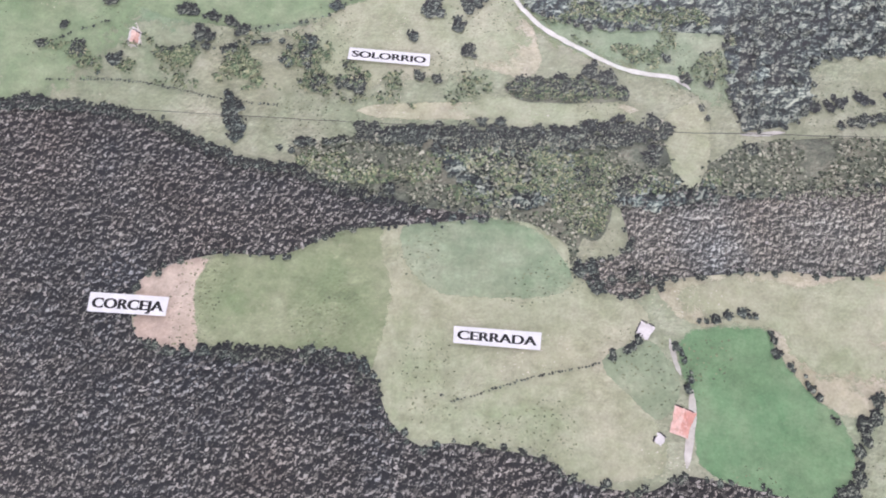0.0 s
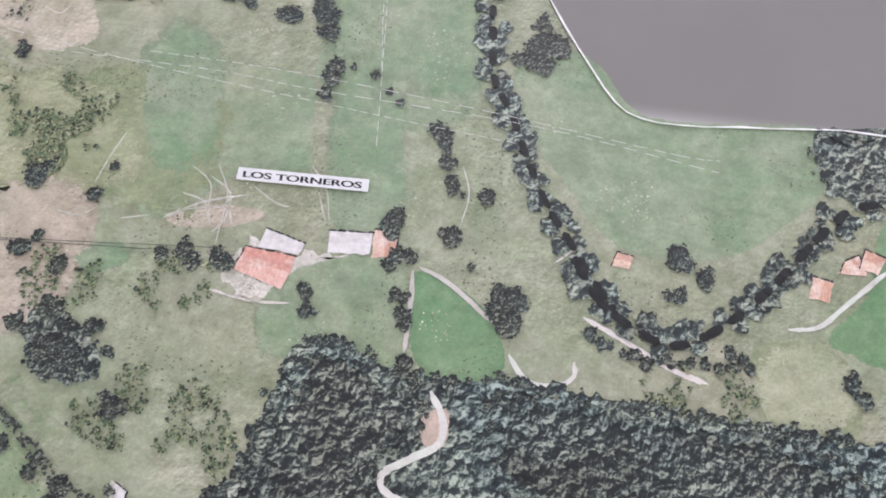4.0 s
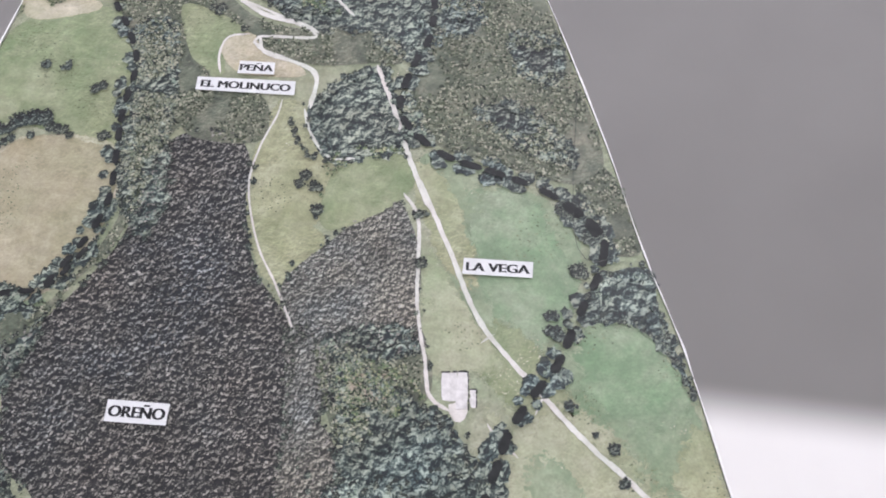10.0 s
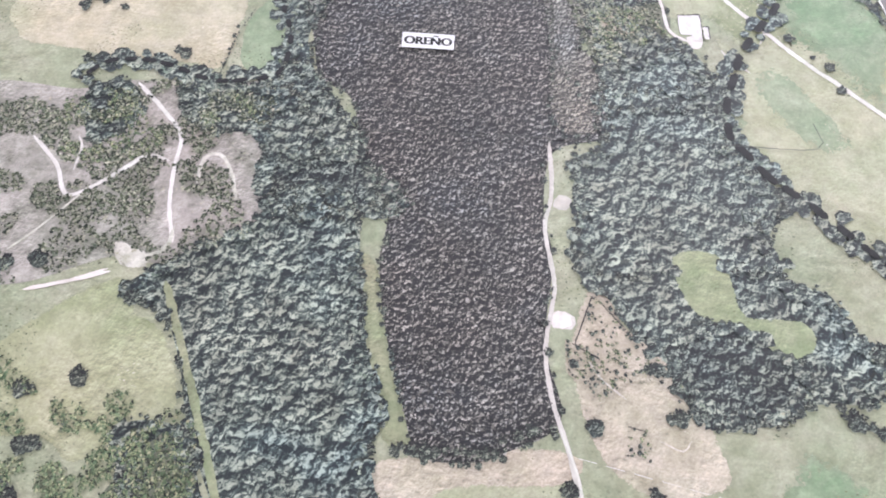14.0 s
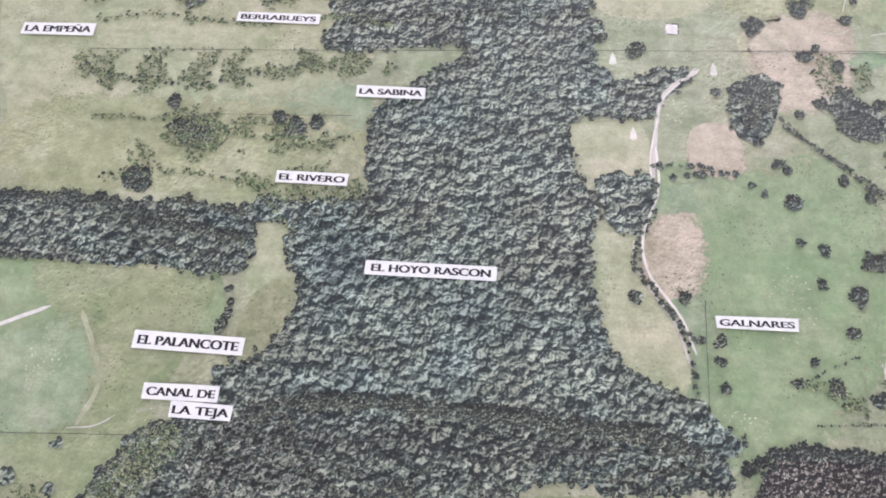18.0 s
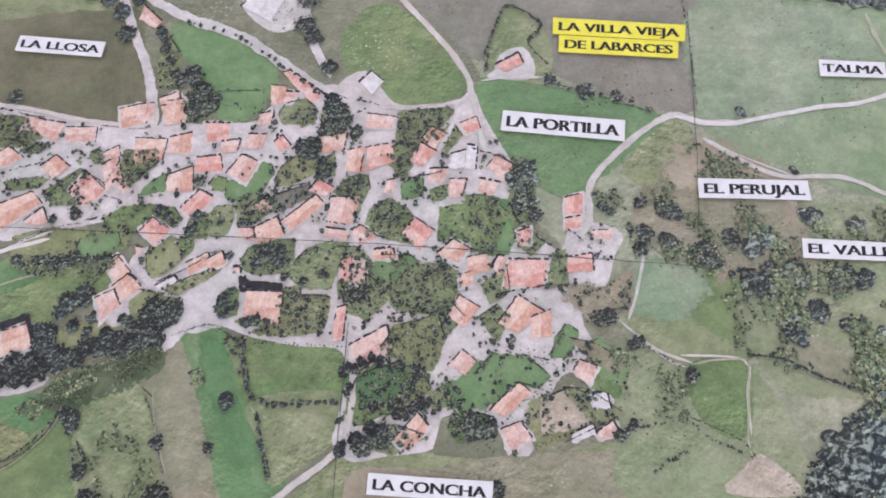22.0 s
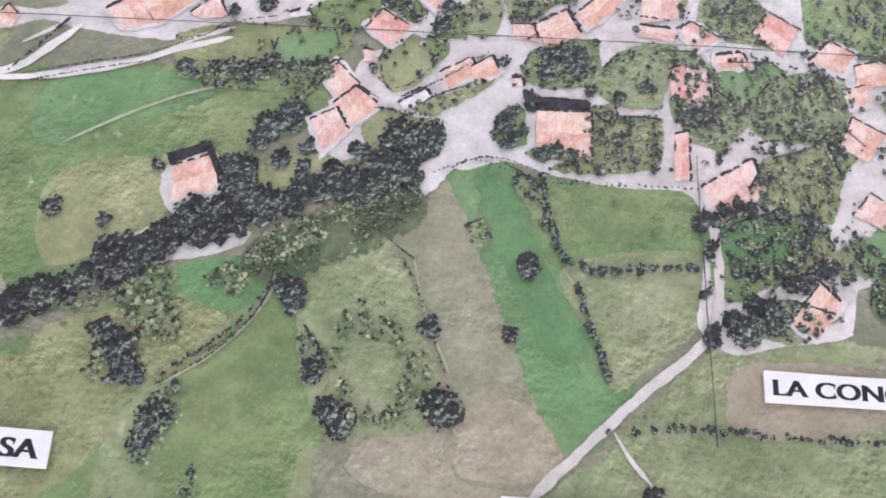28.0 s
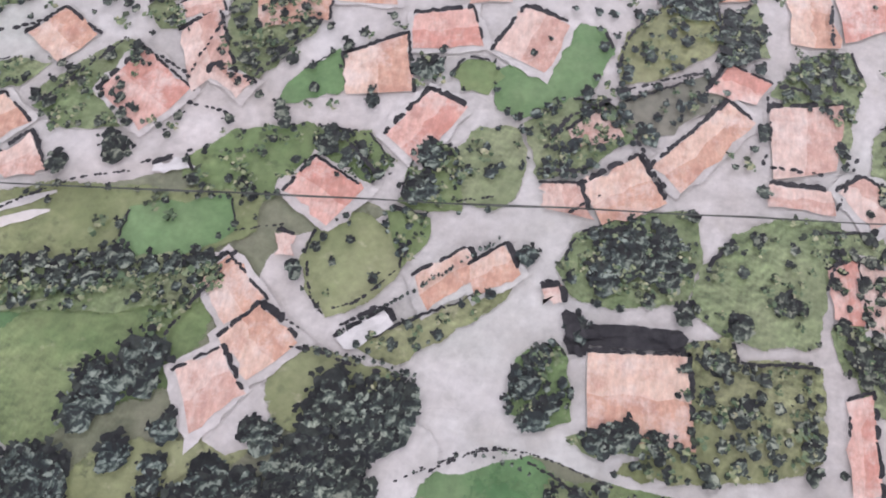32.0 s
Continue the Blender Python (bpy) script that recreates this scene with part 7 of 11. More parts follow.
road("sand", 1.5, [(-122.8, -600.3), (-109.4, -579.3), (-95.5, -563.4), (-77.3, -550.9)])
road("road", 2.3, [(-722.5, -545.5), (-718.8, -556.2), (-716, -568), (-712.1, -584), (-714.8, -595.9), (-721.6, -603.4)])
road("road", 1.9, [(-718.9, -541.3), (-699.3, -536.4), (-689.1, -530.2), (-674.8, -520.8), (-666.4, -515.9), (-659.1, -517.6), (-646.9, -521.3), (-623.9, -521.2), (-600.7, -523.5), (-580.2, -523.6)])
road("road", 1.7, [(-668.9, -482.7), (-664.2, -495.8), (-662.5, -511.5), (-665.1, -516.5)])
road("road", 3.4, [(-602.4, -472.1), (-593.5, -487.4), (-584.8, -502.3), (-578.3, -519.6), (-577.8, -524.6)])
road("road", 2.2, [(-514.7, -453.3), (-498.7, -468), (-484.4, -482.5), (-477.3, -492.2), (-474.9, -499.7), (-470.2, -514.4), (-465.7, -523.8)])
road("road", 2.1, [(-501, -588.5), (-498.5, -599.1), (-498.8, -618.2), (-513.3, -634.3), (-530.2, -653.2)])
road("road", 0.9, [(-516, -639.6), (-512.8, -644.2), (-508.5, -648.7)])
road("road", 1.3, [(-498.8, -618.2), (-493.8, -613.5), (-487.8, -608.5)])
road("road", 1.0, [(-733.4, -662.7), (-722.3, -657.9), (-697.7, -639.6), (-681, -620.7), (-674.9, -609.1), (-666.2, -599.1), (-650.7, -589.4)])
road("road", 2.8, [(-700.1, -680.4), (-683.2, -666.3), (-669.6, -653.7), (-651.5, -641.4), (-628.4, -631.4), (-613.7, -619.1), (-598, -610.9)])
road("road", 1.3, [(-472.7, -493), (-465.9, -490.9), (-452.2, -489.2)])
road("road", 2.4, [(-387.7, -498.9), (-399.7, -500.4), (-409.6, -498.9), (-421.8, -509.5), (-433.7, -526.3), (-433.7, -541.3), (-441.3, -550.5)])
road("road", 0.8, [(-404, -579.8), (-385.4, -579.2), (-384.5, -589.4), (-383.3, -600.9)])
road("road", 1.0, [(-421.2, -572.1), (-411.1, -578.9), (-400.2, -581.9)])
road("road", 1.1, [(-415.8, -548.1), (-417.9, -563.5), (-419.7, -571)])
road("road", 1.7, [(223.5, -557.8), (225.5, -565.3), (227.4, -569.9)])
road("road", 2.6, [(231.2, -574.2), (231.3, -583.5), (230.5, -592.7), (229.7, -599.9)])
road("road", 1.7, [(247.4, -477.2), (255.6, -476.2), (263.8, -474.5)])
road("white", 1.3, [(-408.6, -499), (-393.2, -500.2), (-378.7, -495.8), (-362.4, -490.3), (-349.4, -487.2), (-336.7, -481.5), (-327.5, -478.6), (-316.5, -472.8), (-306.3, -467.4)])
road("road", 0.7, [(-393.6, -508.8), (-383.8, -512.3), (-370.2, -516.5)])
road("road", 0.7, [(-359.4, -515.2), (-350.1, -516.1), (-340.7, -519.5), (-328, -520.5)])
road("road", 0.7, [(-285.6, -515.3), (-275, -513.4), (-267.9, -508.5)])
road("yard", 4.3, [(-613.3, -462.2), (-595.5, -470.7), (-577.9, -479), (-556.2, -485.1), (-539.3, -494.3), (-524.9, -503), (-513.2, -508.1)])
road("yard", 3.3, [(-601.3, -471.9), (-593.5, -487.4), (-584.8, -502.3), (-578.9, -518.4)])
road("yard", 3.3, [(-543.1, -456.7), (-536.1, -472.5), (-530.6, -485.3), (-522.9, -497.6)])
road("yard", 1.4, [(-474.9, -499.7), (-488.4, -505.2), (-504.2, -507)])
road("yard", 1.8, [(-477.1, -501.3), (-482.5, -518.3), (-487.7, -531.3)])
road("yard", 1.2, [(-640.8, -581.4), (-627.8, -577), (-615.5, -573), (-608.4, -567.8), (-600, -563.6)])
road("yard", 1.0, [(-643.4, -573), (-636.6, -567.8), (-633.2, -564.8)])
road("olive", 3.2, [(-201.8, -186.7), (-187.8, -214.7), (-172.4, -247.2), (-157.9, -279.1), (-149.8, -295.7)])
road("bright", 2.5, [(-196.9, 172.8), (-182.7, 160.1), (-171.4, 153.7), (-151.5, 139.5), (-124.7, 122.4), (-114.5, 116.6), (-100.2, 114.1), (-90.4, 109.8)])
road("bright", 1.6, [(-112.8, 105.2), (-91.2, 106.7)])
road("bright", 1.8, [(-115.1, 105.4), (-111.5, 96.5), (-97.4, 92.9), (-87.9, 88.8), (-86.4, 80), (-86.8, 70)])
road("bright", 1.7, [(-170.6, 155.4), (-153.5, 149.8), (-128.2, 143.9), (-103.3, 138.1), (-88.2, 131.2), (-76.6, 121.2)])
road("bright", 1.3, [(-89, 69.8), (-84.3, 58.2), (-74.6, 47.6), (-64.1, 48.4)])
road("bright", 2.8, [(-125.5, 209.2), (-113.5, 197), (-94.8, 190.9), (-76.8, 188.3), (-63.7, 181.8)])
road("bright", 4.1, [(-56.7, 209.5), (-44.9, 205.9), (-34.2, 195.4), (-21.3, 187.2), (-12.4, 177.1)])
road("bright", 2.0, [(-184.7, 180.3), (-171.9, 180), (-158.2, 174.5), (-143, 174.2), (-136.3, 179), (-134.6, 184.1)])
road("bright", 1.1, [(-127.4, 82.8), (-130.2, 92.9), (-128.4, 102.5), (-119.7, 105.4)])
road("bright", 1.2, [(-193.2, 157.2), (-184.1, 155.2), (-171.4, 153.7)])
road("bright", 1.8, [(-235.5, -100.8), (-221.8, -113.2), (-212.1, -124.2), (-211, -137.3), (-208.7, -154.9), (-203.3, -171.2)])
road("bright", 1.7, [(-268.7, -131.5), (-255.9, -143.1), (-247.4, -156), (-233.1, -145.3), (-222.7, -134.9), (-213.5, -136.3)])
road("bright", 1.6, [(-251.3, -196.2), (-236.5, -190.9), (-222.6, -185.3)])
road("bright", 1.1, [(-248.7, -144.8), (-248.6, -134.3), (-251.3, -129.3)])
road("rock", 0.7, [(50.2, -284.7), (57.8, -290), (57.7, -300.3), (54.3, -304.9)])
road("rock", 0.7, [(42.1, -291.9), (50.1, -294.4), (53.4, -302.5)])
road("rock", 0.7, [(63.9, -285.7), (73.1, -291.6), (78.3, -292.7)])
road("rock", 0.5, [(83.1, -276.3), (89.1, -284.4), (92, -296.2)])
road("bright", 1.5, [(-88.5, -522.9), (-73.9, -520.4), (-53.8, -519.3)])
road("rock", 0.8, [(37.6, -301.9), (49.9, -294.3), (63.2, -290.1)])
road("rock", 0.8, [(57.3, -290.9), (61, -303.4)])
road("rock", 1.0, [(56.7, -324.3), (70.9, -326.8), (84.4, -326.1)])
road("rock", 0.6, [(86.8, -285.7), (90.9, -297)])
road("rock", 0.6, [(24, -303.8), (33.4, -301.3)])
road("bright", 1.1, [(-6.3, -24.1), (-1.6, -20)])
road("bright", 1.0, [(15.4, -48.6), (18.4, -39.6)])
road("bright", 1.0, [(-1, -53.6), (2.7, -58.1), (10.7, -64.4)])
road("rock", 0.7, [(-50.1, -197.5), (-44.9, -204.5), (-36.2, -210.9)])
road("rock", 0.5, [(-24.4, -224.1), (-16.9, -226.7), (-14.1, -222.8)])
road("bright", 1.2, [(-68.6, -370.3), (-67.1, -391.6), (-72.7, -412.6), (-70, -429.3), (-57.4, -447), (-51.3, -462)])
road("rock", 0.5, [(134, -270), (137, -280.4), (135.1, -292.7)])
road("rock", 0.5, [(42.8, -281.2), (50.6, -287.3), (51.5, -297.6)])
river(4.6, [(20.1, 38.1), (33.4, 25.8), (36.3, 13.8), (28, -11.1), (21.8, -29.5), (14.4, -41.4), (7.3, -55.2), (3.7, -69.3), (0.9, -80.7), (1.7, -97.5), (8.4, -105.8), (17, -115.7), (28.9, -123.8), (38.8, -132), (48.4, -140)])
river(3.8, [(80.8, -158.6), (90.5, -164.5), (100, -166.3), (111.3, -168.3), (122.5, -172.5), (131.7, -182.1), (136.9, -196.6), (139.2, -212.7), (140.2, -224.8)])
river(3.7, [(138.6, -210.8), (141.3, -233), (148.9, -247.7), (155.3, -263.8), (163.2, -280.7), (171.6, -293.4), (179.7, -305.7), (187.6, -316)])
river(4.3, [(173.3, -298.7), (181.8, -312.3), (193.6, -321.1), (206.9, -325.4), (221.8, -317.5), (237.1, -303.1), (247, -291.2), (259.4, -276.4), (269.7, -268.2), (293.8, -262.7)])
river(3.9, [(-171.4, 153.7), (-178.9, 137.5), (-183.1, 119.4), (-171.9, 101.2), (-163.4, 83.6), (-162.3, 58.6), (-158.8, 35.5), (-156.2, 18), (-159.3, 0.8), (-169.2, -22.2)])
river(4.4, [(-169.4, 155.5), (-142.3, 155.9), (-106.2, 160.4), (-69.3, 158.9), (-51.6, 150.5), (-43.6, 136.7), (-42.4, 114.3), (-48.1, 94.9), (-50.2, 76.8), (-44, 65.3), (-28.5, 54.1), (-7.3, 48.6), (9.4, 43.7), (23.7, 36.5), (35.5, 26.1), (36.9, 14.8)])
river(3.2, [(-158, -4.4), (-168.4, -22.4), (-183.3, -27), (-189.2, -35.7), (-184.6, -55.7), (-179.1, -69.7), (-180, -88.5), (-193, -94.6), (-207.1, -96.3), (-223.1, -91.5), (-236.4, -89.7), (-250.2, -92.5), (-259.2, -102.7)])
river(3.9, [(48.6, -140.4), (59, -148.7), (73.1, -157.5), (84.8, -163.8)])

# gardens: open ground with scattered bushes
garden("vdull", 0.40, [(-605.5, -551.7), (-602.4, -548.4), (-596.7, -541.9), (-594, -543.5), (-597.3, -548.2), (-595.6, -550.1), (-591, -552.4), (-598.6, -553.8), (-603.1, -553.5)])
garden("vdull", 0.70, [(-595.7, -535.6), (-593.5, -533.5), (-590, -535.4), (-590, -538.6), (-593.1, -538.5)])
garden("vdull", 0.90, [(-583.9, -538.7), (-584.4, -533.4), (-573.2, -532), (-574.4, -537.6), (-580.3, -545.1), (-583.7, -543.1)])
garden("vlush", 0.00, [(-575.7, -548), (-574, -543.8), (-569.6, -539.8), (-568.1, -545), (-571.3, -546.5)])
garden("vlush", 0.00, [(-547.7, -545), (-548.7, -541), (-544.4, -536.7), (-541.1, -532.5), (-536.7, -533), (-535.5, -535.5), (-537.6, -540.9), (-541.6, -544.3), (-545.7, -545.8)])
garden("village", 0.15, [(-554.4, -541.2), (-552.9, -538.9), (-550, -539), (-548.7, -541), (-550.2, -543.2), (-553.1, -543.2)])
garden("vdull", 0.25, [(-552.9, -553.3), (-550.2, -549.4), (-546.1, -548.9), (-544.8, -551.5), (-545.3, -557), (-547.8, -558.8), (-551.2, -558.5), (-552.6, -555.6)])
garden("village", 0.90, [(-558.3, -559.4), (-557.4, -553.1), (-553.4, -551.8), (-552.2, -556.3), (-551.7, -559.7), (-557.1, -560.4)])
garden("volive", 0.50, [(-533.4, -537), (-532.2, -532.5), (-528.2, -528.4), (-522.4, -527.7), (-521.6, -531.2), (-522.8, -533.9), (-527.8, -537.8), (-532.6, -539.2)])
garden("vdull", 0.90, [(-542.5, -553.4), (-539.9, -547.9), (-536, -543.3), (-534, -544.6), (-531.6, -547.5), (-535.6, -550.4), (-537.5, -552.8), (-542, -554.1)])
garden("vgrey", 0.50, [(-532.9, -543.2), (-523.6, -538.5), (-521.1, -540.5), (-526.2, -545.1), (-530.1, -548), (-532.8, -545.4)])
garden("vdull", 0.90, [(-514.3, -539.5), (-510.2, -534.1), (-505.2, -532.7), (-504.1, -536.8), (-506.5, -547.4), (-507.7, -540.5), (-512.4, -540.5)])
garden("village", 0.55, [(-584.1, -557.2), (-579.3, -553.2), (-571.8, -551.4), (-564.7, -551.7), (-561.5, -555), (-563.7, -557.6), (-569.4, -556.9), (-573, -559.7), (-576.7, -561.8), (-583.9, -559.6)])
garden("volive", 0.10, [(-610.1, -567.5), (-599.4, -563.3), (-579.4, -562.2), (-576.7, -562.2), (-577.3, -565.6), (-584.4, -570.2), (-592.1, -571.9), (-597, -573.9), (-607.2, -576.1)])
garden("vlush", 0.05, [(-590.4, -569.3), (-589.9, -565), (-579.4, -562.2), (-578.3, -565.6), (-582.6, -569.1), (-587.6, -571)])
garden("vdull", 0.50, [(-603.6, -574.6), (-592.1, -572.1), (-584.3, -570.4), (-581.5, -571.1), (-581.3, -574.6), (-589.3, -577), (-602.3, -578.6)])
garden("volive", 0.20, [(-568.4, -568.7), (-567.3, -564.4), (-562.9, -562.4), (-558.4, -565.3), (-558, -568.7), (-561.2, -572.6), (-564.8, -574.5), (-567.1, -572.1)])
garden("village", 0.50, [(-559.7, -561.2), (-554.8, -561.9), (-555.1, -564.9), (-557.3, -567.9), (-558.5, -564.6)])
garden("vdull", 0.90, [(-538.1, -565.7), (-536.8, -562), (-532.3, -559.3), (-524.4, -558), (-524, -562.4), (-525.4, -567.6), (-531.8, -569.3), (-536.8, -568.9)])
garden("vdull", 0.45, [(-523, -568.6), (-521.5, -564.3), (-518.3, -559.9), (-513.9, -557.9), (-508.1, -557), (-509.6, -564.2), (-510.4, -571.1), (-518.9, -571.3)])
garden("village", 0.80, [(-543.3, -581.7), (-542.4, -577.9), (-539, -575.5), (-537.6, -577.2), (-537.1, -583.3), (-539.5, -584), (-542.5, -583.4)])
garden("vdull", 0.90, [(-536.2, -585.1), (-530.9, -584.4), (-526.1, -584.4), (-526.6, -585.9), (-534.4, -586.9)])
garden("volive", 0.70, [(-523.8, -574.2), (-519.6, -573), (-518.8, -575.6), (-510.4, -575.1), (-510.7, -583.8), (-513, -585.7), (-521.8, -587.5), (-530, -587.9), (-524.9, -584.7), (-522.5, -581.3), (-524.3, -579.4)])
garden("volive", 0.45, [(-560, -577.9), (-555.6, -574.9), (-551.4, -572.6), (-544.9, -568.2), (-545.5, -570.8), (-550.5, -574.7), (-555.5, -579.2)])
garden("volive", 0.60, [(-569.6, -582.5), (-566.4, -579.7), (-559.8, -580.8), (-556, -581.1), (-560.8, -586.4), (-566.3, -587.1), (-568.5, -585)])
garden("vdull", 0.50, [(-507.9, -569.6), (-504.7, -569.8), (-502.5, -572.7), (-502.6, -575.3), (-506.7, -574.5), (-507.7, -571.5)])
garden("volive", 0.80, [(-637.5, -525.3), (-621.2, -525.4), (-614.5, -531.1), (-622.9, -536.5), (-628.6, -534.3), (-635.1, -530.3)])
garden("vdull", 0.80, [(-619.1, -534.3), (-608.8, -533.4), (-613.4, -537), (-617, -537.5)])
garden("village", 0.10, [(-655.8, -532.8), (-646.7, -530.9), (-638, -532), (-633.2, -537.5), (-633.8, -545.7), (-642.7, -548.9), (-651.7, -546.3)])
garden("vgrey", 0.90, [(-635, -553.8), (-625.3, -549.7), (-623.2, -555.2), (-631.3, -559.2)])
garden("vdull", 0.50, [(-620.1, -548.6), (-609.9, -545.6), (-606.5, -546.2), (-609.6, -549.3), (-618.1, -551.2)])
garden("vdull", 0.35, [(-605.9, -550.1), (-597.5, -541.8), (-592.9, -544.2), (-597.1, -548.8), (-593.9, -552.3), (-602.4, -554.2)])
garden("vdull", 0.20, [(-536.9, -514), (-535.4, -509.7), (-530.2, -507.3), (-525.8, -510.3), (-526.1, -515.4), (-534.7, -516.6)])
garden("vdull", 1.00, [(-522.9, -509.9), (-520.5, -504.2), (-516.4, -505.9), (-514.1, -513.2), (-516.3, -519.7), (-521.7, -518.6)])
garden("vdull", 0.90, [(-569.6, -511.5), (-566.5, -508.8), (-561.9, -510.5), (-560.1, -517), (-566.6, -519.6)])
garden("vlush", 0.05, [(-559.5, -507.9), (-544.2, -505.9), (-543.5, -512.6), (-548.4, -516.8), (-555.5, -517.7)])
garden("vdull", 0.90, [(-527.5, -522.9), (-523.8, -520.7), (-521.5, -525.2), (-524.5, -529.4), (-528.2, -526)])
garden("vdull", 0.90, [(-521.3, -530.7), (-516.8, -526.3), (-515.3, -533.6), (-519.2, -535.1)])
garden("vdull", 0.90, [(-497.3, -509.3), (-488.3, -505.8), (-481.3, -506.1), (-486.1, -515.1), (-491.3, -523.4), (-492.8, -531.7), (-499.9, -523.4), (-496.7, -519.8)])
garden("vlush", 0.10, [(-493.2, -534.3), (-487.7, -530), (-486.4, -537.3), (-492.1, -539)])
garden("village", 0.30, [(-484, -535.3), (-479.2, -533), (-479.1, -537.4), (-482.9, -538.9)])
garden("vlush", 0.05, [(-468.8, -537.9), (-467.2, -536.5), (-458, -536.5), (-456.1, -545.8), (-457.9, -552.9), (-466.1, -553.9)])
garden("village", 0.10, [(-479.5, -541.4), (-471.5, -539.3), (-470.5, -551.6), (-473.8, -551.1), (-478.8, -551.7)])
garden("vdull", 0.90, [(-501, -543.7), (-496, -540.4), (-488.8, -545.2), (-490.3, -552.2), (-483, -554.1), (-498.7, -552.2), (-502.2, -553.7)])
garden("vlush", 0.30, [(-500.5, -563.8), (-497.7, -559.5), (-488.2, -558.7), (-485, -560.1), (-491, -569.1), (-497.9, -565.5)])
garden("vdull", 0.80, [(-488.5, -575.6), (-491.9, -570.6), (-485.9, -562.4), (-477.1, -560.3), (-471.3, -564.1), (-473.5, -571.7), (-478.4, -575), (-485.4, -575.5)])
garden("volive", 0.70, [(-491, -589.1), (-488.2, -582), (-476.9, -577), (-474.2, -583.6), (-476.4, -592.6), (-484.4, -591)])
garden("village", 0.50, [(-497.6, -601.2), (-494.4, -596.7), (-486.3, -593.1), (-478, -595.5), (-477.9, -598.8), (-485.7, -606.6), (-495.3, -611.3), (-498.1, -606.7)])
garden("vdull", 0.80, [(-475.4, -600.6), (-471.1, -596.9), (-469.4, -602.8), (-473.6, -604.9)])
garden("vlush", 0.15, [(-469.6, -597), (-463.6, -594.5), (-458.6, -586.9), (-448.6, -587.3), (-442.9, -591), (-445.5, -594.6), (-453.7, -594), (-458.8, -601.4), (-468.6, -603.5)])
garden("village", 0.90, [(-467.7, -605), (-459.1, -604.9), (-455.7, -609.9), (-465, -612.8), (-468.4, -610.1)])
garden("vdull", 0.90, [(-459.3, -521.9), (-452.6, -522.1), (-451.6, -535.3), (-455.8, -545.3), (-458.2, -538.2)])
garden("vlush", 0.10, [(-440.4, -579.4), (-437.9, -574.7), (-434.1, -576.9), (-436.5, -584.1), (-441.3, -584.7)])
garden("vlush", 0.00, [(-432.7, -582.1), (-427.7, -578.1), (-419.7, -586.1), (-419.9, -591.2), (-426.3, -588.3), (-429.6, -584.5)])
garden("vsoil", 0.25, [(-435.8, -564.9), (-427.3, -561.8), (-420, -555.2), (-420.4, -567.4), (-431.1, -572.1), (-433.5, -569)])
garden("pinkgrey", 0.20, [(-442.3, -598.3), (-434.9, -593.8), (-428.5, -596.6), (-429.6, -603.1), (-441.6, -607.3)])
garden("vdull", 0.70, [(-485.2, -610.8), (-475.4, -613), (-483.5, -618.6), (-491.9, -617.9)])
garden("vdull", 0.40, [(-464.1, -565.1), (-457.8, -558.8), (-456, -566), (-460.9, -570.1)])
garden("vdull", 0.80, [(-505.6, -569.4), (-499.4, -566.7), (-491.7, -571.3), (-497.4, -579.3), (-504.3, -577.4)])
garden("vdull", 0.50, [(-463.7, -575.5), (-459, -571.3), (-455.3, -574.1), (-457.9, -581.5)])
garden("vtan", 0.10, [(-436.6, -578.9), (-427.9, -579.9), (-421, -584.3), (-422.5, -587.5), (-432.7, -582.3)])
garden("vdull", 0.50, [(-580.6, -489), (-575.1, -495.3), (-574.4, -506.5), (-579.1, -507.1), (-582.8, -496.2)])
garden("vdull", 0.60, [(-485.3, -515.5), (-480.3, -510.7), (-477, -514.5), (-480.8, -521.2)])
garden("vdull", 0.60, [(-457, -548.3), (-453.1, -544), (-447.3, -549.1), (-450.4, -553.3)])
garden("vdull", 0.50, [(-478.8, -577), (-472.5, -572.6), (-468.7, -575.8), (-473.1, -581.7)])
garden("vdull", 0.50, [(-446.7, -556.6), (-440.2, -550.1), (-438.5, -561.1), (-444.3, -563.7)])
garden("village", 0.40, [(-471.7, -536.4), (-468.3, -553.5), (-462.7, -552.9), (-459.6, -540.9), (-464.6, -535.6)])
garden("vdull", 0.70, [(-509.6, -558.6), (-502.6, -557.7), (-498, -564.7), (-506.3, -567.6)])
garden("vdull", 0.40, [(-544.3, -547.2), (-539.5, -543.6), (-534, -543.9), (-537.7, -552.3), (-542.2, -552.8)])
garden("volive", 0.40, [(-491.9, -603), (-485.9, -598.8), (-479.8, -594.7), (-475.8, -599.3), (-484.9, -605.4), (-491.4, -606.2)])
garden("vdull", 0.60, [(-436.8, -594.4), (-430.3, -593.6), (-420.2, -599), (-423.2, -602.7), (-429.8, -601)])
garden("vdull", 0.50, [(-532.7, -512.6), (-528.4, -509.9), (-524.9, -513.8), (-528.9, -517.5)])
garden("pinkgrey", 0.80, [(-57.5, -47.6), (-51.4, -41.4), (-36.4, -41.3), (-34.2, -47.2), (-46.8, -51.1)])
garden("vdull", 0.60, [(-546.3, -602.9), (-543.6, -601.5), (-541.9, -604.9), (-543.6, -607.1), (-545.4, -605.8)])
garden("vdull", 0.60, [(-538.3, -591.5), (-534.4, -591.5), (-530.7, -598.4), (-529.1, -604.2), (-532, -600.6), (-535.1, -596.9)])
garden("vdull", 0.60, [(-574.5, -627.1), (-570.2, -631.9), (-570.5, -635.5), (-573.7, -631.5)])
garden("pinkgrey", 0.30, [(-52.8, -194), (-47.8, -175.3), (-35.7, -187.8), (-26.9, -194.5), (-17.5, -204.8), (-25.4, -202), (-36, -203.4), (-44.9, -212)])
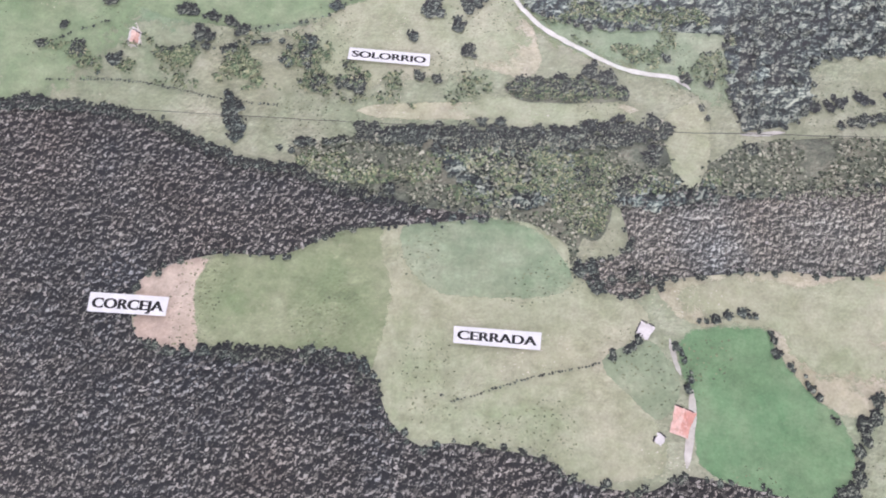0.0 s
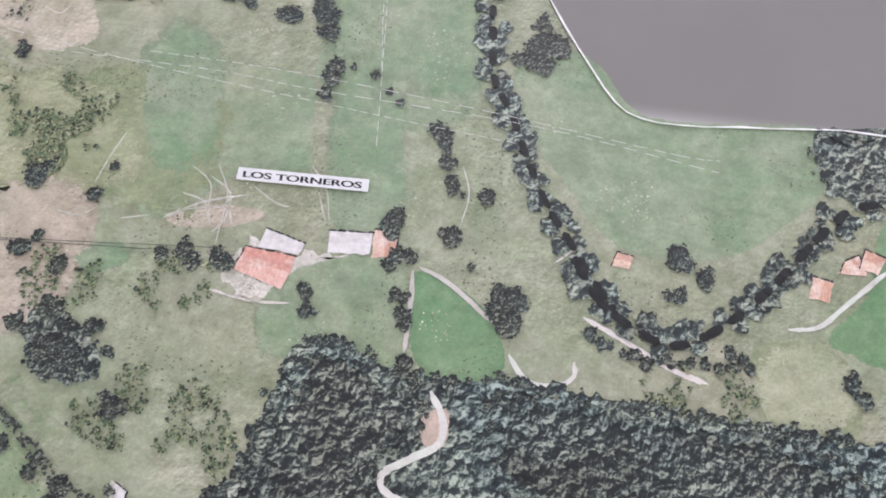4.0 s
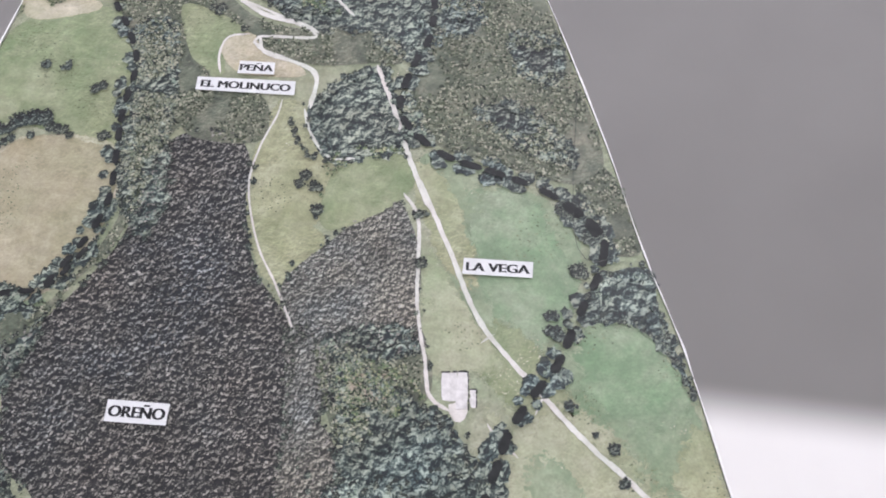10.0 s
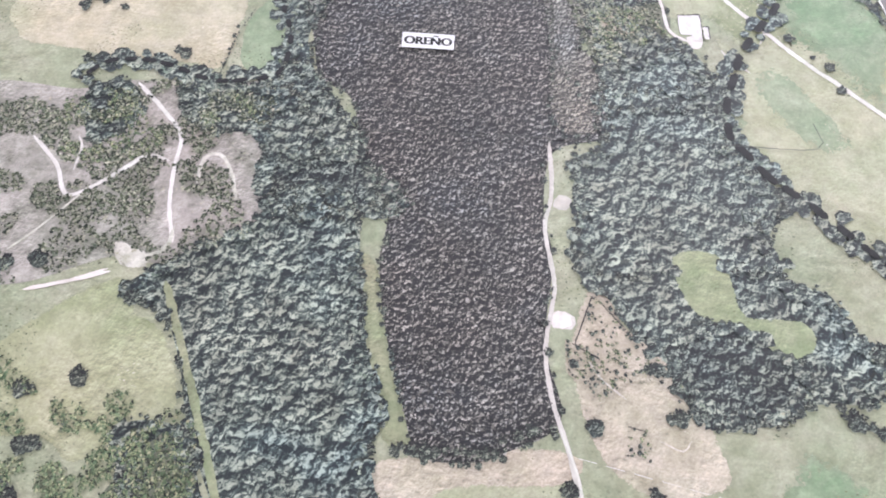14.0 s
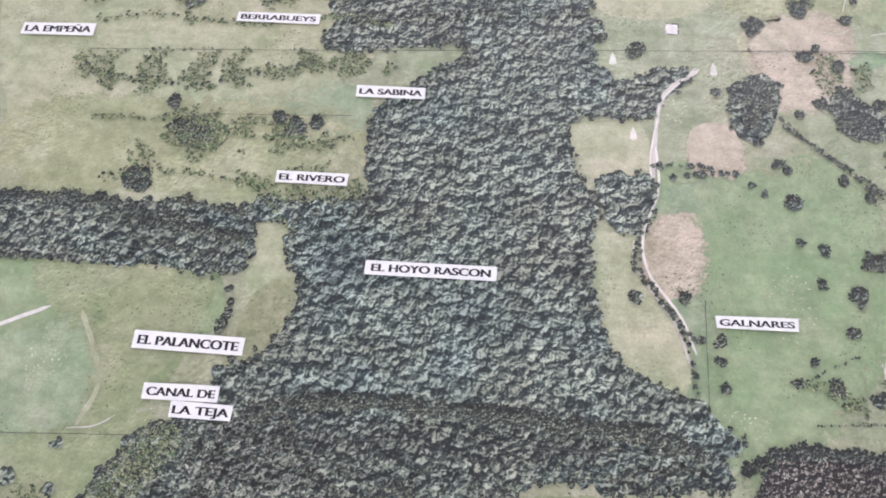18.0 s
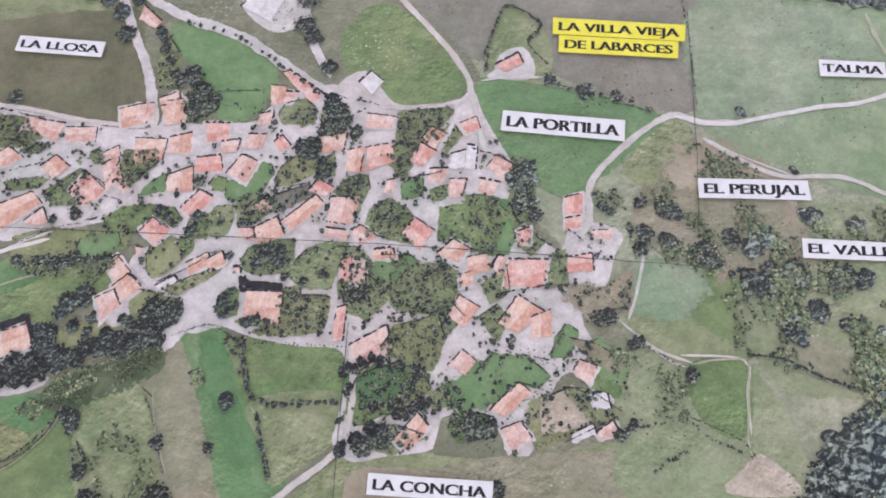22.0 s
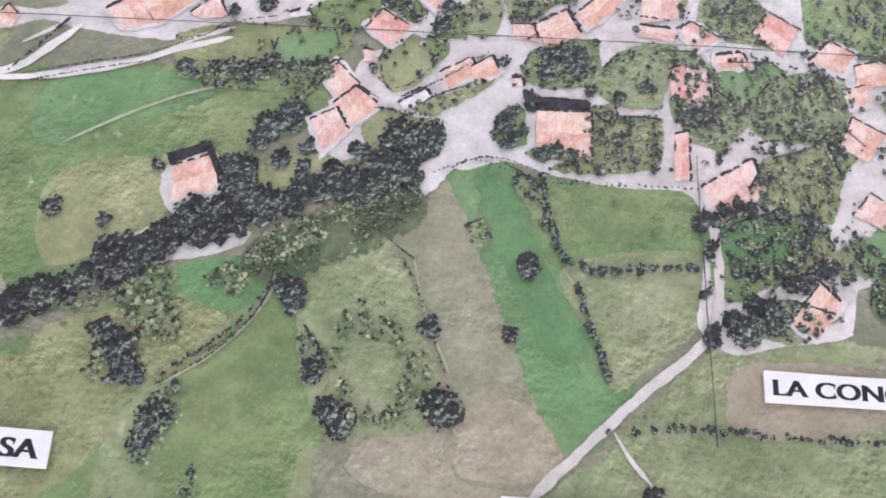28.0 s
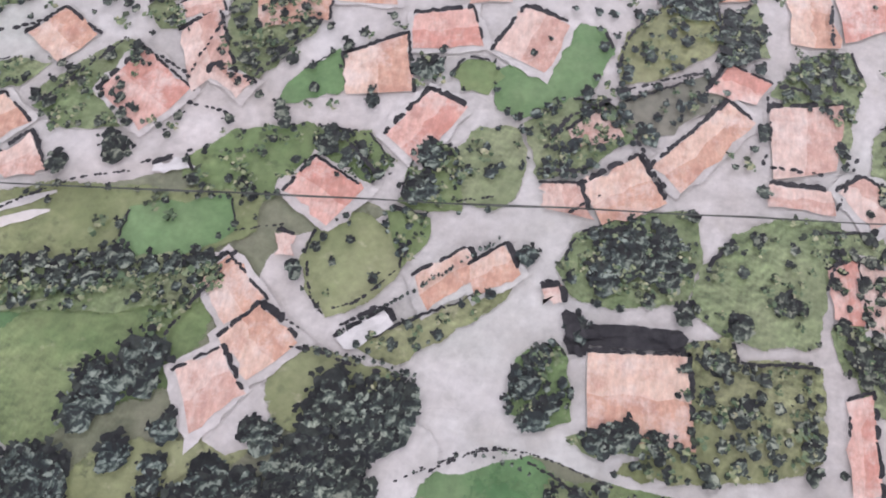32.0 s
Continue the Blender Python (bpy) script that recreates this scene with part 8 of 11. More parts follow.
garden("pinkgrey", 0.30, [(-57, -192.7), (-45.9, -198.1), (-47.3, -207.2), (-55.8, -203.9)])
garden("pinkgrey", 0.30, [(-36.2, -220.9), (-28.5, -222), (-28.2, -230.4), (-35.8, -229.3)])

# rows of trees, hedges and walls
hedge(1.4, 1.8, [(-21.4, -498.2), (9, -494.6), (35, -498.1), (57.3, -505.6), (72.7, -510.6), (89, -510.9), (114.4, -518.2)])
hedge(2.0, 2.6, [(115.2, -495.9), (143.6, -492.9), (184.2, -487.6), (210.6, -483.3)])
hedge(2.7, 2.7, [(110.6, -492.3), (143.3, -490.2), (183.9, -484.1), (210.4, -478.6), (220.7, -478.5)])
hedge(2.3, 1.9, [(232.8, -550.8), (243.1, -547.6), (250.7, -545.7), (256.3, -552), (258, -558.6)])
hedge(2.6, 1.5, [(259.9, -559.4), (268.9, -567.9), (277.5, -580)])
hedge(3.0, 3.0, [(292.6, -568.9), (286.4, -582.6), (282, -597.4), (276.4, -605)])
hedge(2.9, 2.7, [(161.8, -466.4), (174.4, -466.1), (191.1, -465.3), (203.7, -466.2)])
hedge(1.1, 0.5, [(150.1, -585.5), (153.9, -586.9), (178.7, -576.5), (200.5, -569.2)])
hedge(1.9, 1.7, [(204.1, -565.9), (209.5, -562.4), (213.2, -559)])
hedge(1.9, 1.5, [(224.4, -557.7), (230.2, -568.6), (229.4, -576.3)])
hedge(3.5, 3.1, [(192, -535.2), (199.1, -540.6), (208.6, -537.4), (216.3, -537.5)])
hedge(2.2, 2.0, [(52.1, -579.8), (74.8, -580), (93.3, -578.8), (115.3, -575.3), (127.4, -581.5)])
hedge(1.4, 0.7, [(-13.5, -470.7), (-5.1, -464.5), (8.5, -456.4)])
hedge(2.5, 0.9, [(44, -450.6), (54.4, -452.3), (61.9, -453.4), (83, -447.9), (95, -440.5), (101.5, -432.1), (115.7, -423.6), (145.4, -416.2)])
hedge(1.9, 1.4, [(25, -469.6), (41.8, -463.3), (56.2, -463.4), (73.3, -457), (81.2, -462.1)])
hedge(2.7, 2.5, [(49.3, -398.2), (61.8, -403.6), (73.9, -406.6), (85.7, -408.5)])
hedge(0.9, 0.3, [(6.4, -481.9), (24, -481.6), (41.9, -483.1), (63.5, -486)])
hedge(2.3, 2.0, [(147.7, -415.2), (150.7, -411.3), (155, -421.1)])
hedge(2.1, 1.0, [(20.3, -384.1), (30.9, -390.4), (43, -396.3), (56.5, -401.9), (71.2, -405.5)])
hedge(1.0, 0.7, [(47.1, -405.9), (64, -411.8), (79.5, -412.5)])
hedge(2.3, 0.8, [(96.3, -430.1), (107.1, -425.4), (123.2, -420.8), (144.4, -415.6)])
hedge(3.1, 2.3, [(178.8, -323.5), (186.6, -329), (205.5, -330.7), (230, -329.6), (224.4, -326)])
hedge(2.6, 1.9, [(238.8, -349.3), (249.8, -349.8), (260.8, -348.4)])
hedge(2.6, 2.2, [(137, -345.3), (149.9, -343.6), (161.1, -343.1)])
hedge(0.9, 0.4, [(-15.3, -356.4), (-5.7, -363.5), (8.9, -375.7), (20.3, -384.1)])
hedge(3.8, 3.0, [(94.4, -167.1), (85.5, -176.2), (82.4, -188.4), (79.4, -200.1), (76.7, -213.3)])
hedge(2.5, 1.8, [(36.7, -205.5), (44.4, -210), (51.8, -212.8)])
hedge(1.7, 1.0, [(-183.9, -22.5), (-172.5, -24.5), (-162.6, -15.1), (-153.5, 5.6)])
hedge(2.8, 2.0, [(-224.3, 14.5), (-215, 31.2), (-197.1, 42.6)])
hedge(3.3, 2.8, [(-235.3, 3.5), (-228.4, 13.4), (-219.8, 26.9), (-211.2, 42.4), (-195.3, 49.3), (-181.8, 44.4)])
hedge(3.4, 3.0, [(-264.4, -58), (-256.2, -49.2), (-250.6, -45.9), (-247.3, -34.9), (-247, -21.1), (-254.6, -19.2), (-268.1, -20.9)])
hedge(2.1, 1.1, [(-202.6, -57.9), (-202.6, -82.1), (-203.5, -86.8)])
hedge(4.5, 4.9, [(-281.5, -259.3), (-268.3, -265.4), (-268.4, -280.8), (-278.4, -292), (-288, -310.1)])
hedge(2.7, 1.8, [(-68.9, -389.6), (-55.8, -383.2), (-35.9, -379.7)])
hedge(2.6, 1.3, [(-75.2, -417), (-75.7, -426.4), (-66.6, -439), (-57.7, -451.1), (-53.2, -463.3), (-50.8, -477.3)])
hedge(1.8, 0.9, [(-15.6, -355.4), (-0.1, -366.9), (10.6, -376), (23.1, -387.1), (43.9, -394.6)])
hedge(3.0, 1.2, [(-322.9, -352.6), (-296.7, -355.8), (-271.7, -356), (-248.7, -349.3), (-225.9, -341.1)])
hedge(1.3, 0.7, [(-378.2, -576.6), (-368.1, -579.8), (-351.2, -584.5)])
hedge(2.9, 2.4, [(-241.9, -443.6), (-234.1, -456.8), (-235.8, -470.6)])
hedge(1.9, 1.2, [(-73.8, -409.8), (-72.3, -429.5), (-59.6, -447.2), (-51.4, -456.8)])
hedge(1.0, 0.5, [(-384, -577.3), (-373.7, -577.7), (-363.1, -581.6), (-351.1, -584.3)])
hedge(3.1, 1.2, [(-451, -491.5), (-438.8, -493.4), (-416.6, -497.5)])
hedge(0.8, 0.6, [(-471.3, -489.3), (-471.4, -477.6), (-467.2, -462.1), (-455.4, -468.6), (-458.7, -476.1)])
hedge(2.9, 1.6, [(-421.3, -539), (-411.2, -543.6), (-395.8, -549.4), (-377.5, -552.9)])
hedge(2.1, 3.5, [(-628.9, -628.4), (-617.5, -621.7), (-606, -614), (-594.2, -608.3), (-582.2, -602.5), (-570.3, -595.6), (-560.2, -590)], "dusk")
hedge(2.0, 2.6, [(-667.7, -648.4), (-657.4, -643.1), (-647.9, -638.9), (-643.2, -636.3)], "dusk")
hedge(2.4, 3.6, [(-695, -676.5), (-688.5, -669.9), (-683.2, -666.3)], "dusk")
hedge(0.6, 0.4, [(-598.3, -639.2), (-587.4, -628.7), (-580.4, -617.4)])
hedge(1.5, 0.8, [(-672.7, -619.7), (-668.4, -629.9), (-664.9, -636.8)])
hedge(1.5, 0.6, [(-681, -620.7), (-697.7, -639.6), (-715.5, -652), (-733.2, -663.2)])
hedge(1.8, 1.6, [(-674.5, -546), (-667, -537.7), (-659.1, -530.4), (-651.2, -523.1)])
hedge(4.1, 2.0, [(-718.9, -541.3), (-708.3, -537.5), (-699.6, -535.2)])
hedge(3.2, 1.8, [(-767.7, -540.7), (-755.7, -541.9), (-743.6, -544.2), (-733.7, -546.8), (-724.5, -547)])
hedge(3.0, 1.7, [(-664.3, -597.8), (-654.3, -593.2), (-646.8, -586.7)])
hedge(1.9, 1.5, [(-611.7, -574.5), (-598.8, -573), (-586.2, -569.2)])
hedge(2.3, 0.9, [(-575.4, -481.2), (-556.2, -485.7), (-539.2, -495.6), (-524.8, -504.3)])
hedge(2.3, 1.9, [(-584.2, -486.3), (-578.5, -496.3), (-572.9, -506.1)])
hedge(1.9, 0.7, [(-748.1, -489.3), (-728.4, -491.1), (-711.7, -490.5), (-699, -505.2)])
hedge(1.0, 0.3, [(-566.3, -579), (-558.8, -579.8), (-553.7, -580.8)])
hedge(0.9, 0.3, [(-552.7, -591.2), (-546.2, -588.7), (-539.3, -590), (-530.7, -591.1), (-502.2, -589.6)])
hedge(0.5, 0.3, [(-590.9, -633.6), (-585.8, -628.5), (-582.5, -622.5), (-581.8, -616.7)])
hedge(0.5, 0.3, [(-559, -610), (-554.4, -617.1), (-547.4, -632.6)])
hedge(0.5, 0.3, [(-524.1, -613.4), (-520.2, -622.2), (-517, -629.8)])
hedge(0.5, 0.3, [(-563.1, -576.9), (-554.8, -570.5), (-546.4, -563.4)])
hedge(1.4, 1.4, [(-608.5, -576.3), (-597.7, -574.9), (-588, -572.4), (-580.2, -570.2)])
hedge(0.8, 1.0, [(-586.3, -612.4), (-579.4, -609.6), (-572.6, -605.7), (-565.8, -600.7), (-558.6, -597.8)], "bush")
hedge(0.7, 1.3, [(-587.5, -615.5), (-580.7, -612.7), (-573.9, -608.9)], "bush")
hedge(0.7, 1.1, [(-585, -609.3), (-578.1, -606.4), (-571.2, -602.5), (-564.3, -597.4)], "bush")
hedge(0.7, 1.2, [(-620.6, -629.1), (-614.1, -626.4), (-606.3, -621.7), (-601.8, -617.3)], "bush")
hedge(0.9, 1.2, [(-584.8, -579.1), (-578, -571.2), (-587.8, -573.6), (-596.4, -575.9), (-605.6, -575.9)], "bush")
hedge(1.1, 0.5, [(-8.1, -484.7), (21.1, -481.8), (38.1, -483), (55.1, -485.2), (78.3, -485.6)])
hedge(2.5, 2.3, [(-332.3, -324.8), (-302.9, -318.6), (-256.1, -320.1), (-211.9, -312.4), (-190.9, -316.4)], "bush")
hedge(2.6, 2.3, [(-336.4, -312.5), (-286.2, -304.2), (-229.5, -301.6), (-194.7, -294.9)], "bush")
hedge(2.5, 2.2, [(-322.4, -354.1), (-284.6, -354.5), (-244.6, -346), (-200.8, -342.8)], "bush")
hedge(2.3, 2.1, [(-282.5, -386.4), (-250.5, -380.3), (-212.1, -381.6), (-198.8, -377.5)], "bush")
hedge(2.4, 2.2, [(-315, -376.2), (-290.4, -376.3), (-268.3, -368.4)], "bush")
hedge(2.3, 2.1, [(-304.5, -407.3), (-271, -401.1), (-234.8, -404.9)], "bush")
hedge(1.9, 3.2, [(-198.4, -496.1), (-162.5, -492.9), (-128.5, -492.5), (-99, -494.7), (-72.2, -496.1), (-51.5, -500)])
hedge(2.7, 3.0, [(-344.1, -419.9), (-319.3, -418.4), (-288.2, -422), (-260, -426.8), (-235.5, -428.4)])
hedge(2.2, 2.6, [(-111.4, -236.4), (-100.1, -236.9), (-89, -235.6), (-77.8, -235.2)])
hedge(2.6, 2.2, [(-74.5, -230), (-63.6, -224.8), (-58.1, -222.1)])
hedge(1.5, 2.8, [(110.2, -491.9), (121.6, -491.8), (137.6, -488.9), (153.8, -487.7), (170.1, -487.3), (189.6, -485.7), (214.1, -482.6)])
hedge(2.2, 2.2, [(81, -503.5), (90.1, -499.9), (102.6, -496.7), (112.1, -494.6)])
hedge(2.0, 3.1, [(-214.3, -504.4), (-206.1, -497.3), (-175.1, -493.3)])
hedge(2.0, 2.9, [(-141.9, -492.2), (-120, -494.3), (-87.7, -493.3), (-66.4, -492.7)])
hedge(1.9, 3.4, [(-150.9, -536.4), (-130.1, -530.7), (-117.6, -524.8)])
hedge(2.1, 3.0, [(-170.3, -530.6), (-159.9, -524.8), (-151.2, -528.5)])
hedge(2.3, 1.8, [(-244.2, -399.2), (-230.3, -410.2), (-216.4, -423.7)], "bush")
hedge(1.9, 1.5, [(-109.3, -523.8), (-101, -531.9), (-103.3, -549.6)], "bush")

# round the farmyards and the village rim
tint("pinkgrey", [(-21.5, -303.0), (-13.1, -296.8), (-2.9, -297.3), (12.5, -298.9), (15.0, -302.9), (3.1, -308.5), (-12.5, -312.0), (-25.9, -316.9), (-24.5, -310.1)])
tint("pinkgrey", [(-27.0, -318.7), (-6.7, -315.5), (6.6, -316.3), (11.4, -330.2), (-6.8, -333.9), (-25.4, -329.8)])
tint("teal", [(14.5, -315.4), (27.1, -313.1), (29.8, -318.5), (19.4, -322.9), (14.0, -320.3)])
tint("vtan", [(-418.7, -529.1), (-401.1, -526.0), (-376.5, -527.0), (-375.0, -547.8), (-397.1, -548.7), (-412.7, -544.9)])
tint("teal", [(-417.6, -552.1), (-398.8, -551.7), (-396.9, -559.7), (-403.4, -567.7), (-413.4, -569.0), (-419.4, -566.1)])
tint("vsoil", [(-437.5, -562.5), (-421.4, -561.8), (-422.7, -568.3), (-430.2, -570.1), (-436.2, -569.1)])
tint("vlush", [(-469.3, -598.5), (-462.1, -589.0), (-450.5, -587.6), (-450.9, -592.8), (-457.4, -601.2), (-467.9, -602.5)])
tint("volive", [(-444.6, -597.9), (-430.9, -595.4), (-429.6, -602.7), (-443.4, -611.7), (-445.6, -605.5)])
tint("village", [(-427.8, -581.3), (-420.8, -587.3), (-420.5, -593.2), (-427.8, -593.3), (-430.6, -588.6)])
road("track", 0.6, [(-400.5, -582.3), (-394.0, -580.1), (-384.2, -578.5)])
road("track", 0.5, [(-384.2, -578.5), (-384.0, -589.5), (-384.1, -602.6), (-382.5, -608.0)])
road("road", 0.7, [(-422.5, -571.0), (-414.7, -577.1), (-407.9, -581.5), (-400.4, -584.0)])
hedge(1.0, 0.5, [(-400.8, -599.1), (-395.2, -603.2), (-388.0, -605.5), (-383.3, -607.3)])
hedge(1.0, 0.6, [(-401.4, -608.0), (-406.8, -611.9), (-409.8, -615.1)])
hedge(1.2, 0.6, [(-415.1, -602.5), (-408.8, -600.9), (-401.6, -599.2)])
hedge(1.3, 0.7, [(-407.4, -549.0), (-398.8, -549.8), (-391.9, -551.8), (-386.8, -555.8)])
hedge(0.9, 0.5, [(-421.4, -561.8), (-420.3, -566.2), (-428.5, -569.4)])
hedge(0.8, 0.4, [(-413.0, -578.6), (-406.2, -582.1), (-399.6, -585.1)])
hedge(0.9, 0.4, [(-443.4, -611.7), (-435.7, -607.5), (-428.8, -603.0)])
trees([(-410.1, -533.0, 3.2), (-407.0, -534.6, 2.4), (-409.7, -543.6, 2.6), (-389.5, -541.1, 3.0), (-398.0, -546.0, 3.0), (-393.7, -548.6, 1.8), (-383.5, -552.6, 2.4), (-380.9, -556.9, 2.0), (-367.4, -550.6, 2.0), (-363.4, -561.0, 3.2), (-354.7, -548.1, 2.8), (-349.7, -549.4, 2.4), (-371.0, -569.1, 3.0), (-355.3, -564.5, 2.2), (-418.0, -578.4, 1.8), (-415.5, -577.2, 1.8), (-400.2, -586.0, 2.0), (-416.4, -602.2, 1.8), (-419.8, -605.5, 2.0), (-429.9, -534.4, 1.8), (-427.2, -536.0, 1.6), (-418.6, -532.0, 1.6), (-416.3, -543.4, 2.0), (-420.7, -541.6, 1.2)])
house("w", [(-434.1, -607.3), (-428.0, -603.3), (-427.0, -606.1), (-433.1, -609.6)])
house("p", [(-426.5, -606.0), (-421.6, -602.5), (-421.1, -605.7), (-425.3, -607.5)])
house("p", [(-434.6, -588.2), (-433.3, -585.1), (-428.2, -586.9), (-429.7, -591.5)])
field("yard", [(-430.2, -594.4), (-423.6, -594.5), (-422.5, -600.1), (-426.4, -602.3), (-429.5, -599.3)])
trees([(-27.3, -302.9, 4.0), (-8.6, -291.0, 2.8), (-3.5, -287.8, 2.0), (13.6, -296.2, 2.8), (18.0, -285.1, 1.6), (8.9, -322.6, 2.8), (-5.1, -318.5, 2.8), (40.3, -314.0, 2.2), (47.2, -311.5, 2.4), (50.3, -315.2, 2.8), (59.1, -314.2, 3.2), (-0.5, -313.9, 1.6)])
road("rock", 0.6, [(16.1, -300.2), (10.4, -304.3), (0.1, -303.0)])
road("rock", 0.6, [(37.9, -301.0), (45.6, -297.5), (58.5, -295.1)])
road("rock", 0.5, [(52.0, -280.1), (56.9, -290.1), (56.9, -300.4), (56.6, -308.8)])
road("rock", 0.5, [(18.6, -271.5), (15.4, -281.0), (12.7, -292.0)])
road("bright", 0.8, [(167.5, -301.4), (171.6, -297.6), (174.9, -294.7)])

# banks, dark wood rims and paths
hedge(1.7, 2.4, [(76.3, -578.6), (87.6, -578.6), (100.7, -578.0), (115.5, -577.3), (123.6, -581.1), (129.6, -587.0)], "dusk")
hedge(1.7, 2.2, [(204.4, -482.9), (212.6, -483.1), (220.7, -479.8)], "dusk")
hedge(2.0, 2.6, [(143.8, -495.3), (157.7, -490.8), (175.8, -485.9), (196.0, -480.4), (206.2, -476.8)], "dusk")
hedge(2.0, 2.6, [(274.4, -462.6), (284.9, -458.9), (300.9, -455.0)], "dusk")
hedge(2.2, 2.4, [(232.9, -468.1), (237.1, -473.1), (245.3, -477.1)])
hedge(2.0, 2.6, [(282.4, -470.0), (290.7, -466.6), (300.4, -463.1)])
trees([(189.6, -437.4, 2.2), (220.0, -448.2, 1.8), (227.5, -456.0, 2.4), (235.9, -457.5, 1.8), (251.4, -483.1, 2.6), (220.7, -478.6, 2.8), (145.6, -453.0, 2.6), (191.7, -456.7, 2.8), (198.1, -458.4, 2.4), (216.8, -488.4, 2.6), (158.6, -500.0, 3.0)])
hedge(1.6, 2.3, [(-34.8, -503.4), (-16.3, -494.9), (4.5, -494.5), (25.9, -496.5), (51.3, -503.2), (66.0, -509.5), (86.4, -511.5), (110.4, -516.7), (133.7, -520.5)], "dusk")
road("rock", 1.6, [(-200.7, -144.8), (-200.5, -133.5), (-195.0, -130.8), (-189.1, -138.0), (-184.2, -150.4)])
hedge(0.9, 0.5, [(-197.2, -57.5), (-201.0, -72.4), (-203.8, -91.8)])
hedge(1.6, 1.5, [(-94.1, 65.3), (-88.1, 52.9), (-79.1, 46.0), (-69.5, 47.2)])
road("bright", 1.9, [(-306.7, -160.3), (-293.5, -170.7), (-280.7, -181.0), (-274.6, -191.8), (-268.6, -196.1)])
road("bright", 1.5, [(-299.3, -206.5), (-290.7, -195.7), (-275.1, -191.9)])
road("bright", 1.0, [(-308.8, -199.3), (-294.8, -202.0)])
road("bright", 1.3, [(-250.5, -196.0), (-237.0, -191.0), (-223.7, -184.3)])
road("rock", 1.6, [(-204.3, -164.5), (-205.9, -174.3), (-217.9, -180.0)])
road("rock", 0.9, [(-241.4, -152.8), (-254.0, -171.3), (-262.3, -181.4)])
clearing("vale", [(-292.4, -205.6), (-285.8, -196.2), (-271.6, -195.7), (-276.1, -204.8), (-285.4, -213.0)])
hedge(1.5, 1.3, [(35.9, -207.3), (43.5, -210.2), (51.0, -214.3)])
road("bright", 0.8, [(-52.0, -327.9), (-59.7, -337.7), (-66.8, -346.7), (-68.3, -357.6), (-70.6, -373.5), (-70.2, -388.6)])
hedge(1.6, 1.4, [(-68.5, -380.2), (-54.6, -378.1), (-36.1, -381.3)])
hedge(1.4, 1.0, [(-15.7, -352.9), (-3.4, -364.5), (11.9, -375.4), (23.7, -385.0)])
tint("pinkgrey", [(-25.2, -306.9), (-2.5, -295.4), (11.8, -303.8), (12.8, -325.3), (2.4, -341.1), (-14.3, -345.5), (-23.3, -328.5)])
tint("pinkgrey", [(-50.0, -358.8), (-40.5, -359.4), (-31.9, -375.4), (-36.1, -381.3), (-54.6, -377.5)])
tint("pinkgrey", [(-66.9, -405.5), (-53.3, -404.2), (-48.8, -421.5), (-55.3, -436.9), (-69.6, -433.5)])
hedge(2.4, 2.6, [(-344.0, -419.9), (-323.9, -419.4), (-299.9, -415.7), (-289.5, -421.6), (-269.8, -426.4), (-267.7, -415.4), (-245.2, -417.3), (-226.5, -413.4)])
# single trees
trees([(61, -488.3, 2.9), (63.2, -494, 3.3), (65.4, -499.6, 2.8), (60.1, -483.6, 2.1)])
trees([(35.2, -448, 2.9), (44.4, -457.8, 3.6), (60.2, -454.7, 2.5), (56, -464.4, 3), (86.9, -457.3, 2.7), (85, -463.6, 2.8), (79.2, -466.8, 2.5), (91.7, -474.6, 3.5), (99.4, -472.6, 2.5), (105.6, -472.7, 3.9), (124.1, -449.2, 2.5), (129.6, -435.9, 3.7), (144.2, -431.7, 3.3), (141, -442.8, 2.9), (145.5, -453.5, 2.7), (99.5, -430.2, 2.8), (93, -439.3, 2.4), (-1.6, -412.4, 2.1), (10.3, -431.3, 3.3), (6.5, -447.6, 2.4), (-10.9, -410.1, 1.7), (-3.1, -428.2, 1.9), (-0.4, -468.9, 2.8), (14.2, -473.4, 2.5), (-13.8, -469.3, 1.8)])
trees([(-7.9, -460.7, 1.6), (-41.8, -454.8, 2.2), (-41.8, -463.8, 2), (-40.5, -474.3, 2.1), (-55.3, -438.1, 2.2), (17.7, -416.7, 3.8), (23.1, -414.8, 2.7), (62.1, -488, 3.8), (65, -495.1, 3.7), (128.9, -466.7, 2.1), (135.2, -467.3, 2.1), (180.9, -462.8, 3.6), (166.8, -464.6, 3.2), (191.5, -457.4, 2.9), (198.5, -460.4, 3.6), (172.1, -464.9, 3.2), (186.2, -464, 2.8), (46.5, -449.2, 1.8), (54.2, -450.9, 2.2), (153.4, -483.6, 2.1), (160.2, -482.7, 2.1)])
trees([(-26.7, -301.2, 3.1), (1.1, -342.3, 2.4), (-8.2, -349.1, 1.8), (16.5, -350, 5.5), (21.7, -355.6, 4.7), (9.4, -337.9, 2.8), (36.4, -366, 3.6), (8.2, -380.8, 1.6), (17.4, -387.9, 1.7), (28, -390.7, 2.8), (-5, -317.7, 2.7), (9, -322.2, 1.9), (40.4, -315, 2.3), (47.8, -313.3, 3.1), (132.9, -296.6, 3.4), (143.4, -280.5, 3), (130.8, -276.1, 2.8), (71.9, -387.9, 3.1), (50.2, -397.2, 2.4), (54.4, -400.4, 2), (62, -403.1, 2.7), (67.6, -405.1, 2.4), (19.9, -416.5, 3.7), (14.4, -418.1, 2.3), (36.9, -447.2, 2.7)])
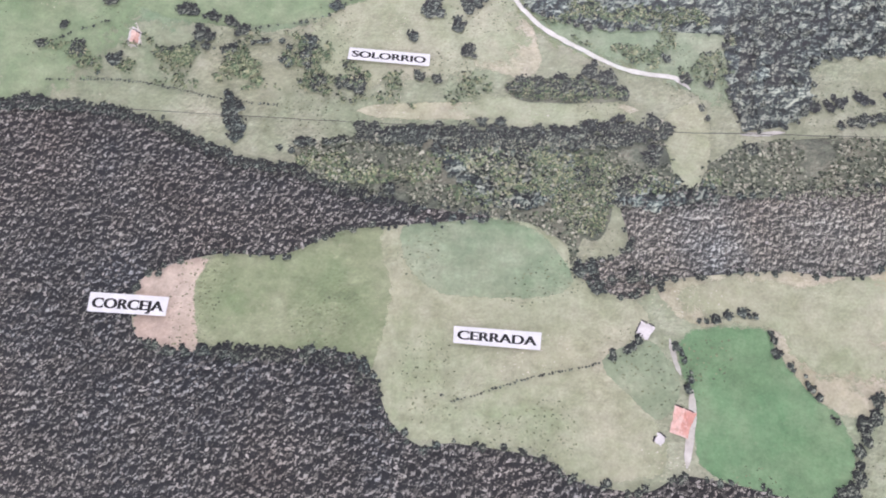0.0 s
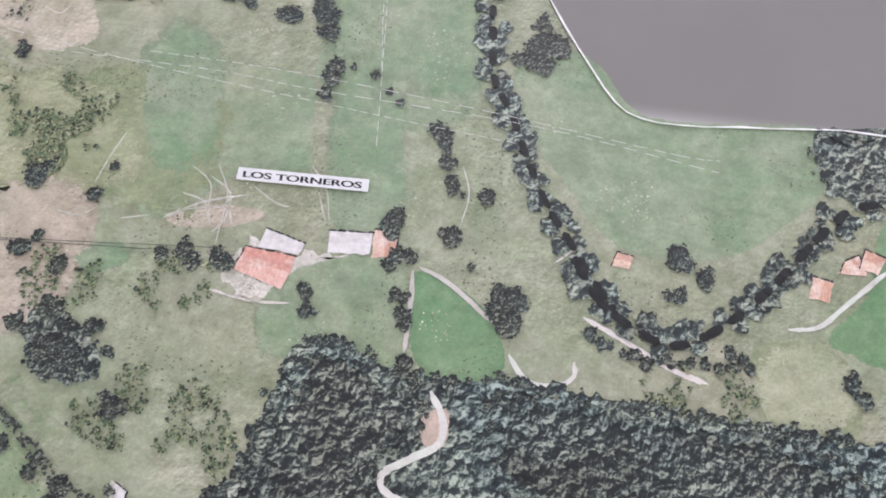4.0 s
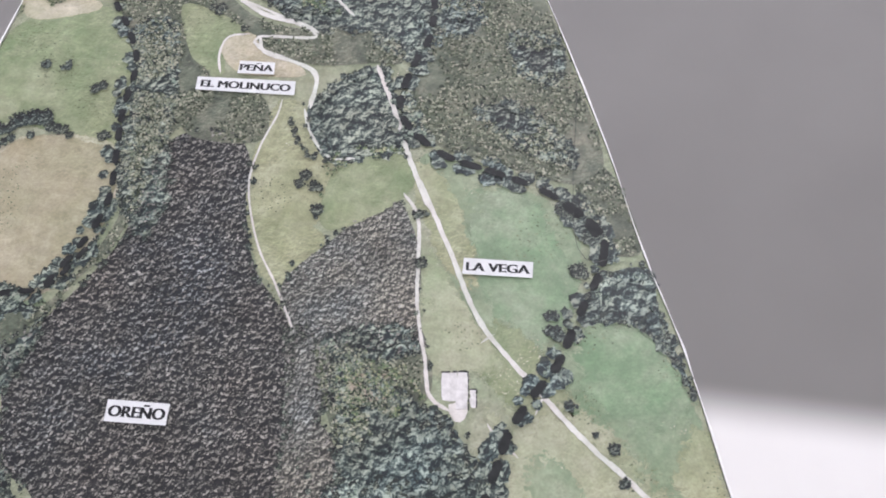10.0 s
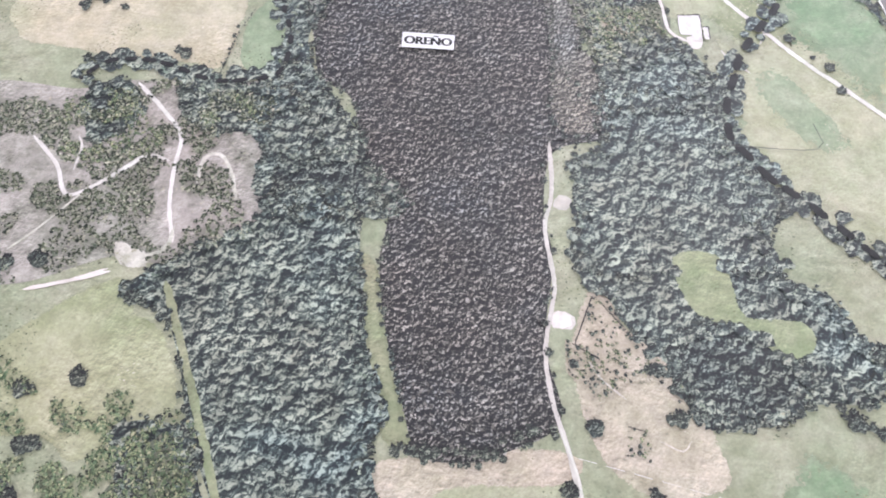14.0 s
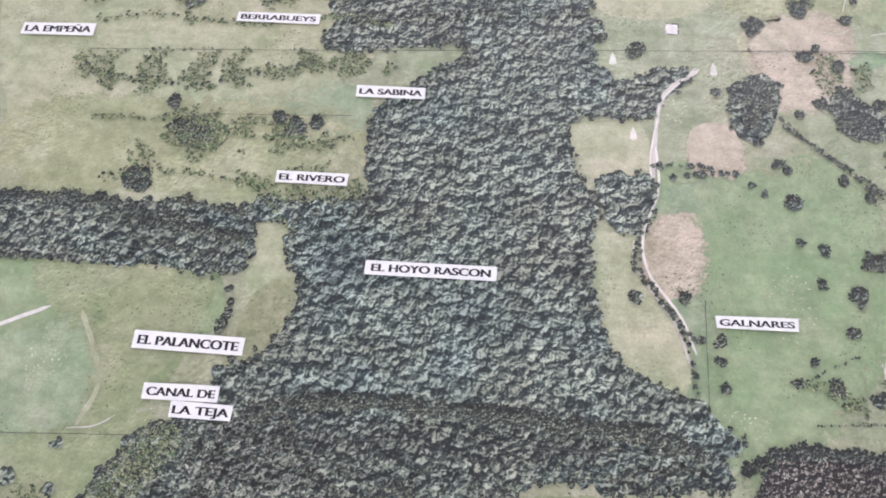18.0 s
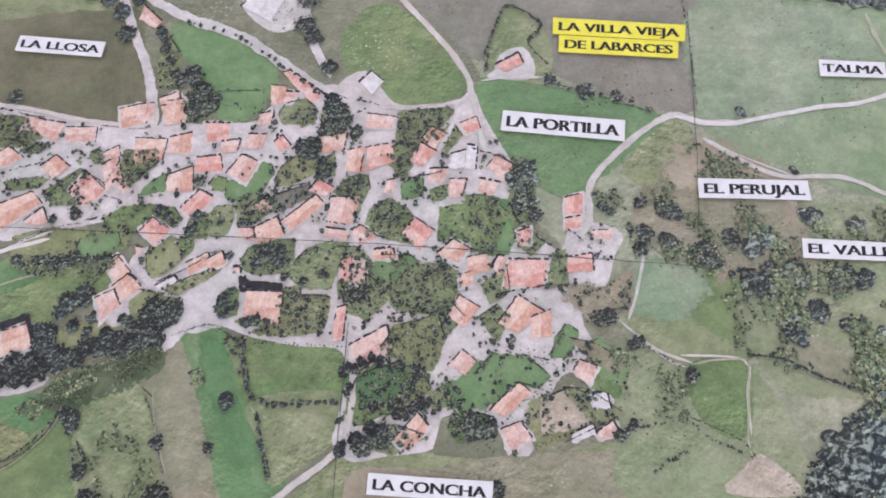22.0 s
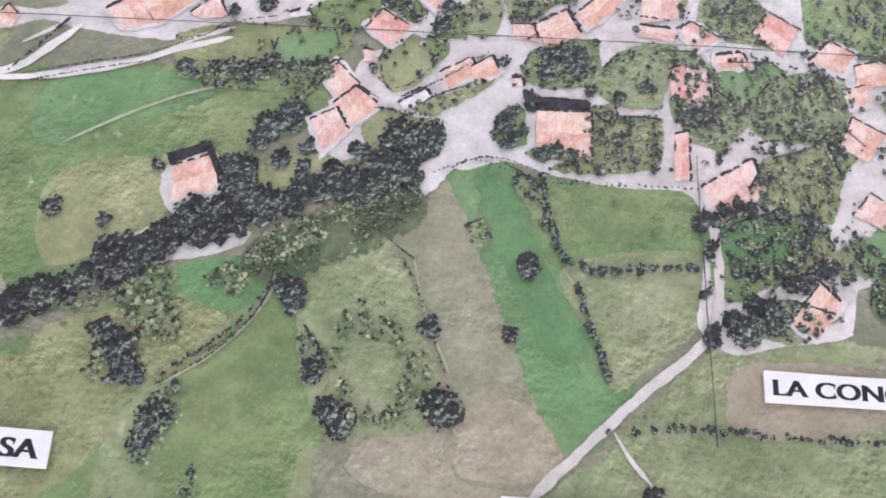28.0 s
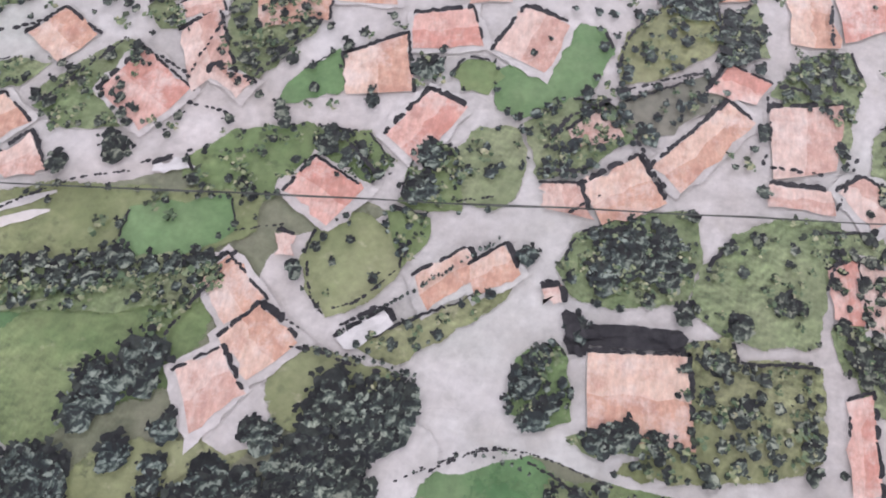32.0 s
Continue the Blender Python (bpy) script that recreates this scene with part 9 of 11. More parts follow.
trees([(47.4, -449.9, 2.1), (54.1, -450.7, 1.6), (98.9, -430.6, 2.6), (107.4, -427, 1.6), (93.9, -439.4, 1.9), (130.5, -432.4, 2.9), (128.9, -438.3, 2.9), (142.8, -431.7, 2.9), (149.1, -428.5, 2.3), (116.9, -318.6, 2.3), (120.7, -325.9, 2.7), (122.5, -340.9, 2.6), (152.9, -322.6, 5.4), (155.2, -315.6, 4.2), (148.9, -320.9, 3.4), (87.2, -320.5, 2.3), (89.4, -328, 2.3), (61.8, -314.8, 3.1), (113.6, -293.3, 3.6), (120.1, -305.5, 2.7), (208, -293.2, 4), (216.9, -301.3, 3.6), (208.2, -308.3, 2.7), (262.8, -331.5, 3), (267.2, -336.2, 2.7)])
trees([(-46.2, -222.7, 2.9), (-17.8, -215.5, 3), (-25.3, -244.8, 2.7), (-27, -303.3, 3.3), (13.8, -296.4, 2.2), (17.5, -285.8, 1.4), (-6.6, -293.5, 3), (-5, -289.6, 2.4), (-5.4, -317.9, 2.3), (0, -312.8, 1.6), (8.4, -323.4, 2.4), (47.7, -313.5, 3.3), (40.4, -314.4, 1.6), (124, -257, 3.6), (127, -261.5, 2.8), (128.4, -269.4, 3), (131.6, -278.1, 2.8), (143, -280.7, 3.1), (132.8, -297, 3.4), (83.7, -240.9, 3.6), (82.6, -247.2, 2.9), (85.8, -235.4, 2.6), (91.3, -235.4, 1.5), (98.9, -237.9, 1.8), (104.9, -243.9, 1.8)])
trees([(109.4, -247.8, 1.6), (79.7, -215.8, 3.7), (75.8, -207.4, 3.8), (65.6, -216.6, 3.4), (61.8, -216, 2.6), (41.9, -209.7, 3.4), (50, -213.1, 1.9), (157.5, -216.4, 4.9), (157.8, -225, 4.8), (156.4, -207.8, 2.7), (207, -295.9, 3.4), (216.8, -301.6, 3), (208.2, -308.6, 2.7), (140.6, -306.5, 1.3), (153.1, -317.7, 4.9), (154.1, -324.2, 4.6), (150.5, -316.4, 3.6), (113.8, -292.2, 3.1), (110.7, -295.3, 2.4), (88.7, -322.1, 2.3), (89.2, -328.7, 2.1), (119.2, -325.1, 2.3), (121.2, -329, 2.3), (119.6, -320.1, 2), (-8.4, -349.1, 2)])
trees([(0.4, -343.3, 2.2), (11.8, -350.7, 4.3), (17.6, -354.7, 4.6), (8.8, -335, 2.2), (25.5, -341.1, 2.2), (31.1, -348.4, 1.9), (60.5, -315.4, 2.6), (115.8, -305.2, 3), (113.7, -308.9, 2.7), (122.4, -343.9, 2.5), (126.6, -346.6, 2.5)])
trees([(-25.3, -244.7, 2.7), (-52.9, -244.7, 2.4), (108.8, -133.5, 2.4), (88.9, -148, 2.7), (66.6, -146.7, 3.5), (130.1, -156.3, 3.1), (141.1, -170.1, 2.3), (157.1, -206, 2.5), (162.7, -216.8, 6), (153.7, -223.1, 4.5), (65.3, -215.6, 3.9), (76.7, -213.3, 4.6), (80.7, -221.7, 3.8), (73.3, -202.7, 3.2), (82.4, -188.4, 3.3), (83.7, -178.4, 4.1), (87.2, -174, 3), (40.6, -207.8, 2.5), (50.1, -213.3, 2.1), (84.9, -234.9, 2.7), (52.7, -184.4, 3.7), (-55, -200.5, 1.4), (-28.6, -199.6, 1.6)])
trees([(-200, 77.6, 2.1), (-191.6, 77.8, 2.1), (-174.1, 69.7, 1.9), (-201.7, 49.6, 3.7), (-194.9, 50.6, 3.2), (-204.8, 45, 2.7), (-166.4, 46, 2), (-82.7, 38.1, 2.7), (-78.4, 33.4, 2.7), (-84.2, 33.9, 2.2), (-75.2, 22.2, 2.2), (23.1, 35.1, 4), (32.4, 24.9, 3.9), (26.7, 9.5, 3), (-32, 5.5, 2.1), (-35.9, 26.1, 2.2), (20.9, -16.7, 3.3), (19.4, -10.1, 2.5), (-23.5, -35.6, 1.2), (43.1, -57.2, 2), (26.7, -44, 2)])
trees([(-197.3, 50.8, 3.8), (-203.2, 48.9, 3.4), (-192.3, 52.6, 3), (-212.3, 43.1, 3.3), (-208.1, 43.6, 2.5), (-204.1, -10.4, 3.9), (-209.9, -11, 2.7), (-199.7, -11.9, 3.1), (-183.2, 46.6, 2.1), (-166.4, 46.6, 1.9), (-122.4, 107.8, 1.8), (-75.1, 23, 2.8), (23.7, 36.5, 3.7), (33.5, 26.9, 4.1), (27.8, 9.7, 3.2), (-135.5, 116.8, 3.2)])
trees([(-203.9, -12.9, 3.6), (-209.6, -13.1, 2.7), (-200.1, -13.9, 3.2), (-209.3, -40.8, 3.5), (-206.6, -47, 3), (-200.4, -22.3, 2.2), (-194, -25, 2.2), (-228.5, -36.6, 3.1), (-234.6, -46.6, 3.9), (-231.3, -50, 3), (-264, -46.2, 2.6), (-266.6, -58.2, 3), (-261.2, -57.6, 3), (-268.1, -63.5, 2.6), (-220, -84.2, 2.9), (-259.1, -91.3, 2.1), (-251.7, -62.7, 1.7), (-218.1, -11.8, 1.1), (-176.4, 68.5, 2.5), (-167.1, 45.6, 2.4)])
trees([(-221.8, -225.1, 3), (-239.7, -232.1, 3.3), (-247.1, -256.8, 1.6), (-231.4, -267.8, 2.8), (-234.3, -250.8, 2.5), (-230.2, -250.2, 2.5), (-53.2, -243.9, 2.8), (-98.3, -264.4, 2.6), (-101.7, -286.8, 3.1), (-212.3, -194.5, 3.1), (-261.9, -186.8, 3.5), (-249.1, -183.8, 4), (-54.6, -200.3, 1.5), (-28.3, -199.5, 1.9), (-46.7, -222.1, 3.1), (-17.6, -215.7, 2.9)])
trees([(-232.5, -267.8, 3.1), (-222, -226.1, 3.2), (-247.6, -257.4, 2.2), (-233, -251.4, 3.1), (-102.6, -286.9, 3), (-97.9, -264.3, 2.2), (-93.8, -315.5, 2.5), (-78, -320, 4.1), (-26.7, -303.5, 3.6), (-27.8, -335.8, 5.2), (-25.9, -343.7, 5.2), (-28.9, -352.1, 5.1), (-22, -345.2, 4), (-6.3, -317.9, 2.5), (0.7, -343.4, 2.6), (8.7, -322.8, 2.9), (11.9, -336.9, 3.6), (17.1, -348.2, 5.1), (-6.5, -290.7, 3.4), (13.5, -296.5, 2.1), (25.4, -341.2, 2.8)])
trees([(-12.8, -391.8, 3.9), (-18.5, -374, 2.2), (-14.8, -377.5, 2), (-29.6, -385.4, 1.6), (-24.4, -389.8, 1.5), (-11.1, -410, 1.7), (-1.6, -413.7, 2.3), (-3.1, -427.5, 1.7), (10.1, -431.6, 3.7), (17.1, -416.2, 3.4), (22.3, -416.8, 2.9), (7.3, -447.1, 2.4), (-7.8, -460.3, 1.8), (-13.3, -469.5, 1.8), (-0.2, -469.6, 3), (15.3, -472.9, 2.7), (38.3, -447.9, 2.8), (37.6, -365.5, 3.6), (8.2, -380.8, 2.2), (18.1, -387.2, 2.2), (28.2, -390.2, 3), (42.2, -389.9, 1.7), (-42.3, -455.4, 2.4), (-43.2, -463.2, 2), (-41, -474.2, 2)])
trees([(-75.7, -440, 2.3), (-56.1, -439.6, 2.5), (-43.2, -340.6, 2.1), (-49.4, -455.5, 1.6), (-289.6, -405.7, 5.1), (-283.9, -408.9, 4.1), (-294.3, -423.9, 3.2), (-270, -379.7, 4.7), (-264.5, -381.8, 4.2), (-275.4, -377.5, 3.8), (-279.8, -366.8, 3.4), (-231.4, -370.1, 3.8), (-223.2, -374.7, 4.7), (-214.4, -371.1, 3.8)])
trees([(-286.3, -521.5, 2), (-302.6, -535.4, 3.1), (-314.7, -537.2, 3.1), (-307.5, -538.8, 2.7), (-379.8, -539.5, 4.6), (-390, -540.6, 2.7), (-371.7, -568.6, 3.1), (-383.2, -554.2, 3.1), (-320.6, -563.3, 3.3), (-285.1, -538.6, 2.6), (-355.8, -550, 3.6), (-349.9, -550.5, 3.1), (-370.6, -550.4, 4), (-365, -530.5, 3.2), (-350.7, -531.4, 2.3), (-332.3, -548.6, 2.7), (-328.1, -572.6, 2.6), (-344.9, -568.3, 2.2), (-313.6, -578, 2.1), (-310.3, -546.1, 2.6), (-318, -542.3, 2.7), (-313.1, -553.4, 2.2), (-73.8, -440.6, 2.3), (-97.9, -529.3, 1.9), (-89.7, -529.5, 1.9)], "bank")
trees([(-318.8, -563.8, 2.7), (-389.2, -540.9, 2.7), (-398.3, -545.5, 2.1), (-409.3, -544.4, 2.5), (-408.7, -533.4, 2.5), (-415.2, -542.2, 2.1), (-381, -553.3, 2.4), (-377.8, -556.6, 2.1), (-395.8, -549.4, 2.1), (-301.6, -535.9, 2.8), (-309.3, -536.8, 2.4), (-312.7, -539.2, 2.4), (-364, -562.3, 2.7), (-344.8, -565.3, 1.7), (-345.2, -577.6, 2.7), (-348.3, -579.7, 2.6), (-325.7, -571.7, 1.5), (-367.2, -551.6, 2.1), (-353.5, -549.9, 2.8), (-348.4, -548.3, 2.4), (-337.8, -549.8, 2.1), (-329.9, -580.8, 2), (-339.9, -571.7, 1.7), (-296.6, -553.8, 2), (-291.6, -553.2, 2.4)], "bank")
trees([(-400.5, -586.3, 1.7), (-387.3, -495.1, 1.7), (-436.1, -492, 1.7), (-427.8, -494.4, 1.7), (-416.6, -497.5, 1.1), (-370.5, -514.5, 1.3), (-457, -529.1, 4), (-454.4, -524.7, 3.3), (-453.2, -536.9, 3.6), (-370.8, -568.9, 3)], "bank")
trees([(-715.1, -501.2, 3.3), (-748.8, -500.9, 2.6), (-740.7, -523.4, 2.8), (-769.1, -518.8, 3.2), (-755.6, -532.1, 1.4), (-716.2, -531.3, 2), (-710.3, -480.6, 3.3), (-693.2, -504.6, 2.8), (-690.8, -510.9, 4.2), (-680.9, -507.1, 2.3), (-669, -501.7, 2.8), (-626.3, -517.6, 2.7), (-686, -545.4, 4.9), (-712.6, -546.8, 3.6), (-670.1, -556.5, 3.1), (-672.5, -561.6, 2.6), (-655.9, -554.8, 2.7), (-672.5, -483.1, 2.8), (-668.7, -479.9, 3.3), (-659.1, -493.8, 2.8), (-657, -500.3, 2.8), (-655.7, -506.7, 3.2), (-678.2, -478.2, 2.4), (-666.8, -494.7, 1.9), (-605.6, -475.2, 3.3)])
trees([(-611.8, -473.2, 3.3), (-599.1, -479.9, 3.3), (-595.7, -489, 3.3), (-595.1, -473.9, 2.8), (-534.6, -477.7, 3.7), (-536.4, -467, 3.8), (-536.8, -461.5, 3.3), (-531.9, -482.8, 2.8), (-524.3, -493.8, 2.8), (-518.8, -510, 4.5), (-519.6, -516.5, 3.6), (-516.4, -513.6, 3.6), (-524.8, -524.6, 4), (-518.8, -532.5, 3.1), (-568.6, -503, 3.2), (-563.5, -507.6, 2.7), (-560.8, -512.4, 3.6), (-566.3, -514.4, 3.6), (-510.6, -516.7, 2.3), (-667.6, -569.4, 2.6), (-664.2, -569.7, 2.2)])
trees([(-534.3, -609.8, 2.5), (-536.4, -623.7, 1.6), (-551.2, -624, 1.6), (-547.3, -639.3, 3.4), (-564.8, -643.4, 3.4), (-571.2, -635, 2.2), (-576.9, -621.2, 2.7), (-597.3, -646.2, 3), (-607.1, -635.1, 3.7), (-604.5, -638.9, 2.8), (-664.9, -636.8, 2.1), (-626.9, -608.9, 2.3), (-616.4, -610.9, 1.5), (-694.8, -647.5, 3.3), (-681.8, -650.1, 2.4), (-744.4, -587.8, 7.4), (-728, -587.1, 1.9), (-734.3, -579.6, 3.1), (-727.3, -581.1, 2.6), (-690.2, -603.1, 2.5), (-700.5, -636.8, 2.5), (-718.4, -607.5, 2.1), (-602.8, -664.6, 2.8), (-508.5, -650, 2), (-453, -625.1, 2.4)])
trees([(-435.2, -635.1, 1.6)])
trees([(-592.2, -596.7, 3.6), (-584.2, -582.5, 3.3), (-588.4, -586.4, 3.5), (-579.9, -590, 1.7), (-584.7, -593.1, 2.1), (-557.1, -585.7, 3.7), (-563.6, -592, 3.4), (-569.3, -589.5, 1.9), (-574.2, -595.5, 3.2), (-579.3, -599.3, 2.8), (-585.2, -603.2, 3), (-599.7, -606.6, 3.5), (-594.5, -604.4, 2.2), (-608.9, -597.8, 1.2), (-530.5, -584.5, 1.9), (-527.1, -585.2, 1.5), (-533.8, -585.5, 1.5), (-541.5, -579.8, 2), (-540.3, -583.6, 1.6), (-540.3, -576.8, 1.4), (-530.6, -563.2, 3.5), (-527, -564.6, 2.6), (-533.9, -566.7, 2.2), (-500, -571.7, 2.4), (-503.9, -573.3, 2.2)])
trees([(-603.7, -613.6, 3.1), (-607.9, -615.1, 2.5), (-612.3, -619.6, 2.7), (-617.1, -622.1, 2.7), (-621, -624.5, 2.3), (-589.8, -608.9, 2)])
trees([(-609, -618.2, 2.2), (-622.1, -627, 2.3), (-625.2, -625.9, 2.5), (-605.7, -614.8, 2.4), (-601.9, -609.4, 2.4), (-580.2, -594.1, 1.5), (-590.9, -598.7, 2.3), (-593.6, -594.8, 1.9), (-536.6, -572.9, 1.6), (-518.5, -580.8, 1.4), (-520.6, -575.5, 1.4), (-510.8, -586.4, 1)])
trees([(-594.4, -557.3, 2.1), (-600.9, -559.7, 1.4), (-558.4, -540.9, 1.7), (-555.3, -553.2, 2.1), (-556.8, -557.7, 2.3), (-568.6, -553.3, 1.7), (-564.3, -553.9, 1.2), (-564.1, -546.2, 1.1), (-543.1, -564.9, 1.4), (-519.4, -530.9, 2.5), (-518.4, -570.7, 1.5), (-512.7, -567.3, 1.5), (-524.7, -569.9, 1.5), (-510.6, -583.7, 1.3), (-519.8, -561.2, 0.8), (-516.5, -560.1, 0.8), (-577, -560.6, 1.1), (-569.6, -570, 1.1), (-533.9, -566.5, 1.3), (-526.9, -561.4, 1.6), (-559.2, -584.7, 2.5), (-556.1, -584.7, 2.2), (-570.9, -589, 1.5), (-507.1, -569.3, 1.1)])
trees([(162.3, -498.1, 3.5), (170.2, -494.7, 3.2), (191, -500.8, 3.2), (206.8, -503.6, 4.2), (215.3, -491.4, 3.3), (123.6, -513.9, 3.1), (219.2, -479.4, 3), (151, -496.3, 2.9), (138.2, -497.1, 2.6), (201.2, -478.4, 2.3), (193, -479.4, 2), (84.9, -461.9, 2.7), (86.6, -456.1, 2.4), (86.3, -466.2, 2)])
trees([(-409.7, -532.9, 2.8), (-390.4, -540.3, 2.8), (-398.1, -545, 2.8), (-407.6, -544.3, 2.1), (-417.8, -547.4, 2.3), (-400.5, -584.8, 1.6), (-370.2, -568.1, 2.7), (-378.4, -548.2, 1.7), (-358.2, -551.3, 2.4), (-363.4, -559.2, 2), (-383.5, -556.3, 2.4), (-577.9, -620.4, 3), (-550.8, -624.4, 2), (-534, -610.2, 2.1), (-535.9, -624.1, 1.3), (-571.2, -635, 2.3), (-547.5, -637.5, 2.9), (-450.6, -489.8, 1.9), (-439.1, -492.8, 2.2), (-427.9, -493.3, 1.9), (-453, -535.2, 2.8), (-456.1, -530.6, 2.5), (-450.8, -539.8, 2.5), (-456.7, -524.5, 2.2), (-520.2, -507.8, 3.4)])
trees([(-525.7, -524.5, 3.3), (-569.7, -501.5, 2.7), (-564.4, -507.6, 3), (-565.8, -514.3, 2.6), (-479.8, -594.7, 2.3), (-492.8, -617.9, 3.2), (-486.7, -615.5, 2.6), (-462.4, -608.4, 3.9), (-458.3, -608.7, 2.9), (-428.4, -571.7, 2.4), (-425.1, -570.4, 2.4), (-556.9, -585.7, 3.8), (-562.7, -583.7, 2.8), (-529.6, -547.4, 1.4)])
trees([(43.3, -57.4, 2.0), (27.5, -44.4, 1.8), (47.8, -68.6, 2.0), (81.8, -89.6, 1.0), (36.9, -53.2, 1.2), (-23.2, -34.4, 1.0), (-32.6, 5.2, 2.2)])
road("bright", 2.0, [(-654.2, -587.1), (-650.4, -582.9), (-641.3, -577.9), (-636.8, -572.6), (-632.1, -567.3)])
road("bright", 1.5, [(-647.8, -582.2), (-634.5, -580.0), (-620.7, -575.5), (-610.5, -570.4), (-600.1, -566.2)])
garden("vdeep", 0.15, [(-500.4, -597.8), (-494.5, -594.0), (-484.5, -594.9), (-482.3, -600.8), (-490.2, -604.8), (-498.6, -603.7)])
hedge(1.5, 1.7, [(-501.2, -596.9), (-494.5, -593.0), (-483.5, -593.7), (-480.4, -599.5), (-487.2, -605.4), (-497.1, -605.6), (-501.2, -596.9)], "dusk")
hedge(1.5, 2.0, [(-498.6, -619.7), (-493.8, -615.2), (-488.0, -611.5), (-482.2, -607.8), (-476.4, -603.1)], "dusk")
hedge(1.2, 0.8, [(-516.4, -639.8), (-498.9, -637.1), (-479.7, -636.7), (-453.0, -634.7)])
hedge(1.4, 1.0, [(-533.0, -591.3), (-530.3, -601.4), (-523.8, -608.8), (-502.1, -606.2)])
hedge(1.2, 0.9, [(-524.5, -612.9), (-521.0, -622.4), (-517.6, -629.8)])
hedge(1.4, 1.3, [(-706.8, -650.5), (-701.6, -640.1), (-691.8, -630.9), (-684.6, -622.9), (-679.8, -617.2)])
hedge(1.4, 2.4, [(-667.2, -650.0), (-659.4, -645.2), (-651.2, -641.9), (-642.8, -636.0)], "dusk")
hedge(2.4, 2.2, [(-628.7, -629.4), (-620.5, -624.8), (-611.2, -620.2)], "dusk")
trees([(-676.9, -616.5, 1.4), (-656.8, -594.4, 2.6), (-649.6, -588.6, 2.6), (-647.0, -586.0, 2.0), (-607.9, -634.8, 3.2), (-598.2, -647.1, 3.2), (-717.8, -617.6, 2.0), (-701.5, -636.5, 2.2), (-695.7, -647.2, 3.0), (-665.1, -637.3, 2.0), (-610.3, -632.1, 2.0), (-599.5, -651.1, 2.4)])
hedge(1.0, 0.8, [(-648.7, -537.7), (-644.6, -544.5), (-642.0, -548.3), (-645.3, -555.8), (-653.2, -558.7), (-664.6, -558.1)])
hedge(1.6, 1.6, [(-676.9, -553.5), (-670.9, -545.6), (-664.2, -536.4), (-654.9, -530.0), (-644.3, -524.5)])
hedge(1.2, 1.4, [(-671.7, -559.9), (-665.2, -555.1), (-657.1, -558.2), (-649.7, -557.3)])
trees([(-571, -597.7, 2.5), (-566.3, -597.2, 2.6), (-562.3, -595.1, 2.8), (-559.2, -592.5, 2.3)])
trees([(-589.3, -602.3, 2.8), (-584.4, -604.1, 2.7), (-593.3, -599.6, 2.2), (-576.1, -599.9, 2.3), (-572.1, -598.1, 2.2), (-568.4, -600.8, 1.7), (-563.9, -595.2, 2.5), (-561.4, -591.6, 2.2), (-559, -594.5, 2.1)])

# houses seen from above
house("w", [(-19.0, -37.2), (-13.4, -36.5), (-12.2, -46.7), (-17.7, -47.4)])
house("w", [(-13.0, -36.4), (-9.7, -36.0), (-8.1, -49.2), (-12.6, -49.8)])
house("w", [(-8.3, -42.3), (-6.0, -42.0), (-5.4, -48.1), (-7.4, -48.4)])
field("bright", [(-15.1, -48.5), (-9.0, -47.6), (-9.0, -52.8), (-12.3, -54.2)])
house("p", [(-620.7, -524.2), (-614.8, -524.0), (-615.5, -530.6), (-621.4, -530.6)])
house("p", [(-615.3, -524.8), (-607.2, -525.4), (-608.5, -532.5), (-616.0, -529.7)])
house("p", [(-606.0, -526.7), (-596.2, -525.5), (-595.5, -531.0), (-605.2, -532.1)])
house("o", [(-582.1, -528.0), (-572.0, -527.2), (-572.0, -534.6), (-580.6, -537.4)])
house("r", [(-560.6, -519.8), (-552.9, -518.9), (-552.2, -524.8), (-558.5, -526.8)])
house("p", [(-545.7, -522.2), (-540.0, -521.5), (-540.8, -527.4), (-546.6, -526.9)])
house("r", [(-536.9, -523.9), (-534.6, -521.3), (-531.4, -524.7), (-534.6, -527.3)])
house("p", [(-543.8, -514.5), (-539.4, -512.6), (-539.4, -517.3), (-543.5, -518.5)])
house("p", [(-539.9, -509.9), (-539, -505.2), (-532.4, -504.4), (-534.8, -509.2)])
house("o", [(-523.0, -520.6), (-514.0, -517.9), (-514.1, -524.2), (-521.2, -526.2)])
house("o", [(-489.5, -517.3), (-486.7, -512.4), (-481.3, -514.5), (-484.9, -520.5)])
house("p", [(-485.2, -527.8), (-479.5, -526.9), (-481.0, -532.7), (-485.5, -532.1)])
house("p", [(-478.4, -530.6), (-473.3, -529.9), (-473.9, -536.3), (-477.9, -536.7)])
house("p", [(-468.8, -529.4), (-462.3, -530.0), (-464.8, -534.7), (-469.2, -533.9)])
house("p", [(-498.3, -533.6), (-495.7, -532.6), (-496.1, -537.8), (-498.8, -537.5)])
house("o", [(-469.7, -556.6), (-463.8, -554.6), (-462.8, -559.8), (-468.7, -562.6)])
house("o", [(-471.6, -562.7), (-467.7, -561.0), (-467.1, -565.6), (-470.6, -566.8)])
house("p", [(-461.9, -559), (-460.2, -554.8), (-457.5, -555.4), (-459.2, -561.6)])
house("r", [(-455.2, -546.1), (-451.6, -544.5), (-450.8, -549.8), (-454.8, -551.0)])
house("r", [(-441.5, -532.8), (-436.2, -530.6), (-436.0, -537.2), (-441.1, -538.5)])
house("p", [(-432.2, -543.1), (-425.9, -541.9), (-426.9, -545.5), (-432.6, -545.2)])
house("o", [(-473.5, -576.2), (-470.6, -569.3), (-464.3, -572.3), (-468.2, -579.3)])
house("p", [(-471.2, -591.3), (-467.8, -586.1), (-463.2, -589.1), (-466.2, -593.8)])
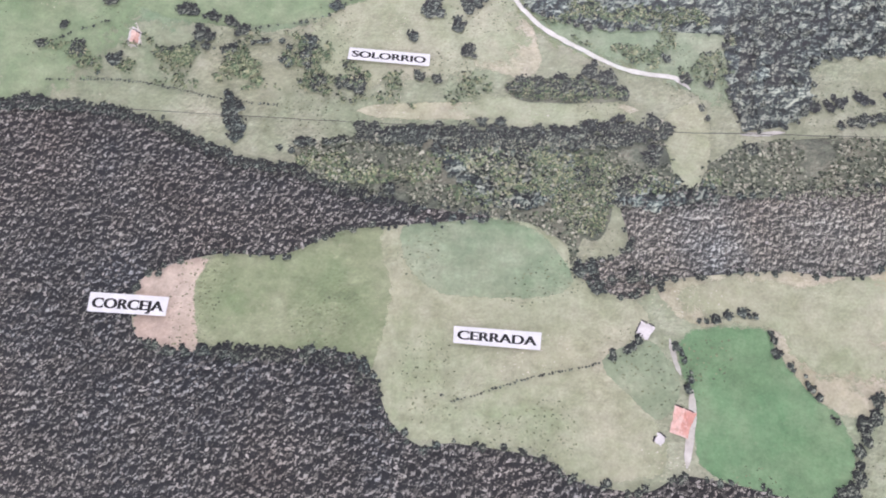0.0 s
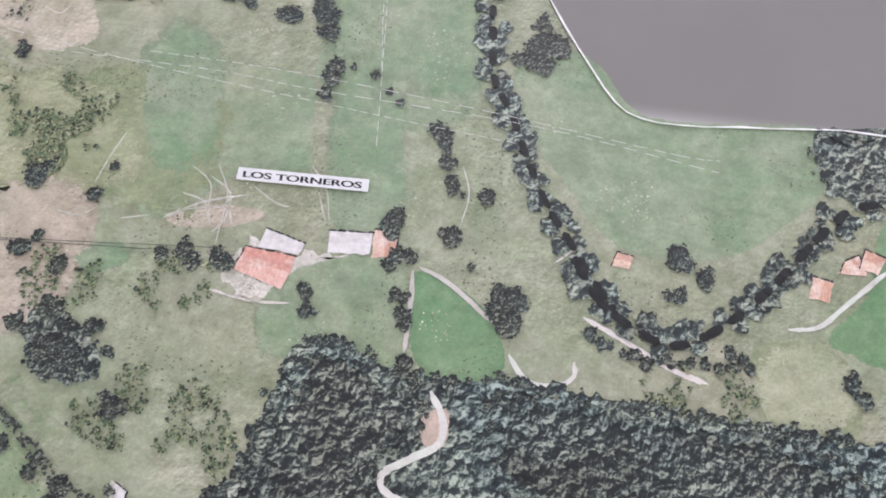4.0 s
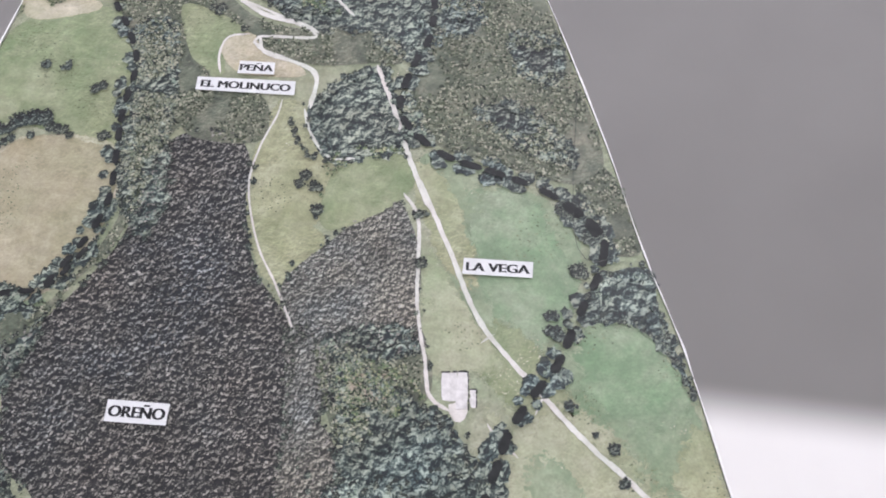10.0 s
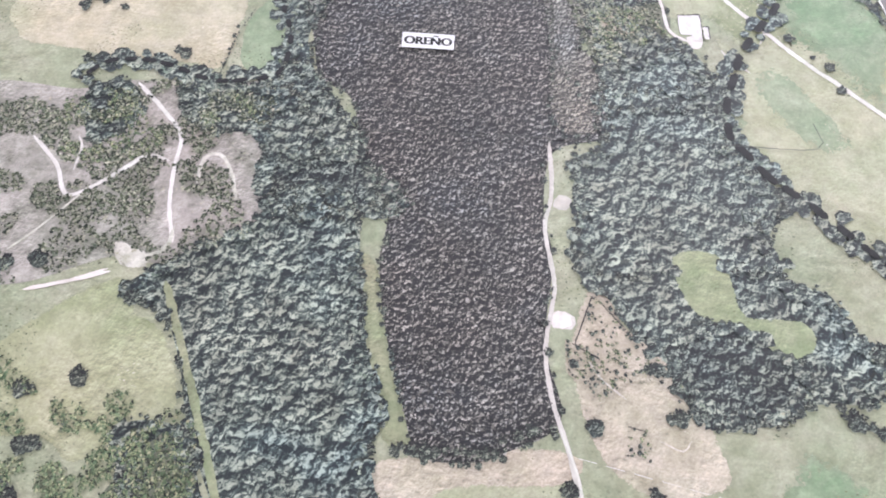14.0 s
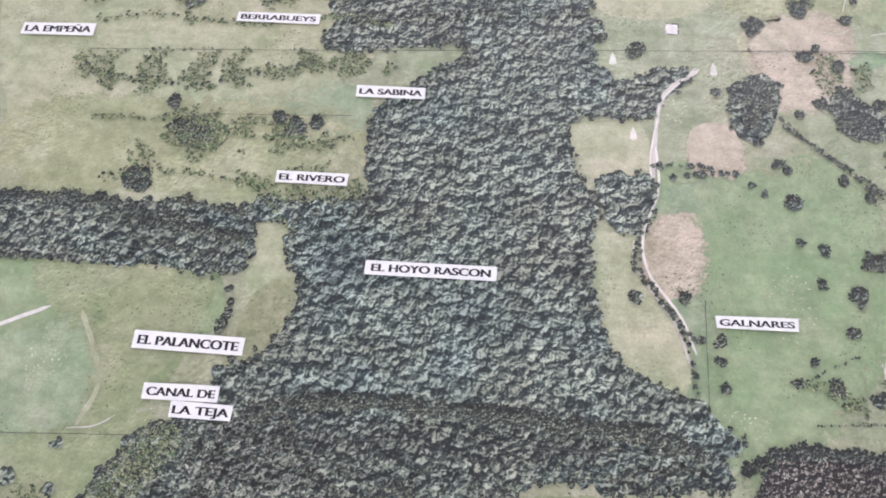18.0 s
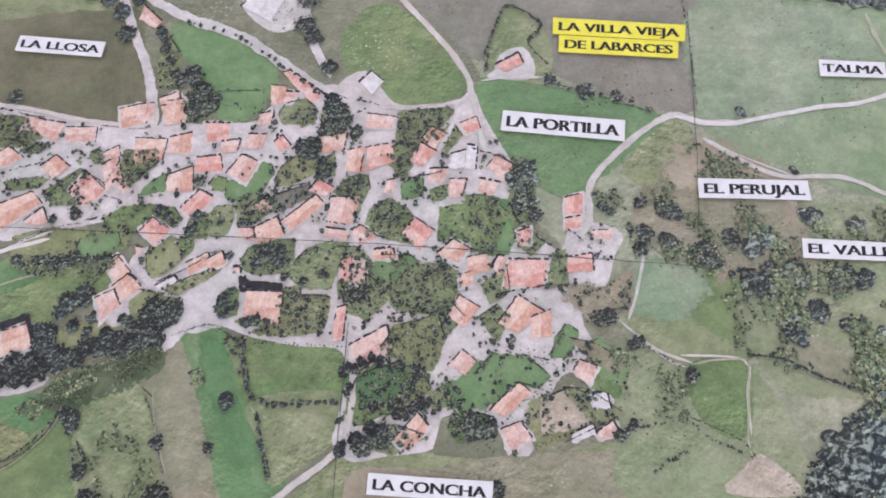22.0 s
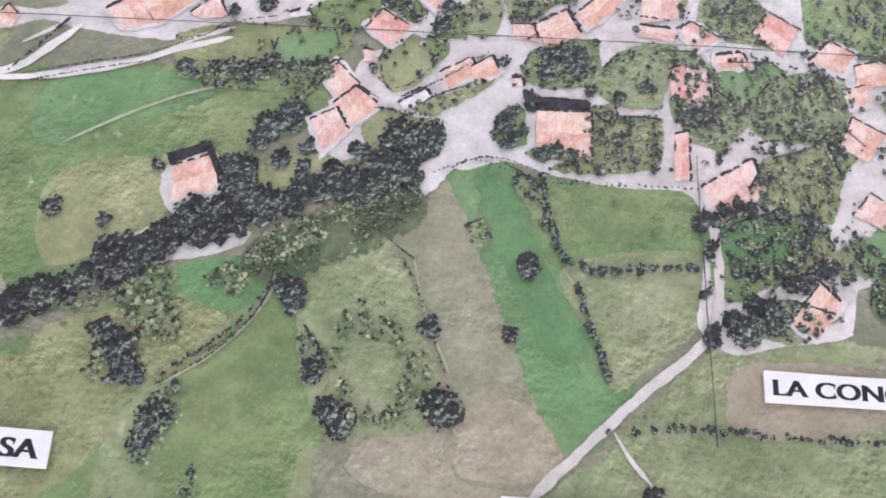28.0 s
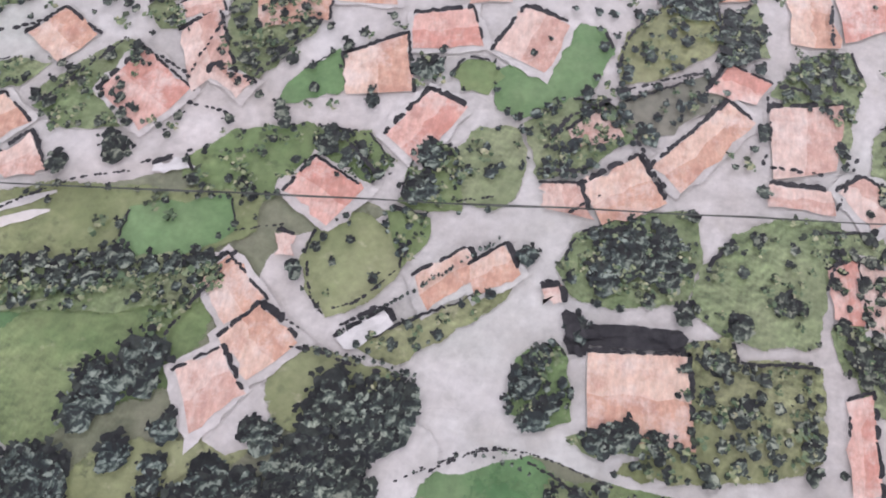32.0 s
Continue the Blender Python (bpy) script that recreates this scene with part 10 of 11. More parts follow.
house("p", [(-434, -589.7), (-433.1, -585), (-427.9, -586.2), (-429.8, -591.9)])
house("p", [(-500.9, -588.8), (-491.4, -581.6), (-488.5, -587.8), (-496.3, -596.6)])
house("p", [(-426.8, -605.8), (-422.4, -601.7), (-420.8, -604.2), (-425.1, -606.8)])
house("o", [(-631.0, -543.5), (-623.0, -536.1), (-617.1, -539.5), (-626.6, -546.1)])
house("o", [(-627.8, -562.4), (-622.3, -558.2), (-617.3, -564.7), (-623.3, -566.7)])
house("o", [(-622.3, -558.2), (-610.7, -551.1), (-606.4, -554.7), (-616.4, -564.6)])
house("o", [(-571.0, -526.4), (-564.4, -523.8), (-563.2, -531.2), (-570.9, -531.7)])
house("r", [(-492.6, -525.5), (-489.5, -518.7), (-484.1, -521.3), (-487.7, -527.2)])
house("p", [(-467.2, -524.7), (-464.8, -520.3), (-458.7, -523.2), (-461.5, -529.9)])
house("r", [(-491.1, -551.0), (-487.6, -545.4), (-481.1, -549.0), (-484.6, -556.2)])
house("o", [(-498.5, -557.7), (-493.3, -556.4), (-491.5, -559.6), (-498.0, -560.8)])
house("o", [(-479.0, -556.4), (-474.7, -551.2), (-469.5, -553.6), (-472.6, -559.1)])
house("r", [(-456.8, -555.9), (-445.0, -554.5), (-446.1, -563.5), (-457.3, -564.8)])
house("r", [(-439.0, -552.9), (-431.9, -550.8), (-431.2, -556.2), (-438.8, -558.0)])
house("o", [(-458.0, -576.4), (-453.0, -567.2), (-445.3, -571.2), (-451.6, -579.3)])
house("o", [(-448.4, -573.6), (-443.0, -570.5), (-442.0, -578.6), (-448.2, -580.1)])
house("o", [(-457.5, -602.9), (-450.3, -593.9), (-446.2, -596.5), (-453.4, -604.7)])
house("o", [(-484.1, -614.9), (-478.3, -606.5), (-474.4, -610.3), (-479.2, -617.7)])
house("o", [(-650.4, -567.9), (-648.9, -564.1), (-645.7, -566.7), (-647.1, -570.1)])
house("o", [(-682.2, -556.6), (-680.8, -552.2), (-676.5, -555.4), (-678.1, -558.1)])
house("w", [(-474.3, -517.8), (-471.0, -517.9), (-470.9, -525.8), (-474.4, -526.2)])
house("p", [(-508.1, -510.0), (-498.9, -510.1), (-499.6, -514.4), (-507.9, -515.4)])
house("w", [(-430.7, -594.7), (-424.7, -594), (-423.2, -598.3), (-428.3, -598.9)])
house("r", [(-477.7, -509.9), (-472.7, -506.9), (-471.0, -510.9), (-475.1, -513.7)])
house("p", [(-593, -481.9), (-592.4, -476.4), (-584.7, -482.3), (-586.7, -485.2)])
house("p", [(-577.8, -512.0), (-572.2, -508.9), (-571.3, -513.6), (-577.1, -514.8)])
house("o", [(-577.0, -515.2), (-571.3, -514.1), (-568.9, -520.8), (-573.6, -522.1)])
house("o", [(-590.3, -517.8), (-582.6, -514.9), (-580.5, -522.2), (-587.7, -524.9)])
house("r", [(-539.2, -497.7), (-536.7, -496.5), (-523.9, -504.6), (-527.5, -507.8)])
house("o", [(-542.0, -502.9), (-536.7, -502.8), (-537.1, -509.5), (-540.8, -510.4)])
house("r", [(-468.4, -486.3), (-461.6, -480.6), (-459.7, -484.3), (-465.2, -488.9)])
house("w", [(-558.5, -472.4), (-552.3, -460.6), (-543.7, -465.1), (-547.4, -477.9)])
house("r", [(64.3, -316.6), (66.9, -308.6), (83, -310.1), (80.4, -321.5)])
house("w", [(70.5, -308.1), (72.2, -301.4), (85.2, -305.1), (84.1, -309.4)])
house("o", [(107.6, -307.1), (107.5, -297.4), (115.1, -297.4), (115.1, -306.2)])
house("w", [(93.4, -307.1), (92.9, -299.6), (106.8, -298.8), (106.7, -306.3)])
house("o", [(186, -300.2), (187.7, -295.1), (193, -296.1), (191.8, -300.5)])
house("o", [(250.9, -303.4), (252.7, -295.8), (259.4, -297.1), (257.2, -304.3)])
house("o", [(261.5, -293.6), (263.7, -288.6), (268.3, -286.2), (270.7, -292.8)])
house("o", [(268.5, -290.5), (270.8, -283.7), (277.6, -286.1), (274.2, -292.4)])
house("w", [(43.1, -391.3), (43.6, -387.3), (47.3, -389.4), (47.1, -392)])
house("w", [(212.2, -557.2), (213.9, -552.6), (218.7, -554.4), (216, -559.1)])
house("r", [(224.1, -588.9), (225.8, -580.1), (232.5, -582.1), (229.6, -590.4)])
house("w", [(219.2, -592.5), (220.5, -589.5), (222.9, -590.8), (221.5, -593.7)])
house("p", [(18.2, -464.8), (18.3, -459.3), (21.4, -460.9), (21.5, -466)])
house("o", [(-136.3, 179), (-133.9, 187.6), (-125.9, 185.3), (-126.5, 177.9)])
house("w", [(-65.5, -309.9), (-65.2, -304.7), (-60.3, -304.8), (-60.1, -310.2)])
house("o", [(-610.5, -541.9), (-606.6, -537.3), (-601.1, -540.8), (-605.4, -545.8)])
house("r", [(-598.7, -549.0), (-594.7, -542.3), (-587.2, -547.6), (-592.2, -554.0)])
house("p", [(-590.6, -539.1), (-586.5, -534.9), (-583.0, -543.1), (-587.0, -548.0)])
house("o", [(-568.6, -540.0), (-561.3, -536.0), (-559.5, -544.3), (-567.6, -545.7)])
house("r", [(-560.6, -532.7), (-553.3, -531.0), (-551.4, -536.6), (-560.1, -538.1)])
house("p", [(-546.4, -529.9), (-540.4, -531.9), (-543.1, -539.7), (-549.9, -536.9)])
house("r", [(-561.7, -550.8), (-557.1, -544.0), (-552.4, -546.1), (-557.3, -554.6)])
house("p", [(-610.1, -561.2), (-605.6, -556), (-602.3, -561), (-607.5, -562.6)])
house("r", [(-572.5, -560.1), (-569.8, -555.2), (-563.0, -558.8), (-566.9, -564.0)])
house("o", [(-528.9, -551.2), (-520.1, -541.4), (-516.8, -544.1), (-525.5, -554.3)])
house("r", [(-522.5, -539.9), (-520.1, -535.6), (-515.0, -537.9), (-516.9, -541.4)])
house("p", [(-514.8, -541.6), (-506.0, -540.1), (-507.2, -549.5), (-514.8, -551.3)])
house("p", [(-514.7, -552.1), (-507.7, -552.4), (-507.5, -555.4), (-515.0, -555.0)])
house("o", [(-512.4, -524.2), (-507.6, -522.3), (-505.9, -531.2), (-512.1, -531.9)])
house("o", [(-555.6, -569.0), (-549.9, -564.9), (-548.1, -568.1), (-553.6, -573.0)])
house("o", [(-549.4, -567.0), (-545.6, -563.8), (-543.7, -567.4), (-548.2, -570.7)])
house("o", [(-580.4, -572.4), (-577.6, -569.1), (-572.2, -574.0), (-576.1, -577.8)])
house("o", [(-576.4, -579.1), (-572.5, -574.8), (-567.3, -578.6), (-572.5, -583.6)])
house("p", [(-580.6, -583.7), (-575.9, -580.3), (-572.8, -584.8), (-577.1, -590.3)])
house("o", [(-535.2, -575.8), (-524.2, -574.9), (-523.5, -585.1), (-534.5, -585.2)])
house("p", [(-507.1, -552.1), (-504.0, -550.0), (-498.2, -553.2), (-503.3, -556.8)])
house("w", [(-589.3, -559.8), (-589.3, -558.6), (-585.7, -557), (-584.5, -558.8)])
house("w", [(-563.3, -577.5), (-558.5, -573.6), (-557.0, -575.3), (-561.5, -579.0)])
house("p", [(-540.7, -570.5), (-540.7, -568.8), (-538.9, -568.2), (-538.4, -570.2)])
house("p", [(-572, -568.1), (-572.4, -565.6), (-570.4, -565.7), (-570.2, -568.3)])
house("p", [(-585.5, -545), (-584.8, -543.4), (-579.5, -545.6), (-581.1, -548)])
house("o", [(-604.1, -604.7), (-605.6, -597.4), (-598.4, -594), (-596, -600.9)])
house("p", [(-583.9, -521.2), (-584.7, -515.7), (-579.6, -514.2), (-578.6, -521.2)])
house("o", [(-574.4, -521.1), (-575.1, -513.1), (-569.6, -511.5), (-567.8, -519.1)])
house("r", [(-645.1, -553.2), (-630.6, -543.4), (-628.0, -549.4), (-641.8, -559.9)])
house("p", [(-591.5, -534.6), (-587.1, -531.3), (-585.7, -535.1), (-590.4, -536.8)])
house("p", [(-553.8, -526.0), (-548.1, -524.4), (-548.5, -529.0), (-553.8, -530.1)])
house("r", [(-506.9, -522.6), (-498.8, -520.0), (-497.1, -526.7), (-505.2, -530.6)])
house("w", [(-512.8, -498.4), (-509.6, -493.7), (-504.8, -497.2), (-507.8, -502.4)])
house("w", [(-479.1, -521.6), (-474.6, -519.7), (-474.6, -526.3), (-479.1, -526.8)])
house("p", [(-539.6, -547.7), (-535.1, -543.6), (-532.7, -547.7), (-538.0, -550.1)])
house("o", [(-537.7, -555.3), (-530.9, -550.4), (-527.3, -556.2), (-534.3, -560.1)])
house("p", [(-542.3, -555.4), (-537.7, -554.9), (-536.0, -559.4), (-541.4, -558.8)])
house("r", [(-508.6, -562.5), (-505.1, -560.8), (-504.4, -568.8), (-508.0, -568.4)])
house("p", [(-504.7, -561.2), (-500.7, -562.2), (-499.6, -569.5), (-504.0, -569.1)])
house("r", [(-440.7, -540.0), (-435.7, -538.3), (-436.4, -542.7), (-440.4, -543.6)])
house("r", [(-506.8, -577.8), (-504.1, -576.6), (-503.6, -587.5), (-506.7, -587.9)])
house("p", [(-453.8, -608.2), (-448.6, -605.3), (-444.9, -609.8), (-450.6, -613.9)])
eaves_shade([(-537.4, -571.5), (-536.2, -571.0), (-536.0, -572.5), (-530.3, -572.0), (-524.7, -572.1), (-524.4, -574.4), (-529.6, -574.8), (-535.0, -575.0), (-535.3, -576.2), (-537.2, -576.2), (-538.0, -574.7)])
eaves_shade([(-607.7, -594.9), (-599.5, -590.9), (-595.1, -598.1), (-596.4, -598.8), (-599.8, -593.4), (-606.4, -597.3)])

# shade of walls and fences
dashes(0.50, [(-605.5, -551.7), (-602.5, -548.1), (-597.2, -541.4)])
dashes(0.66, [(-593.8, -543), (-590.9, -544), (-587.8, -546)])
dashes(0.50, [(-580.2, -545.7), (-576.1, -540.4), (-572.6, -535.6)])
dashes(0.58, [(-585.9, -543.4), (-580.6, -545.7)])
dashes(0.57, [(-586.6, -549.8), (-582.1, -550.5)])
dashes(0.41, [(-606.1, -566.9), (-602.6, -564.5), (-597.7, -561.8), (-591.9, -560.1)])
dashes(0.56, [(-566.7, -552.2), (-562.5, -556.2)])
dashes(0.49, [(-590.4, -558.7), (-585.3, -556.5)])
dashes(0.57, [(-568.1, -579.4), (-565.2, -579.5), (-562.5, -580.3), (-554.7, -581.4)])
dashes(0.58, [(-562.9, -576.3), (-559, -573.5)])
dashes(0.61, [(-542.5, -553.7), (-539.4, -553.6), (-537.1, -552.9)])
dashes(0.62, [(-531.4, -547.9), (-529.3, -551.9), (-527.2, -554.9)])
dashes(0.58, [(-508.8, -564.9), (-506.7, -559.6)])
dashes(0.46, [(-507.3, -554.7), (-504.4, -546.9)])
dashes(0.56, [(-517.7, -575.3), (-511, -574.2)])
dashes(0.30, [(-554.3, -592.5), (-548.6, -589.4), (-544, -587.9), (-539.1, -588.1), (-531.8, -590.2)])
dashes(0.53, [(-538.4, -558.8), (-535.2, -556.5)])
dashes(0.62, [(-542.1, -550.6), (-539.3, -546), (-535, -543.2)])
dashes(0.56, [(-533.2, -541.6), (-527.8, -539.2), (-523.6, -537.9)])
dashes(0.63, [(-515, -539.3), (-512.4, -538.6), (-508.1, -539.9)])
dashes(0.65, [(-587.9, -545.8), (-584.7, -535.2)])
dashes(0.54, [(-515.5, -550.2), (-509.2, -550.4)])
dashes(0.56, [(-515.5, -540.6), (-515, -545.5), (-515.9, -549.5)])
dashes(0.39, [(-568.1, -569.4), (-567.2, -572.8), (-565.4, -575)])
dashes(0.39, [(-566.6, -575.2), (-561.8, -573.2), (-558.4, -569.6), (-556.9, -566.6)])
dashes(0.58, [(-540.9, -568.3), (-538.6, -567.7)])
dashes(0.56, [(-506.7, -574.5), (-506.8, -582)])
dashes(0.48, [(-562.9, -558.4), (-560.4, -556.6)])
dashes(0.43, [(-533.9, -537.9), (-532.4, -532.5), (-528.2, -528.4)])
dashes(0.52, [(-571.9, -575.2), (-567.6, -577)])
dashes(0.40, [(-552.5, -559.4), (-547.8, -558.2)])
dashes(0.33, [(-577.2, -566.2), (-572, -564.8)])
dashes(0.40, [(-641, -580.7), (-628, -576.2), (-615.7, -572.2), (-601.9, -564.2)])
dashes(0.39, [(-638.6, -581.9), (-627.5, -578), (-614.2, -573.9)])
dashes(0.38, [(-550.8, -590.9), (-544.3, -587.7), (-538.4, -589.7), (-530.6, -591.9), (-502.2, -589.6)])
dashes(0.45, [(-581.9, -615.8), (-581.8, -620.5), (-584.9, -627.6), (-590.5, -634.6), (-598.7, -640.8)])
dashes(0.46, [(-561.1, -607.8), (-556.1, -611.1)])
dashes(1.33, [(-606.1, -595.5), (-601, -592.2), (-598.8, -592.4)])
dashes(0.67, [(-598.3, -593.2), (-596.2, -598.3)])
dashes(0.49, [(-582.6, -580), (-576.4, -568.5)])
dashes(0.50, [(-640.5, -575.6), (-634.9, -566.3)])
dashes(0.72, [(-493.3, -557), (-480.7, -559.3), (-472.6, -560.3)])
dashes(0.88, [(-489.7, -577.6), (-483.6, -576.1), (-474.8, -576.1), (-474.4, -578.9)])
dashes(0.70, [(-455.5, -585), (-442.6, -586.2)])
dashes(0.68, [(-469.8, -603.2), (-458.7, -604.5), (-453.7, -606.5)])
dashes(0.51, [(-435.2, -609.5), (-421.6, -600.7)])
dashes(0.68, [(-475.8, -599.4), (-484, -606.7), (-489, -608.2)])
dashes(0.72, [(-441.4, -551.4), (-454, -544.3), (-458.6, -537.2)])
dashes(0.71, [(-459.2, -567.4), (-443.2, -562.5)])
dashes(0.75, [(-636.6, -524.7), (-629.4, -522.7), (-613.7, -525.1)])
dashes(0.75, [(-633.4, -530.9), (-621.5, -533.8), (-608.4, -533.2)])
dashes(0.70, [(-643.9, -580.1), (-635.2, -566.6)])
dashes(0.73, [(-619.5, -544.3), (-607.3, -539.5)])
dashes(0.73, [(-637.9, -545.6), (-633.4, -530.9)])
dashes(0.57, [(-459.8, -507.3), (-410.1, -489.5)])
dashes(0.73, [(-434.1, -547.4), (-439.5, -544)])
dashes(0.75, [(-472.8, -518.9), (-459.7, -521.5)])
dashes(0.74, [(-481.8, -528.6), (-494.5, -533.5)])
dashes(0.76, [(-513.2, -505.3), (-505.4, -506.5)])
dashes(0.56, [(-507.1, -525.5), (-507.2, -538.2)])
dashes(0.78, [(-471.3, -489.3), (-472.7, -482.5), (-470.2, -470.3), (-467.2, -462.1), (-454.9, -468), (-458.7, -476.1), (-450.6, -484.6)])
dashes(0.58, [(-451, -491.5), (-438.8, -493.4), (-416.4, -498.6)])
dashes(0.61, [(-409.6, -443.4), (-404.9, -467.4), (-401.6, -493.5)])
dashes(0.50, [(-384, -577.3), (-373.7, -577.7), (-363.1, -581.6), (-351.1, -584.3)])
dashes(0.49, [(-400.4, -598.1), (-386.3, -602.9), (-382.2, -607.2)])
dashes(1.65, [(-537.6, -572.6), (-536.4, -575.8)])
dashes(1.39, [(-535.3, -573.6), (-530.3, -573.3), (-525.2, -573.1)])

# power lines and joints between the sheets
dotted_line([(19.1, -238.6), (68.1, -240.3), (138.2, -247.1), (204.9, -255.8), (221.9, -256.5)])
dotted_line([(-51.2, -233.4), (20.3, -244.4), (80.2, -251.5), (112.2, -255.1), (150.9, -258.8)])
dotted_line([(-16.1, -242.7), (43.4, -243.5), (79.6, -246.7), (157.8, -251.3), (221.6, -261.1)])
dotted_line([(96.5, -171.9), (100.2, -220), (103.7, -268.3)])
dotted_line([(95.9, -166.9), (97.9, -205.2), (101.2, -236.3)])
sheet_joint([(-22.1, -495.9), (60.7, -491.9), (142.9, -486.7), (300.3, -472.5)])
sheet_joint([(-35.4, -317.7), (36.7, -312), (60.9, -310.1)])
sheet_joint([(-326.8, -341.1), (-215.3, -332.6), (-45.9, -318.8), (52.9, -312.6)])
sheet_joint([(-142.9, -113.5), (-40, -104.9), (2.2, -101.9), (35.8, -99.3), (34.6, -87)])
sheet_joint([(-231.9, -122), (-114.9, -110.9), (-52.7, -106.5)])
sheet_joint([(90.9, -100.3), (93.4, -131.1), (95.7, -162.8)])
sheet_joint([(-696.9, -570.4), (-504.2, -556.3), (-396.3, -551.1)])
sheet_joint([(-502.6, -582.1), (-497.8, -640.2)])
sheet_joint([(-405.7, -457.5), (-400.7, -516.2), (-399.7, -541.6)])
sheet_joint([(-330, -521.8), (-195.9, -509.8), (-58.4, -500.9)])
sheet_joint([(-48.2, -439.2), (-46.7, -484.8)])
sheet_joint([(-273.9, -372.2), (-199.7, -366.8)])
sheet_joint([(21.9, 97), (26.6, 19.2), (49.9, 21)])
sheet_joint([(96.2, -163.8), (120.6, -161.6), (133.8, -159.5)])
yard_growth(VILLAGE)
finish_foliage()

# place names
label_strip("SOLORRIO", 101.0, -457.8, 0.8, 30.4, 5.2, "white")
label_strip("GALNARES", -44.4, -445.4, 3.3, 31.0, 5.1, "white")
label_strip("LA COTERA", -54.4, -554.6, 3.4, 32.5, 6.6, "white")
label_strip("CORCEJA", 29.6, -564.4, 2.9, 26.1, 6.7, "white")
label_strip("CERRADA", 151.9, -561.8, 1.6, 28.8, 5.9, "white")
label_strip("LOS TORNEROS", 58.7, -280.6, 1.3, 44.1, 4.5, "white")
label_strip("OREÑO", -133.2, -61.9, 2.7, 21.6, 7.6, "white")
label_strip("LA VEGA", -16.2, 9.2, 3.7, 26.2, 6.7, "white")
label_strip("LA MA", 281.1, -291.3, 4.4, 20.7, 6.6, "yellow")
label_strip("PEÑA", -120.5, 89.8, 4.5, 15.1, 6.3, "white")
label_strip("EL MOLINUCO", -136.0, 79.6, 3.6, 41.2, 6.7, "white")
label_strip("ARDIJA", -325.5, -116.4, 4.0, 28.9, 9.1, "white")
label_strip("BERRABUEYS", -262.2, -314.2, 1.8, 38.9, 5.5, "white")
label_strip("LA SABINA", -199.9, -350.8, 2.3, 30.5, 5.8, "white")
label_strip("RUTUERTO", -320.4, -295.5, 2.0, 30.9, 6.9, "white")
label_strip("LA EMPEÑA", -362.6, -328.8, 3.3, 34.6, 6.8, "white")
label_strip("EL RIVERO", -227.1, -397.2, 1.9, 30.9, 5.8, "white")
label_strip("EL HOYO RASCON", -182.7, -435.1, 2.3, 52.9, 6.2, "white")
label_strip("EL PALANCOTE", -269.0, -474.3, 1.4, 44.3, 7.2, "white")
label_strip("CANAL DE", -259.5, -494.9, 2.7, 29.3, 6.3, "white")
label_strip("LA TEJA", -247.4, -501.0, 1.9, 23.8, 6.2, "white")
label_strip("TALMA", -361.6, -472.2, 3.8, 21.3, 6.1, "white")
label_strip("LA VILLA VIEJA", -451.0, -465.6, 2.7, 44.8, 6.4, "yellow")
label_strip("DE LABARCES", -448.2, -472.5, 3.0, 39.8, 6.5, "yellow")
label_strip("LA PORTILLA", -464.5, -503.9, 1.1, 40.0, 7.6, "white")
label_strip("EL PERUJAL", -400.3, -521.4, 5.5, 34.4, 6.7, "white")
label_strip("EL VALLEJO", -368.3, -538.3, 3.9, 35.2, 6.2, "white")
label_strip("HELGERO", -340.4, -604.8, 3.6, 28.7, 6.8, "white")
label_strip("EBANA", -436.6, -431.5, 2.0, 25.4, 5.4, "white")
label_strip("LA LLOSA", -631.9, -493.9, 1.5, 30.0, 6.0, "white")
label_strip("LA CONCHA", -489.6, -625.2, 3.1, 34.9, 5.7, "white")
label_strip("EL BAO LA CANAL", -709.1, -587.4, 5.0, 53.7, 6.4, "white")
label_strip("EL COTERON", -719.5, -652.9, 1.9, 39.1, 6.0, "white")
label_strip("LA CARDOSA", -655.4, -653.1, 2.1, 41.0, 6.5, "white")
label_strip("SUBILEJA", -573.5, -662.1, 4.0, 28.6, 6.2, "white")
label_strip("LAS MA", -535.1, -653.3, 3.4, 23.8, 7.0, "white")
label_strip("ILLAS", -511.3, -652.1, 4.2, 17.7, 7.0, "white")
label_strip("EL HOYO", -758.0, -594.8, 4.1, 29.4, 7.2, "white")
label_strip("RGALLO", -750.0, -626.4, 4.3, 31.8, 6.0, "white")
label_strip("ARDAL", -420.9, -390.8, 1.4, 27.8, 5.8, "white")

# ------------------------------------------------ table, floor and room


def box(bm, x0, x1, y0, y1, z0, z1):
    bmesh.ops.create_cube(bm, size=1.0, matrix=Matrix.Translation(((x0 + x1) / 2, (y0 + y1) / 2, (z0 + z1) / 2)) @ Matrix.Diagonal((x1 - x0, y1 - y0, z1 - z0, 1)))


def table():
    t = tagged(new("table"), "plain wooden table carrying the cut-out map", "table")
    m = plain("table_wood", (150, 120, 88), (176, 146, 110), 30, 0.5)
    bm = bmesh.new()
    box(bm, -0.72, 0.03, -0.69, -0.36, TOP - 0.034, TOP - 0.0041)
    bmesh.ops.bevel(bm, geom=bm.edges[:], offset=0.003, segments=2, affect="EDGES")
    part("tabletop", bm, m, t)
    for x in (-0.69, 0.0):
        for y in (-0.66, -0.39):
            bm = bmesh.new()
            box(bm, x - 0.02, x + 0.02, y - 0.02, y + 0.02, 0, TOP - 0.034)
            part("leg", bm, m, t)


table()


